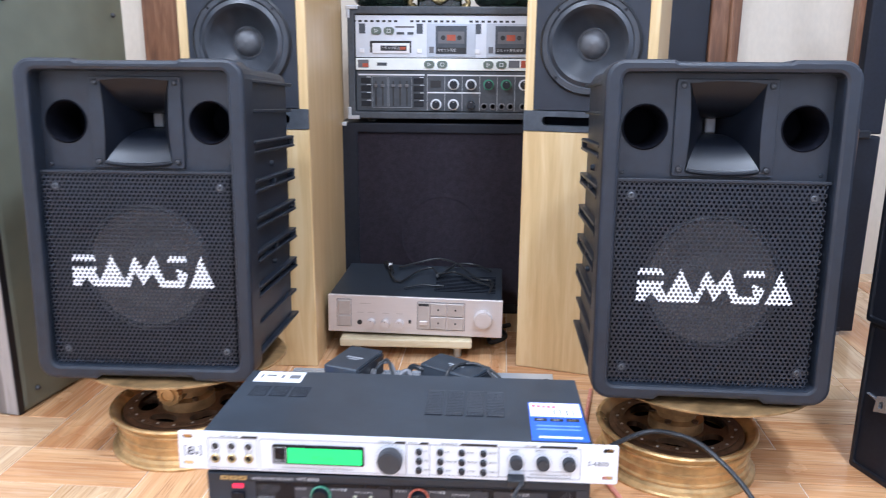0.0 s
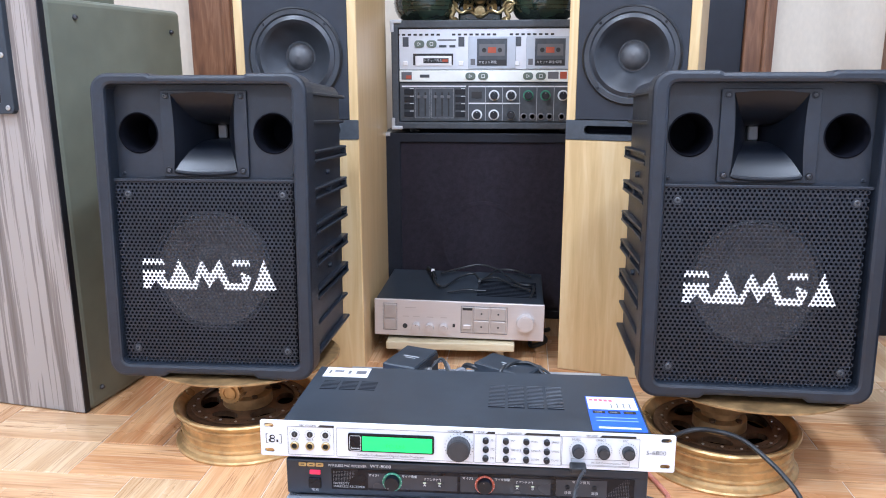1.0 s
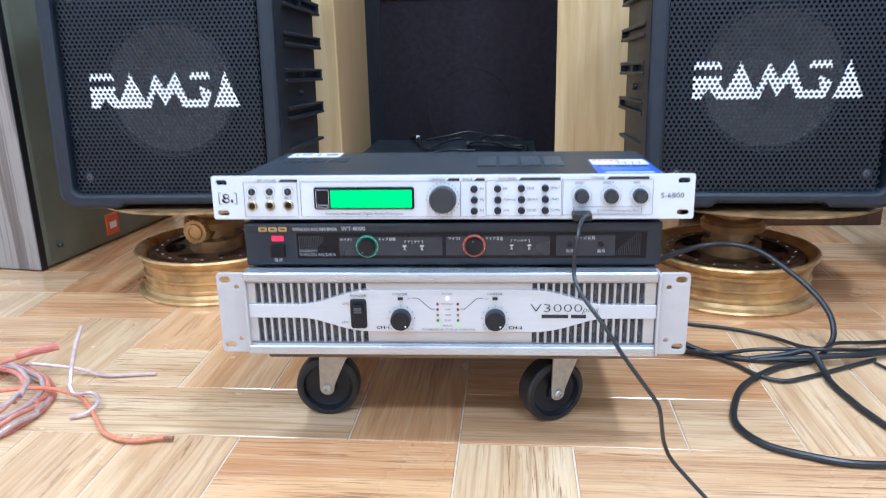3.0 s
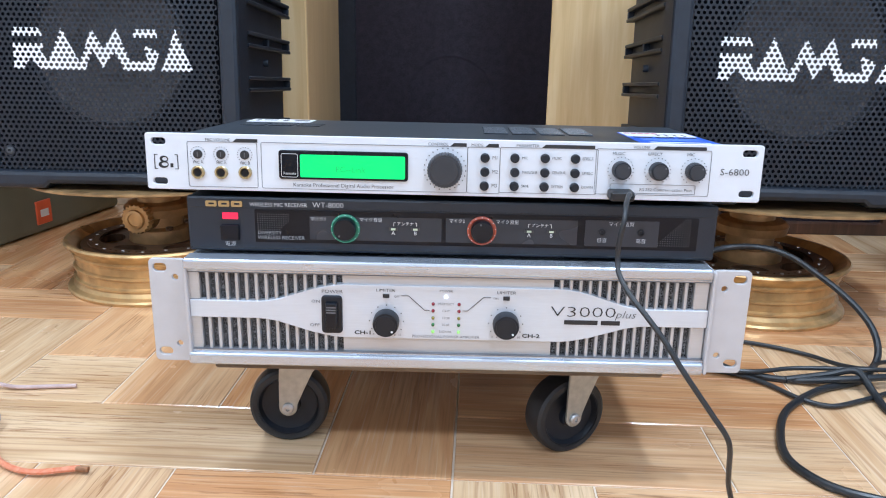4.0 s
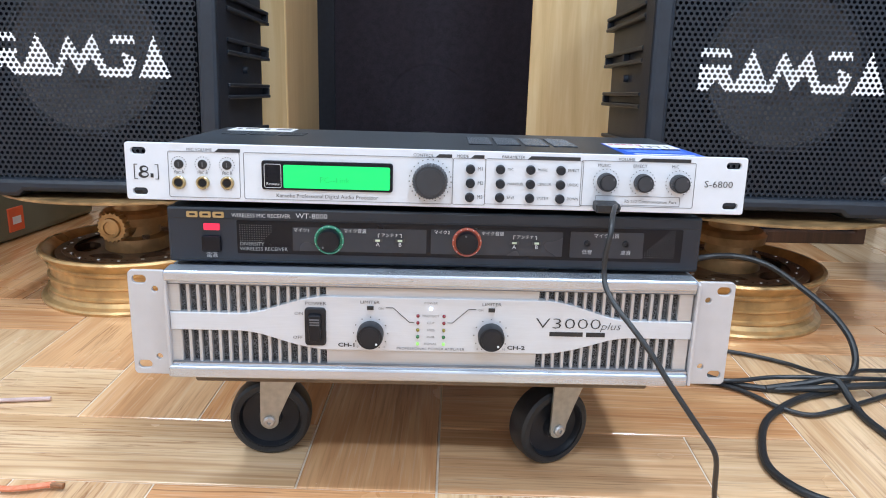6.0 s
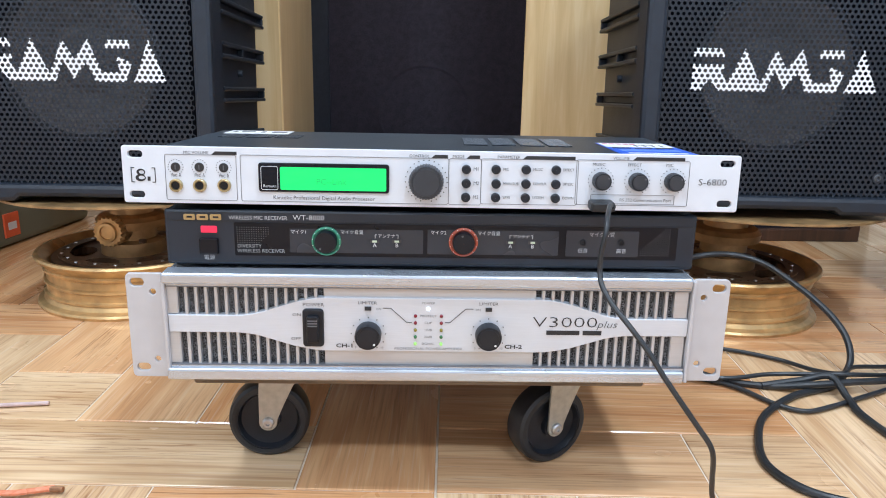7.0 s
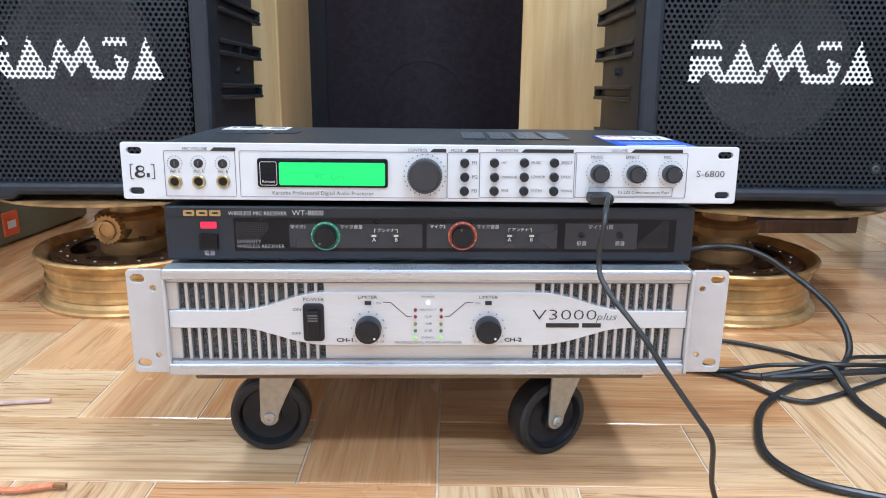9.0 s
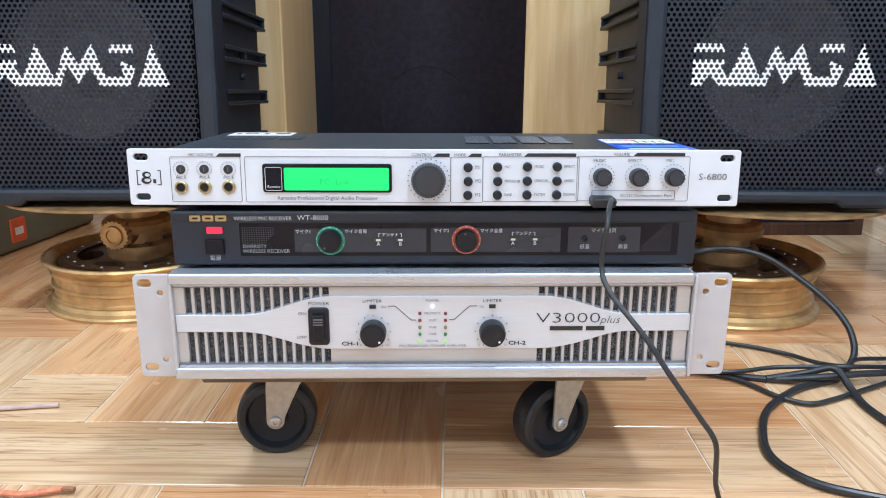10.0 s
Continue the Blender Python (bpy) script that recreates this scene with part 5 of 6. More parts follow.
def dark_cabinet():
    t = thing("speaker_cabinet", "large black speaker cabinet with brown-black cloth grille", "loudspeaker", pose(-0.100, 2.13, 0))
    W, H, D = 0.573, 0.530, 0.40
    part("box", bx((0, 0.012, 0.0), (W, D, H), 0.006, 2), M_DARKTOLEX, t)
    part("front_rim", plate(rrect(0, 0, W, H, 0.012, 3), -0.004, 0.012, [rrect(0.057, 0.026, W - 0.024, H - 0.026, 0.004, 2)], bev=0.003), M_DARKTOLEX, t)
    part("cloth", bx((0.02, 0.003, 0.02), (W - 0.02, 0.010, H - 0.02)), M_CLOTH, t, "brown-black woven cloth")
    for x, side in ((0.001, -1), (W - 0.001, 1)):
        for z, up in ((0.002, False), (H - 0.001, True)):
            corner_cap(t, x, z, side, up, -0.006, 0.03)
    # the large driver shows faintly through the cloth
    part("driver_ring", lathe([(0.120, 0.0), (0.120, 0.0008), (0.112, 0.0012), (0.106, 0.0)], 64, "y", (W / 2, 0.003, 0.22), closed=True), M_CLOTH, t)
    return t


dark_cabinet()


def tape_unit():
    t = thing("tape_deck_unit", "silver twin-cassette karaoke tape unit in a grey case", "tape deck", pose(-0.067, 2.13, 0.530))
    W, H, D = 0.54, 0.300, 0.36
    part("case", bx((0, 0.012, 0.012), (W, D, H - 0.002), 0.006, 2), M_TOLEX, t, "grey covered case")
    part("case_rim", plate(rrect(0.004, 0.012, W - 0.004, H - 0.002, 0.012, 3), -0.010, 0.012, [rrect(0.022, 0.030, W - 0.022, H - 0.022, 0.004, 2)], bev=0.003), M_TOLEX, t)
    for x, side in ((0.004, -1), (W - 0.004, 1)):
        for z, up in ((0.012, False), (H - 0.002, True)):
            corner_cap(t, x, z, side, up, -0.013, 0.04)
    for x in (0.06, W - 0.06):
        part("foot", lathe([(0.016, 0.0), (0.016, 0.013)], 20, "z", (x, 0.06, 0)), M_RUBBER, t)
        part("foot", lathe([(0.016, 0.0), (0.016, 0.013)], 20, "z", (x, 0.30, 0)), M_RUBBER, t)
    x0, x1 = 0.024, W - 0.024
    upper = part("deck_panel", bx((x0, -0.004, 0.170), (x1, 0.01, 0.276), 0.001), M_DECK, t, "brushed silver deck panel")
    strip = part("control_strip", bx((x0, -0.006, 0.138), (x1, 0.01, 0.168), 0.001), M_CREAM, t, "cream strip of transport keys")
    lower = part("mixer_panel", bx((x0, -0.003, 0.032), (x1, 0.01, 0.136), 0.001), M_TOLEX, t, "dark mixer panel with knobs and sliders")
    # indicator rows, slots and keys on the deck
    for cx in (0.075, 0.225, 0.378):
        for k in range(8):
            part("tick", bx((cx - 0.058 + k * 0.0155, -0.0050, 0.2585), (cx - 0.049 + k * 0.0155, -0.0035, 0.2635)), M_INK, upper)
    part("slot", bx((0.062, -0.0052, 0.182), (0.170, -0.0035, 0.212)), M_INK, t, "wide tape slot")
    part("cartridge", bx((0.068, -0.0075, 0.180), (0.166, -0.0045, 0.206), 0.001), M_STICKER, t, "white tape cartridge in the slot")
    part("print_bar", bx((0.090, -0.0085, 0.187), (0.158, -0.0070, 0.200)), M_INK, t)
    text("legend", "トラック再生", 0.0085, 0.116, 0.1935, t, M_PRINT, -0.0088)
    part("print_bar", bx((0.141, -0.0090, 0.190), (0.156, -0.0084, 0.197)), M_RING_R, t)
    for cx in (0.079, 0.112):
        kb = part("key", plate(rrect(cx - 0.0135, 0.2275, cx + 0.0135, 0.2465, 0.0085, 5), -0.0078, -0.004, bev=0.001), M_KEY, t, "rounded grey-green transport key")
        key_sign(kb, cx, 0.237, -0.0078, cx < 0.1)
    for cx, w in ((0.142, 0.020), (0.168, 0.016)):
        part("key", bx((cx - w / 2, -0.0055, 0.228), (cx + w / 2, -0.003, 0.234)), M_PORT, t)
    part("print_bar", bx((0.128, -0.0050, 0.245), (0.178, -0.0036, 0.249)), M_GREYINK, upper)
    for cx in (0.042, 0.192, 0.343):
        part("label_block", bx((cx - 0.008, -0.0050, 0.230), (cx + 0.008, -0.0036, 0.255)), M_PORT, upper)
        part("eject_key", bx((cx - 0.007, -0.0075, 0.181), (cx + 0.005, -0.0035, 0.192), 0.001), M_STICKER, t)
    for cx, words in ((0.274, "カセット再生"), (0.428, "カセット再生/録音")):
        d = part("cassette_door", bx((cx - 0.063, -0.0065, 0.172), (cx + 0.063, -0.003, 0.256), 0.001), M_DOOR, t, "silver cassette door with smoked window")
        part("window", bx((cx - 0.040, -0.0080, 0.180), (cx + 0.040, -0.006, 0.250)), M_PORT, d)
        c = part("cassette", bx((cx - 0.034, -0.0090, 0.206), (cx + 0.034, -0.0075, 0.236)), M_GREYINK, d)
        part("tape_label", bx((cx - 0.011, -0.0096, 0.213), (cx + 0.011, -0.0088, 0.228)), M_RING_R, d)
        for s in (-1, 1):
            part("reel", lathe([(0.006, 0), (0.006, 0.0012), (0.003, 0.0012), (0.0001, 0.0004)], 14, "y", (cx + s * 0.021, -0.0086, 0.2205)), M_INK, d)
        part("print_bar", bx((cx - 0.038, -0.0090, 0.182), (cx + 0.038, -0.0078, 0.196)), M_INK, d)
        text("legend", words, 0.0082, cx - 0.036, 0.189, d, M_PRINT, -0.0094, "LEFT")
        part("logo_block", bx((cx - 0.057, -0.0075, 0.182), (cx - 0.045, -0.0062, 0.198)), M_GREYINK, d)
        for s in (-1, 1):
            kx = cx - 0.040 + s * 0.017
            kb = part("transport_key", plate(rrect(kx - 0.0135, 0.1435, kx + 0.0135, 0.1625, 0.0085, 5), -0.0095, -0.006, bev=0.001), M_KEY, t, "rounded grey-green transport key")
            key_sign(kb, kx, 0.153, -0.0095, s < 0)
    part("badge", bx((x0 + 0.006, -0.0075, 0.144), (x0 + 0.034, -0.005, 0.164)), M_GREYINK, t)
    part("badge", bx((x0 + 0.018, -0.0080, 0.146), (x0 + 0.033, -0.0070, 0.155)), M_RING_R, t)
    part("badge", bx((0.424, -0.0075, 0.146), (0.452, -0.005, 0.164)), M_GREYINK, t)
    part("badge", bx((0.456, -0.0075, 0.146), (0.474, -0.005, 0.164)), M_RING_R, t)
    part("maker_mark", bx((0.080, -0.0068, 0.149), (0.106, -0.0055, 0.157)), M_PORT, strip)
    # mixer: sliders and knobs
    part("slider_bay", bx((0.064, -0.0045, 0.040), (0.172, -0.0025, 0.122)), M_PORT, t)
    for xa, xb in ((0.066, 0.107), (0.110, 0.171)):
        part("panel_line", outline_box(xa, 0.041, xb, 0.121, 0.0007, -0.0048), M_DIMPRINT, lower)
    for k, x in enumerate((0.076, 0.094, 0.122, 0.140, 0.158)):
        sl = part("slider", bx((x - 0.002, -0.0052, 0.046), (x + 0.002, -0.0040, 0.110)), M_INK, t)
        part("slider_cap", bx((x - 0.0045, -0.0105, 0.094), (x + 0.0045, -0.0050, 0.102), 0.001), M_GREYINK, sl)
    for x in (0.036, 0.176):
        for z in (0.044, 0.064, 0.084, 0.104):
            part("key", bx((x, -0.0052, z), (x + 0.026, -0.0025, z + 0.014), 0.001), M_KNOB, t)
            part("print_bar", bx((x + 0.016, -0.0054, z + 0.015), (x + 0.027, -0.0024, z + 0.0165)), M_PRINT, lower)
    part("print_bar", bx((0.030, -0.0040, 0.124), (0.205, -0.0024, 0.128)), M_PRINT, lower)
    for z in (0.079, 0.124):
        part("print_bar", bx((0.212, -0.0040, z), (0.352 if z < 0.1 else x1 - 0.004, -0.0024, z + 0.0035)), M_PRINT, lower)
    for x in (0.212, 0.258, 0.304, 0.350, 0.396, 0.442):
        part("divider", bx((x - 0.0007, -0.0040, 0.034), (x + 0.0007, -0.0024, 0.127)), M_DIMPRINT, lower)
    part("meter_window", bx((0.220, -0.0045, 0.094), (0.248, -0.0025, 0.112)), M_INK, t)
    for x, z, mt, r in ((0.281, 0.102, M_PRINT, 0.0145), (0.327, 0.102, M_PRINT, 0.0145), (0.373, 0.102, M_RING_G, 0.014), (0.419, 0.102, M_RING_G, 0.014), (0.466, 0.102, M_PRINT, 0.0145),
                        (0.235, 0.050, M_PRINT, 0.0145), (0.281, 0.050, M_PRINT, 0.0145), (0.327, 0.050, M_PORT, 0.0125)):
        part("dial_ring", lathe([(r, 0), (r, 0.0012), (0.0001, 0.0012)], 32, "y", (x, -0.003, z)), mt, t)
        knob("knob", x, z, 0.0105, 0.014, t, M_KNOB, M_PRINT, y=-0.004, angle=90)
    for x in (0.362, 0.385, 0.408, 0.431, 0.464):
        part("jack", lathe([(0.0095, 0), (0.0095, 0.002), (0.007, 0.003), (0.0055, 0.003), (0.005, -0.002), (0.0001, -0.002)], 24, "y", (x, -0.003, 0.046)), M_GREYINK, t)
        part("hole", lathe([(0.006, 0.0031), (0.0001, 0.0031)], 16, "y", (x, -0.003, 0.046)), M_INK, t)
    return t


tape_unit()


# ---- ceramics and ornate stand on the tape unit ----
def jar(x, y):
    t = thing("ceramic_jar", "dark green glazed ceramic jar on the tape unit", "jar", pose(x, y, 0.828), "green jars")
    part("body", lathe([(0.055, 0.0), (0.062, 0.004), (0.075, 0.012), (0.084, 0.028), (0.088, 0.050), (0.084, 0.085), (0.066, 0.12), (0.045, 0.135), (0.047, 0.145), (0.040, 0.145), (0.038, 0.12), (0.0001, 0.10)], 48, "z"), M_CERAMIC, t, smooth=True)
    for z, r in ((0.030, 0.0855), (0.040, 0.0875), (0.050, 0.0885), (0.060, 0.0875)):
        part("band", lathe([(r - 0.002, z - 0.0012), (r + 0.001, z), (r - 0.002, z + 0.0012)], 48, "z", caps=(False, False)), M_CERAMIC, t, smooth=True)
    part("foot_ring", lathe([(0.058, 0.0), (0.064, 0.002), (0.066, 0.006), (0.060, 0.010)], 40, "z"), M_CERAMIC, t, smooth=True)
    return t


jar(0.020, 2.225)
jar(0.345, 2.225)


def ornate_clock():
    t = thing("mantel_stand", "antique brass scroll-footed ornament stand", "ornament", pose(0.172, 2.20, 0.828))

    def scroll(cx, cz, r, turns, s, a0):
        return [(cx + s * r * (1 - 0.75 * i / 26) * math.cos(a0 + turns * 2 * math.pi * i / 26), -0.01, cz + r * (1 - 0.75 * i / 26) * math.sin(a0 + turns * 2 * math.pi * i / 26)) for i in range(27)]

    for s in (-1, 1):
        ft = part("foot", tube([(s * 0.070, -0.01, 0.004), (s * 0.078, -0.012, 0.012), (s * 0.072, -0.012, 0.026), (s * 0.084, -0.01, 0.040), (s * 0.098, -0.008, 0.052)], 0.007, 10, 6, taper=0.7), M_ORNATE, t, "curled brass foot", True)
        part("scroll", tube(scroll(s * 0.078, 0.036, 0.018, 1.5, s, 0.5), 0.0045, 8, 2), M_ORNATE, ft, smooth=True)
        part("pad", lathe([(0.010, 0.0), (0.013, 0.003), (0.010, 0.008), (0.005, 0.012)], 20, "z", (s * 0.070, -0.01, 0)), M_ORNATE, ft, smooth=True)
        part("scroll", tube(scroll(s * 0.030, 0.036, 0.014, 1.3, -s, 2.0), 0.0042, 8, 2), M_ORNATE, ft, smooth=True)
        part("leaf", tube([(s * 0.066, -0.012, 0.034), (s * 0.050, -0.016, 0.022), (s * 0.030, -0.016, 0.028), (s * 0.010, -0.016, 0.016), (0.0, -0.016, 0.018)], 0.005, 8, 6, taper=0.5), M_ORNATE, ft, smooth=True)
    part("shell_motif", lathe([(0.0001, 0.0), (0.012, 0.002), (0.018, 0.006), (0.014, 0.010), (0.0001, 0.012)], 14, "y", (0, -0.006, 0.026)), M_ORNATE, t, smooth=True)
    part("dish", lathe([(0.045, 0.040), (0.085, 0.052), (0.105, 0.075), (0.108, 0.11), (0.100, 0.11), (0.095, 0.08), (0.0001, 0.060)], 48, "z", (0, 0.035, 0)), M_CERAMIC, t, "dark glazed bowl", True)
    part("base", bx((-0.060, 0.004, 0.0), (0.060, 0.075, 0.045), 0.006, 2), M_CERAMIC, t)
    return t


ornate_clock()


# ---- small integrated amplifier on a low stool ----
def integrated_amplifier():
    t = thing("integrated_amplifier", "rose-silver stereo amplifier with black top on a low stool", "amplifier", pose(0.137, 1.795, 0.0570, 0, 0.7, -1.5))
    hw, H = 0.2085, 0.0925
    part("case", bx((-hw + 0.002, 0.006, 0.004), (hw - 0.002, 0.29, H - 0.001), 0.002), M_CASE, t, "black vented steel cover")
    # vent slots as flat strips in the shade colour
    for r in range(12):
        part("vent", bx((0.04, 0.06 + r * 0.012, H - 0.0012), (0.19, 0.065 + r * 0.012, H - 0.0004)), M_CAVITY_SHADE, t)
    front = part("front_panel", bx((-hw, 0.0, 0.0), (hw, 0.008, H), 0.0012), M_PIFACE, t, "brushed rose-silver face")
    # power keys
    part("key_frame", plate(rrect(-0.187, 0.014, -0.152, 0.083, 0.001, 2), -0.0008, 0.0, [rrect(-0.1862, 0.0148, -0.1528, 0.0822, 0.001, 2)]), M_GREYINK, front)
    part("power_key", bx((-0.183, -0.004, 0.046), (-0.154, 0.0, 0.080), 0.0008), M_PIBTN, t)
    part("speaker_key", bx((-0.183, -0.004, 0.017), (-0.154, 0.0, 0.042), 0.0008), M_PIBTN, t)
    part("headphone_jack", lathe([(0.006, 0), (0.006, 0.002), (0.004, 0.0025), (0.0001, 0.0005)], 20, "y", (-0.132, 0, 0.026)), M_INK, t)
    for x in (-0.104, -0.070, -0.036):
        knob("tone_knob", x, 0.026, 0.0105, 0.016, t, M_PIFACE, M_INK, angle=90, ribs=36)
    part("print_bar", bx((-0.132, -0.0005, 0.0725), (-0.105, 0.0002, 0.0740)), M_PIBTN, front)
    for x in (-0.130, -0.104, -0.070, -0.036):
        part("print_bar", bx((x - 0.008, -0.0005, 0.050), (x + 0.008, 0.0002, 0.0515)), M_PIBTN, front)
    part("mode_key", bx((-0.014, -0.0025, 0.028), (-0.008, 0.0, 0.036)), M_INK, t)
    # selector block
    part("selector_frame", plate(rrect(0.006, 0.014, 0.120, 0.083, 0.001, 2), -0.0010, 0.0, [rrect(0.0068, 0.0148, 0.1192, 0.0822, 0.001, 2)]), M_GREYINK, front)
    part("selector_block", bx((0.0075, -0.003, 0.0155), (0.036, 0.0, 0.0815), 0.0008), M_PIBTN, t)
    part("slide_key", bx((0.012, -0.007, 0.026), (0.031, -0.002, 0.036), 0.001), M_PIFACE, t)
    part("legend_bar", bx((0.010, -0.0036, 0.073), (0.034, -0.0028, 0.079)), M_INK, t)
    for x in (0.038, 0.079):
        for z in (0.016, 0.0495):
            kb = part("selector_key", bx((x, -0.004, z), (x + 0.037, 0.0, z + 0.031), 0.001), M_PIBTN, t)
            part("lamp", bx((x + 0.0165, -0.0047, z + 0.014), (x + 0.0205, -0.0039, z + 0.018)), M_INK, kb)
    knob("volume_knob", 0.163, 0.048, 0.0215, 0.020, t, M_PIFACE, cap=M_PIFACE, ribs=60)
    for x in (-0.17, 0.17):
        for y in (0.04, 0.25):
            part("foot", lathe([(0.014, -0.006), (0.014, 0.004)], 20, "z", (x, y, 0)), M_RUBBER, t)
    return t


integrated_amplifier()


def stool():
    t = thing("low_stool", "low pale wooden stool board on castors", "stool", pose(0.115, 1.775, 0))
    part("seat_board", bx((-0.155, 0.0, 0.0305), (0.160, 0.30, 0.0505), 0.003, 2), M_STOOL, t)
    for x in (-0.12, 0.125):
        for y in (0.035, 0.26):
            part("leg", lathe([(0.010, 0.0), (0.010, 0.018), (0.018, 0.022), (0.018, 0.0305)], 20, "z", (x, y, 0)), M_STEEL, t, "short metal leg")
    return t


stool()

# power cords lying on the small amplifier
cord = thing("coiled_cable", "coiled black power cable lying on the amplifier", "cable", pose(0.137, 1.795, 0.1515))
for pts, r in (
    ([(-0.078, 0.225, 0.010), (-0.070, 0.150, 0.008), (-0.045, 0.110, 0.004), (-0.006, 0.185, 0.010), (0.030, 0.205, 0.014), (0.050, 0.165, 0.010), (0.090, 0.190, 0.008), (0.140, 0.125, 0.006), (0.180, 0.085, 0.005)], 0.0030),
    ([(-0.060, 0.235, 0.006), (-0.006, 0.270, 0.012), (0.045, 0.280, 0.020), (0.095, 0.250, 0.014), (0.120, 0.200, 0.010), (0.152, 0.140, 0.006), (0.182, 0.128, 0.006), (0.186, 0.095, 0.005), (0.176, 0.030, 0.004)], 0.0030),
    ([(0.050, 0.160, 0.006), (0.075, 0.215, 0.010), (0.095, 0.255, 0.012), (0.140, 0.262, 0.010), (0.184, 0.215, 0.006)], 0.0030),
    ([(-0.030, 0.060, 0.004), (0.015, 0.080, 0.006), (0.040, 0.082, 0.004), (0.066, 0.080, 0.004)], 0.0026)):
    part("cord", tube(pts, r, 8, 8), M_CABLE, cord, smooth=True)
part("plug", tube([(-0.098, 0.262, 0.010), (-0.084, 0.235, 0.011), (-0.070, 0.170, 0.009)], 0.0075, 10, 3, taper=0.6), M_RUBBER, cord)
part("tie", lathe([(0.0085, -0.004), (0.0085, 0.004)], 12, "x", (-0.082, 0.228, 0.011)), M_STICKER, cord)
part("tie", lathe([(0.007, -0.003), (0.007, 0.003)], 12, "x", (0.047, 0.150, 0.008)), M_RUBBER, cord)

cord2 = thing("power_lead", "black lead trailing on the floor by the amplifier", "cable", pose(0, 0, 0))
part("cord", tube([(0.30, 2.03, 0.08), (0.34, 1.98, 0.02), (0.36, 1.93, 0.006), (0.32, 1.89, 0.006), (0.33, 1.98, 0.006), (0.375, 2.02, 0.006)], 0.006, 8, 8), M_CABLE, cord2, smooth=True)


# ---- two small adapter boxes ----
def adapter(x, y, yaw, w, d, h):
    t = thing("adapter_box", "small black metal adapter box lying behind the rack units", "adapter", pose(x, y, 0.2023, 0, 0, yaw), "adapter boxes")
    part("case", bx((-w / 2, -d / 2, 0.0), (w / 2, d / 2, h), 0.002), M_CASE, t)
    part("end_cap", bx((w / 2 - 0.001, -d / 2 + 0.004, 0.004), (w / 2 + 0.003, d / 2 - 0.004, h - 0.004), 0.001), M_KNOB, t)
    part("socket", lathe([(0.006, 0), (0.006, 0.004), (0.004, 0.005), (0.0001, 0.002)], 16, "x", (w / 2 + 0.003, 0, h / 2)), M_BOLT, t)
    part("print_bar", bx((-0.012, -0.002, h - 0.0002), (0.016, 0.001, h + 0.0003)), M_DIMPRINT, t)
    part("print_bar", bx((-0.006, -0.008, h - 0.0002), (0.012, -0.006, h + 0.0003)), M_DIMPRINT, t)
    return t


adapter(0.0915, 1.198, -20, 0.058, 0.088, 0.040)
adapter(0.2520, 1.193, -33, 0.098, 0.056, 0.033)
lead = thing("adapter_leads", "tangled grey and black leads behind the rack units", "cable", pose(0, 0, 0))
for pts, r, mt in (
    ([(0.124, 1.195, 0.222), (0.142, 1.205, 0.236), (0.153, 1.185, 0.226), (0.160, 1.16, 0.206), (0.165, 1.12, 0.2055)], 0.0028, M_CABLE),
    ([(0.130, 1.205, 0.230), (0.150, 1.200, 0.232), (0.162, 1.175, 0.215), (0.168, 1.15, 0.206)], 0.0022, M_GREYINK),
    ([(0.160, 1.150, 0.206), (0.166, 1.172, 0.224), (0.180, 1.180, 0.227), (0.188, 1.160, 0.207)], 0.0042, M_GREYINK),
    ([(0.176, 1.205, 0.210), (0.182, 1.208, 0.224), (0.196, 1.198, 0.226), (0.206, 1.195, 0.224)], 0.0045, M_CABLE),
    ([(0.236, 1.150, 0.207), (0.242, 1.168, 0.236), (0.262, 1.190, 0.2375), (0.290, 1.190, 0.2375), (0.318, 1.165, 0.222), (0.345, 1.150, 0.207), (0.372, 1.150, 0.210), (0.388, 1.165, 0.222), (0.402, 1.160, 0.208)], 0.0026, M_CABLE),
    ([(0.230, 1.150, 0.206), (0.250, 1.175, 0.2375), (0.278, 1.196, 0.2375), (0.310, 1.180, 0.232), (0.340, 1.165, 0.210), (0.385, 1.150, 0.206)], 0.0023, M_CABLE),
    ([(0.312, 1.160, 0.224), (0.328, 1.156, 0.222), (0.342, 1.152, 0.218)], 0.0035, M_COPPER),
    ([(-0.010, 1.060, 0.206), (-0.005, 1.110, 0.222), (0.015, 1.135, 0.234), (0.040, 1.150, 0.232), (0.058, 1.158, 0.226)], 0.0030, M_BLUE),
    ([(0.372, 1.120, 0.206), (0.380, 1.150, 0.222), (0.395, 1.158, 0.226), (0.404, 1.140, 0.208)], 0.0040, M_CABLE)):
    part("lead", tube(pts, r, 8, 6), mt, lead, smooth=True)


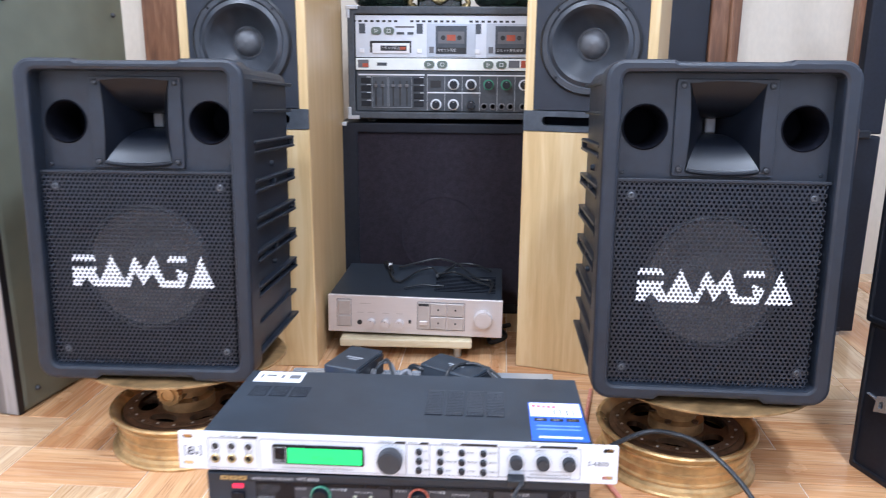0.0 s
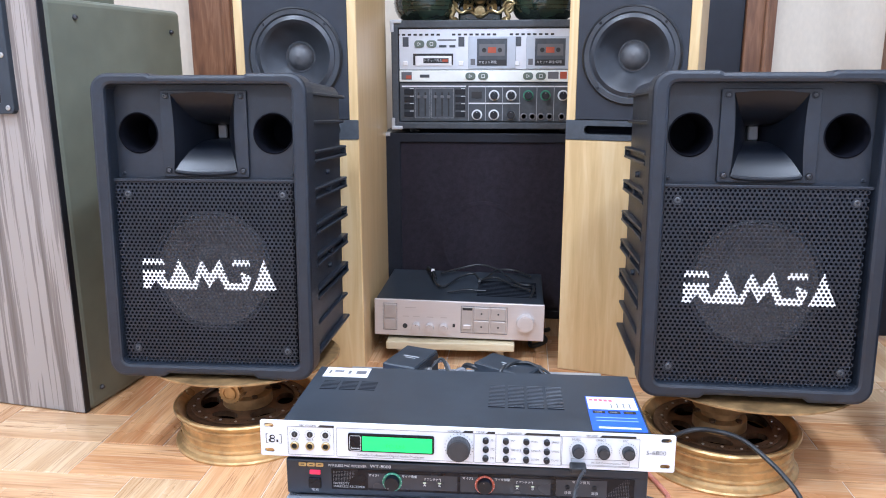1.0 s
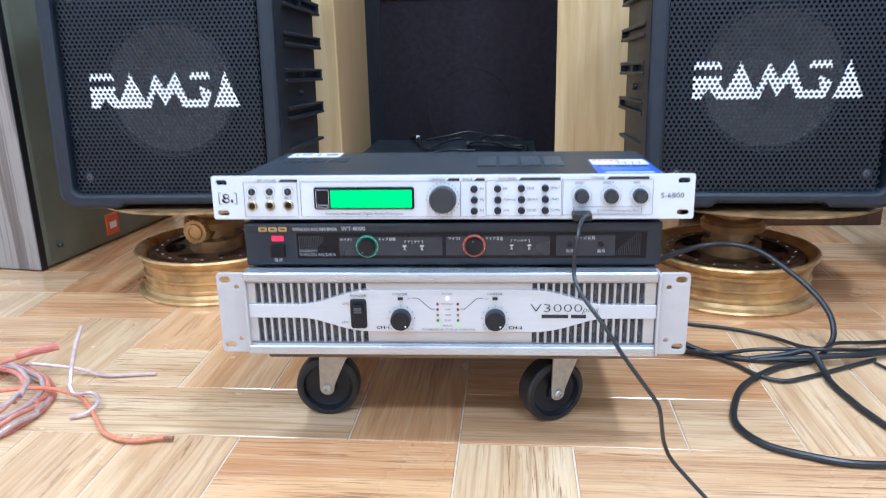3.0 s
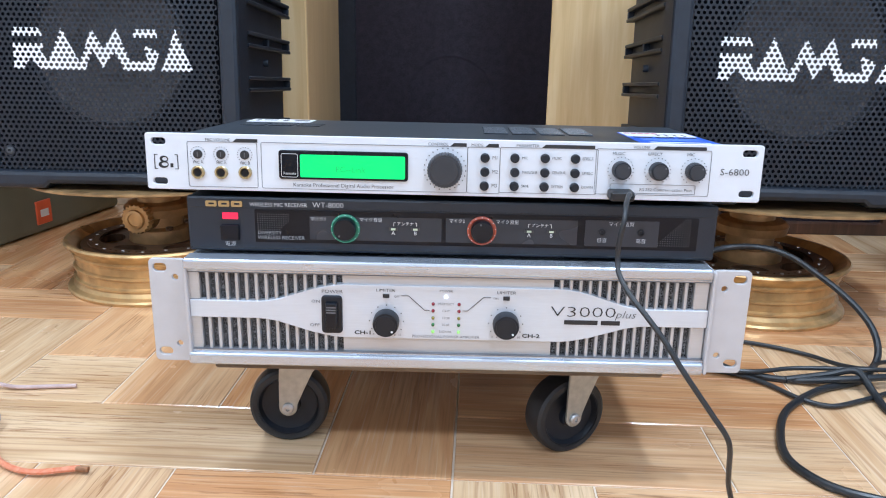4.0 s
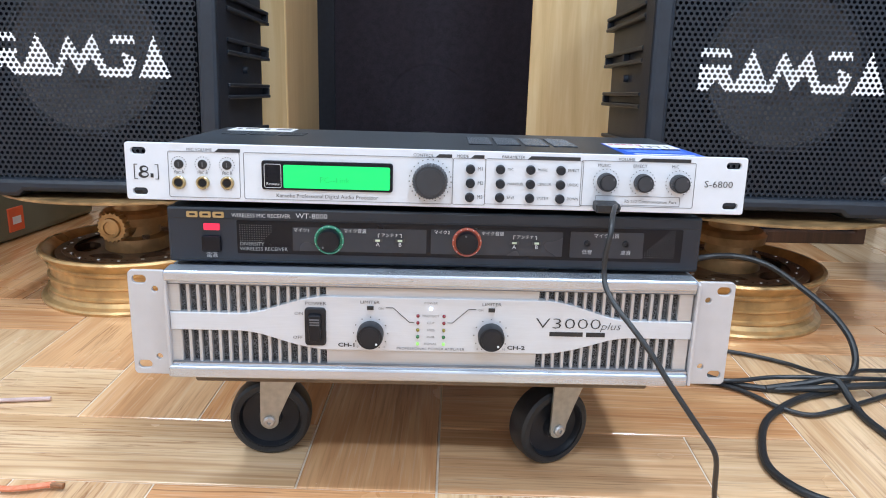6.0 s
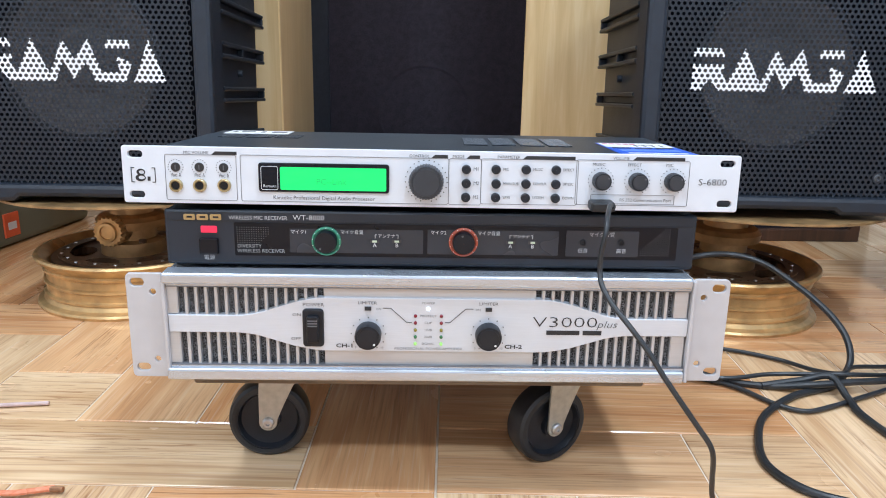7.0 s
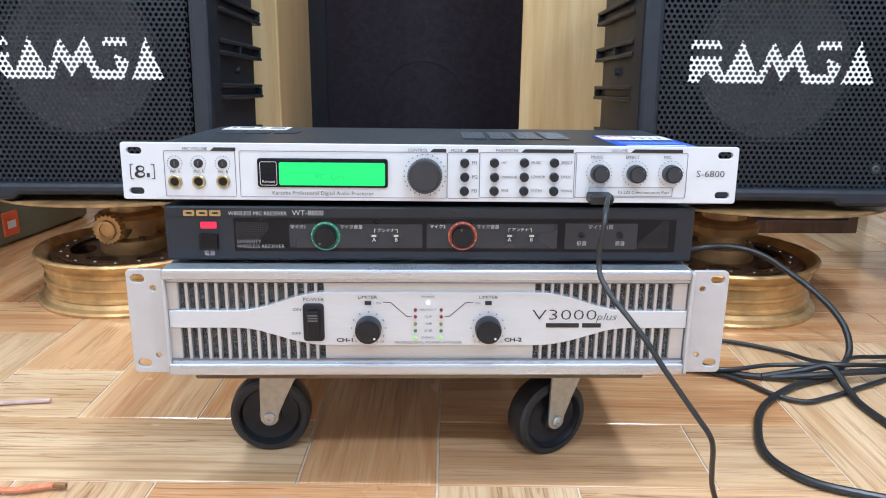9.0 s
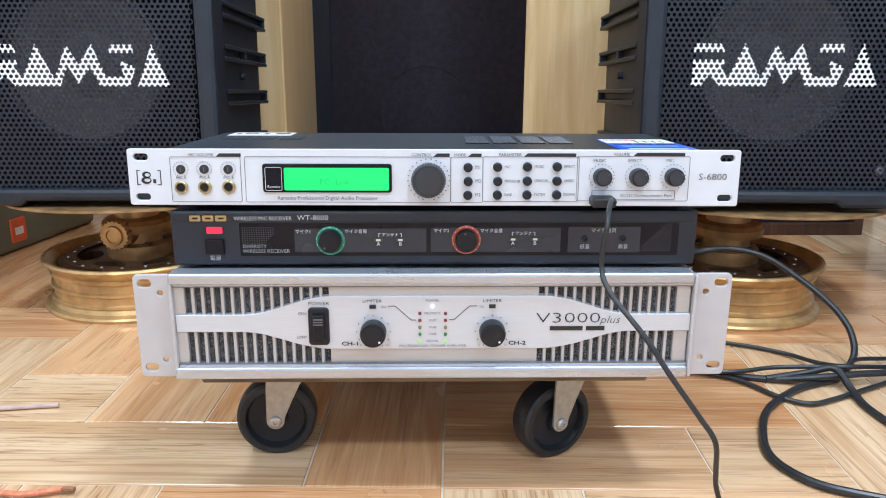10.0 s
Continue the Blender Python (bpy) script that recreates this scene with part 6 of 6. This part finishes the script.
# ---- laminate-fronted loudspeaker cabinet ----
def laminate_cabinet():
    t = thing("large_speaker", "large loudspeaker with grey wood-grain front and olive sides", "loudspeaker", pose(-0.622, 1.432, 0, 0, 0, -10))
    W, D, H = 0.56, 0.46, 0.838
    part("carcass", bx((-W, 0.014, 0.0), (0.0, D, H), 0.012, 3), M_GREEN, t, "olive-grey painted carcass")
    part("front_board", bx((-W + 0.002, 0.0, 0.002), (-0.004, 0.018, H + 0.20), 0.002), M_GREYWOOD, t, "grey wood-grain laminate front")
    part("edge_band", bx((-0.0042, 0.0010, 0.002), (-0.0016, 0.0170, H - 0.002), 0.0008), M_KNOB, t, "dark edge band")
    part("top_box", bx((-W, 0.016, H), (-0.10, D - 0.10, H + 0.20), 0.01, 2), M_GREEN, t)
    # horn bezel
    bz = part("bezel", plate(rrect(-0.47, 0.620, -0.070, 0.900, 0.012, 4), -0.012, 0.0, [rrect(-0.44, 0.640, -0.098, 0.715, 0.006, 3), rrect(-0.44, 0.745, -0.098, 0.880, 0.006, 3)], bev=0.002), M_CASE, t, "dark grey moulded bezel")
    part("opening", bx((-0.445, -0.003, 0.635), (-0.094, -0.001, 0.885)), M_HORN, bz)
    part("badge", bx((-0.150, -0.0135, 0.722), (-0.102, -0.0118, 0.738)), M_ORANGE, bz, "orange lettering bar")
    for z in (0.632, 0.730, 0.885):
        screw(-0.083, z, bz, -0.012, 0.005)
    for y, zs in ((0.094, 0.803), (0.416, 0.788), (0.054, 0.040)):
        for z in (zs,):
            part("stud", lathe([(0.0055, 0), (0.0055, 0.003), (0.003, 0.007), (0.0001, 0.007)], 12, "x", (0.0, y, z)), M_DARKBOLT, t, "small dark bolt")
    part("badge", bx((-0.001, 0.197, 0.018), (0.003, 0.237, 0.063), 0.001), M_ORANGE, t, "orange square badge")
    part("badge_bar", bx((0.0025, 0.206, 0.032), (0.0035, 0.228, 0.046)), M_STICKER, t)
    return t


laminate_cabinet()


# ---- black speakers at the side ----
def black_stack(name, label, m, W, D, H, logo):
    t = thing(name, label, "loudspeaker", m, "black stacked loudspeakers")
    part("cabinet", bx((0, 0.006, 0), (W, D, H), 0.006, 2), M_KNOB, t)
    part("front_rim", plate(rrect(0, 0, W, H, 0.006, 3), -0.004, 0.006, [rrect(0.008, 0.010, W - 0.008, H - 0.008, 0.004, 2)], bev=0.002), M_KNOB, t)
    part("cloth", bx((0.006, 0.001, 0.008), (W - 0.006, 0.004, H - 0.006)), M_DARKTOLEX, t, "black cloth front")
    if logo:
        b = plate([(0.036, 0.120), (0.062, 0.128), (0.060, 0.158), (0.040, 0.150)], -0.006, 0.001, [[(0.045, 0.130), (0.054, 0.133), (0.053, 0.145), (0.046, 0.142)]])
        plate([(0.016, 0.146), (0.040, 0.140), (0.040, 0.143)], -0.005, 0.001, bm=b)
        plate([(0.068, 0.128), (0.092, 0.135), (0.090, 0.162), (0.068, 0.156)], -0.006, 0.001, bm=b)
        part("maker_mark", b, M_LOGO, t, "chrome badge")
    return t


black_stack("black_speaker", "black cloth-fronted loudspeaker standing on the floor", pose(0.958, 1.345, 0, 0, 0, -72), 0.46, 0.34, 0.272, True)
black_stack("black_speaker", "black cloth-fronted loudspeaker on top of another", pose(0.950, 1.345, 0.2725, 0, 0, -72), 0.46, 0.34, 0.32, False)


def column(m):
    t = thing("column_speaker", "tall narrow black column loudspeaker", "loudspeaker", m)
    for z0, z1 in ((0.012, 0.52), (0.525, 1.25)):
        part("cabinet", bx((0, 0, z0), (0.064, 0.034, z1), 0.004, 2), M_DARKTOLEX, t)
    part("joint_handle", bx((0.004, -0.012, 0.515), (0.034, 0.002, 0.535), 0.003), M_KNOB, t)
    for x in (0.008, 0.026):
        for y in (0.008, 0.026):
            part("foot", lathe([(0.006, 0), (0.007, 0.004), (0.006, 0.012)], 16, "z", (x, y, 0)), M_BOLT, t)
    part("foot_rail", bx((0.004, -0.003, 0.012), (0.03, 0.001, 0.022)), M_KNOB, t)
    return t


column(pose(1.206, 2.01, 0))


def framed_cabinet():
    t = thing("wood_framed_speaker", "low mahogany-framed speaker with dark grille", "loudspeaker", pose(0.72, 1.755, 0))
    W, H, D = 0.374, 0.56, 0.22
    part("cabinet", bx((0, 0.014, 0), (W, D, H), 0.003), M_DARKMAHOG, t)
    part("frame", plate(rrect(0, 0, W, H, 0.002, 1), 0.0, 0.016, [rrect(0.024, 0.026, W - 0.022, H - 0.026, 0.002, 1)], bev=0.003), M_DARKMAHOG, t, "mahogany frame")
    part("grille", bx((0.02, 0.010, 0.02), (W - 0.02, 0.013, H - 0.02)), M_CLOTH, t, "dark cloth grille")
    return t


framed_cabinet()


# ---- cables on the floor ----
def cable(name, label, pts, r, mat, n=8, seg=10, m=None):
    t = thing(name, label, "cable", pose(0, 0, 0))
    part("cord", tube(pts, r, seg, n), mat, t, smooth=True)
    return t


usb = cable("data_lead", "thin black data lead plugged into the front port", [(0.3340, 0.806, 0.2635), (0.3303, 0.798, 0.2665), (0.3255, 0.781, 0.2690), (0.3200, 0.763, 0.2660), (0.3173, 0.753, 0.2570), (0.3147, 0.752, 0.2422), (0.3146, 0.751, 0.2280), (0.3154, 0.744, 0.2195), (0.3206, 0.732, 0.2100), (0.3294, 0.719, 0.2000), (0.3398, 0.709, 0.1870), (0.3499, 0.702, 0.1717), (0.3600, 0.698, 0.1575), (0.3735, 0.695, 0.1390), (0.3825, 0.693, 0.1265), (0.3865, 0.694, 0.1160), (0.3910, 0.702, 0.0952), (0.3952, 0.708, 0.0777), (0.4030, 0.710, 0.0600), (0.419, 0.702, 0.0430), (0.434, 0.692, 0.029), (0.452, 0.672, 0.014), (0.480, 0.640, 0.004), (0.53, 0.60, 0.003), (0.60, 0.56, 0.003)], 0.0019, M_CABLE)
part("plug", bx((0.3190, 0.811, 0.2580), (0.3375, 0.8265, 0.2655), 0.0015, 2), M_RUBBER, usb, "moulded black plug")
part("strain_relief", tube([(0.333, 0.817, 0.2620), (0.3340, 0.808, 0.2632), (0.3318, 0.801, 0.2655)], 0.0032, 10, 4, taper=0.75), M_RUBBER, usb)

Z = 0.0043
cable("speaker_cable", "thick black speaker cable looping across the tiles", [(0.405, 1.03, 0.150), (0.44, 1.10, 0.115), (0.50, 1.19, 0.104), (0.564, 1.232, 0.109), (0.605, 1.215, 0.116), (0.642, 1.20, 0.108), (0.675, 1.172, 0.087), (0.692, 1.15, 0.073), (0.705, 1.128, 0.058), (0.713, 1.108, 0.040), (0.710, 1.088, 0.020), (0.690, 1.065, 0.008), (0.665, 1.045, Z), (0.610, 1.020, Z), (0.556, 0.972, Z), (0.527, 0.918, Z), (0.516, 0.872, Z), (0.532, 0.832, Z), (0.568, 0.810, Z), (0.620, 0.795, Z), (0.72, 0.800, Z)], 0.0041, M_CABLE)
cable("speaker_cable", "black cable lying across the tiles", [(0.40, 1.16, 0.10), (0.45, 1.12, 0.04), (0.505, 1.078, 0.014), (0.545, 1.062, Z), (0.593, 1.046, Z), (0.640, 1.034, 0.012), (0.690, 1.038, 0.014), (0.750, 1.055, 0.010), (0.86, 1.10, Z), (1.0, 1.12, Z)], 0.0041, M_CABLE)
cable("power_lead", "thin black lead bundled on the tiles", [(0.42, 1.20, 0.02), (0.50, 1.185, Z), (0.59, 1.155, 0.004), (0.640, 1.125, 0.004), (0.662, 1.080, 0.010), (0.680, 1.052, 0.018), (0.715, 1.085, 0.012), (0.785, 1.108, 0.004), (0.90, 1.14, 0.004)], 0.0027, M_CABLE)
cable("power_lead", "thin black lead bundled on the tiles", [(0.44, 1.10, 0.004), (0.535, 1.055, 0.010), (0.60, 1.062, 0.012), (0.655, 1.050, 0.018), (0.690, 1.045, 0.020), (0.76, 1.068, 0.010), (0.90, 1.10, 0.004)], 0.0027, M_CABLE)
cable("power_lead", "thin black lead curling under the bundle", [(0.43, 1.09, 0.004), (0.52, 1.065, 0.004), (0.556, 1.040, 0.004), (0.580, 1.002, 0.004), (0.606, 0.984, 0.004), (0.640, 0.995, 0.004), (0.690, 1.020, 0.004), (0.75, 1.050, 0.004)], 0.0027, M_CABLE)
cable("speaker_cable", "black cable running forward over the tiles", [(0.585, 1.046, 0.005), (0.630, 1.046, 0.012), (0.660, 1.040, 0.020), (0.666, 1.010, 0.008), (0.664, 0.978, Z), (0.668, 0.930, Z), (0.672, 0.905, Z), (0.685, 0.860, Z), (0.72, 0.80, Z)], 0.0041, M_CABLE)
cable("signal_lead", "very thin black lead knotted on the tiles", [(0.745, 1.040, 0.004), (0.765, 1.000, 0.003), (0.800, 0.975, 0.003), (0.840, 0.985, 0.003), (0.850, 0.955, 0.003), (0.835, 0.935, 0.003), (0.845, 0.985, 0.006), (0.800, 0.915, 0.003), (0.745, 0.855, 0.003), (0.735, 0.830, 0.003), (0.745, 0.790, 0.003), (0.78, 0.76, 0.003)], 0.0021, M_CABLE)
cable("red_lead", "thin red lead looping on the tiles beside the rim", [(0.535, 1.62, 0.005), (0.505, 1.48, 0.005), (0.482, 1.36, 0.005), (0.494, 1.295, 0.005), (0.507, 1.258, 0.005), (0.520, 1.215, 0.005), (0.524, 1.192, 0.005), (0.512, 1.180, 0.005), (0.480, 1.178, 0.005), (0.440, 1.170, 0.005)], 0.0042, M_REDWIRE)

coil = thing("speaker_wire_coil", "coil of transparent red copper speaker wire on the tiles", "wire", pose(0, 0, 0))
for k, (rx, ry, dx, dy, z, mt) in enumerate(((0.150, 0.125, 0.0, 0.0, 0.004, M_REDWIRE), (0.155, 0.118, -0.004, -0.008, 0.008, M_CLEARWIRE), (0.140, 0.112, 0.004, 0.004, 0.012, M_REDWIRE),
                                             (0.146, 0.106, -0.008, 0.006, 0.015, M_CLEARWIRE), (0.128, 0.098, -0.010, 0.000, 0.018, M_REDWIRE), (0.134, 0.092, -0.014, 0.010, 0.021, M_CLEARWIRE))):
    pts = [(-0.455 + dx + rx * math.cos(2 * math.pi * i / 22), 0.885 + dy + ry * math.sin(2 * math.pi * i / 22), z + 0.003 * math.sin(3 * i + k)) for i in range(23)]
    part("turn", tube(pts, 0.0031, 8, 4), mt, coil, smooth=True)
for pts, r, mt, nm in (
    ([(-0.60, 0.80, 0.016), (-0.50, 0.855, 0.024), (-0.43, 0.925, 0.028), (-0.39, 0.980, 0.030), (-0.352, 1.012, 0.030)], 0.0030, M_REDWIRE, "wire_end"),
    ([(-0.39, 0.980, 0.032), (-0.370, 1.000, 0.034), (-0.350, 1.014, 0.032)], 0.0052, M_REDWIRE, "wrap"),
    ([(-0.50, 0.83, 0.024), (-0.42, 0.875, 0.024), (-0.33, 0.915, 0.020), (-0.275, 0.915, 0.010), (-0.250, 0.895, 0.006), (-0.225, 0.865, 0.005), (-0.200, 0.835, 0.005), (-0.165, 0.820, 0.005), (-0.125, 0.828, 0.005)], 0.0027, M_ORANGEWIRE, "wire_end"),
    ([(-0.128, 0.827, 0.005), (-0.117, 0.826, 0.005)], 0.0026, M_COPPER, "bare_end"),
    ([(-0.38, 0.985, 0.020), (-0.320, 0.992, 0.010), (-0.275, 0.984, 0.004), (-0.24, 0.988, 0.003), (-0.208, 0.992, 0.003)], 0.0023, M_CLEARWIRE, "wire_end"),
    ([(-0.262, 0.872, 0.004), (-0.245, 0.880, 0.005), (-0.240, 0.900, 0.010), (-0.255, 0.915, 0.014), (-0.275, 0.905, 0.020), (-0.283, 0.925, 0.040), (-0.284, 0.945, 0.065), (-0.281, 0.96, 0.085)], 0.0026, M_CLEARWIRE, "wire_end")):
    part(nm, tube(pts, r, 8, 6), mt, coil, smooth=True)


# ---- wood-look tiles ----
U, V_, YAW = 0.1245, 0.1155, -1.8
base = pose(0.2035, 0.8325, 0, 0, 0, YAW)
planks = [(-2, 0, -1, 0), (0, 1, -4, 0), (1, 5, -1, 0), (0, 2, 0, 1), (2, 3, 0, 1), (0, 3, 1, 2), (0, 3, 2, 3), (3, 4, 0, 3), (4, 5, 0, 3), (-1, 0, 0, 4), (-5, -1, 0, 1),
          (-2, -1, 1, 5), (-3, -2, 1, 4), (-4, -3, 2, 5), (-4, -3, 1, 2), (-5, -4, 1, 3), (-9, -5, 1, 2), (-6, -4, 3, 4), (-6, -5, 4, 8), (-5, -4, 4, 8), (-7, -6, 3, 4), (-8, -7, 3, 4), (-8, -6, 4, 5), (-7, -6, 5, 9), (-8, -7, 5, 9), (-9, -5, 2, 3), (1, 5, 3, 4), (0, 1, 3, 7), (-3, -2, -4, 0), (-4, -3, -4, 0), (-8, -4, -1, 0),
          (1, 3, 4, 5), (3, 7, 4, 5), (1, 5, 5, 6), (1, 5, 6, 7), (5, 9, 3, 4), (5, 9, 5, 6), (5, 9, 6, 7)]
PALE_TILES = {(-5, -1, 0, 1), (2, 3, 0, 1), (3, 4, 0, 3), (4, 5, 0, 3), (0, 1, -4, 0), (-3, -2, -4, 0), (-4, -3, -4, 0), (-5, -4, 1, 3), (-4, -3, 1, 2), (-7, -6, 3, 4), (-8, -7, 3, 4), (-8, -6, 4, 5), (-8, -4, -1, 0)}
taken = set()
for i0, i1, j0, j1 in planks:
    assert not taken & {(i, j) for i in range(i0, i1) for j in range(j0, j1)}
    taken |= {(i, j) for i in range(i0, i1) for j in range(j0, j1)}
I0, I1, J0, J1 = -18, 14, -28, 17
for j in range(J0, J1):
    for i in range(I0, I1):
        if (i, j) in taken:
            continue
        k = (i - j) % 8 if i > 0 else (i + j) % 8
        flat_ok = 0
        while flat_ok < 4 and i + flat_ok < I1 and (i + flat_ok, j) not in taken:
            flat_ok += 1
        up_ok = 0
        while up_ok < 4 and j + up_ok < J1 and (i, j + up_ok) not in taken:
            up_ok += 1
        box_ = (i, i + flat_ok, j, j + 1) if (k < 4 and flat_ok > 1) or up_ok < 2 else (i, i + 1, j, j + up_ok)
        planks.append(box_)
        taken |= {(a, b) for a in range(box_[0], box_[1]) for b in range(box_[2], box_[3])}
shapes = {}


def tile_mesh(nu, nv, mat, turned):
    """A tile with eased edges, its long side along its own x."""
    if (nu, nv, mat.name, turned) not in shapes:
        lx, ly = (nv * V_, nu * U) if turned else (nu * U, nv * V_)
        g = 0.0010
        b = bmesh.new()
        lo = [b.verts.new((x, y, -0.004)) for x, y in ((-lx / 2 + g, -ly / 2 + g), (lx / 2 - g, -ly / 2 + g), (lx / 2 - g, ly / 2 - g), (-lx / 2 + g, ly / 2 - g))]
        md = [b.verts.new((v.co.x, v.co.y, -0.0006)) for v in lo]
        e = 0.0008
        hi = [b.verts.new((v.co.x - math.copysign(e, v.co.x), v.co.y - math.copysign(e, v.co.y), 0.0)) for v in lo]
        for r1, r2 in ((lo, md), (md, hi)):
            for q in range(4):
                b.faces.new((r1[q], r1[(q + 1) % 4], r2[(q + 1) % 4], r2[q]))
        b.faces.new(hi)
        me = bpy.data.meshes.new("tile")
        b.to_mesh(me)
        b.free()
        me.materials.append(mat)
        shapes[(nu, nv, mat.name, turned)] = me
    return shapes[(nu, nv, mat.name, turned)]


near = lambda q: abs((q[0] + q[1]) / 2) * 0.8 + abs((q[2] + q[3]) / 2 - 2)
planks.sort(key=near)
rest = bmesh.new()
for n_, (i0, i1, j0, j1) in enumerate(planks):
    nu, nv = i1 - i0, j1 - j0
    light = (i0, i1, j0, j1) in PALE_TILES if n_ < 60 else (i0 * 7 + j0 * 5) % 11 < 4
    turned = nu < nv or (nu == nv and i0 < -5)
    me = tile_mesh(nu, nv, M_TILE_PALE if light else M_TILE_WARM, turned)
    m = base @ pose((i0 + i1) / 2 * U, (j0 + j1) / 2 * V_, 0, 0, 0, 90 if turned else 0)
    if n_ < 300:
        ob = new("tile", me)
        ob.parent = floor
        ob.matrix_basis = m
    else:
        k = len(rest.verts)
        rest.from_mesh(me)
        rest.verts.ensure_lookup_table()
        for v in rest.verts[k:]:
            v.co = m @ v.co
far = link("far_tiles", rest, M_TILE_WARM, floor)
far["kind"] = "stuff"
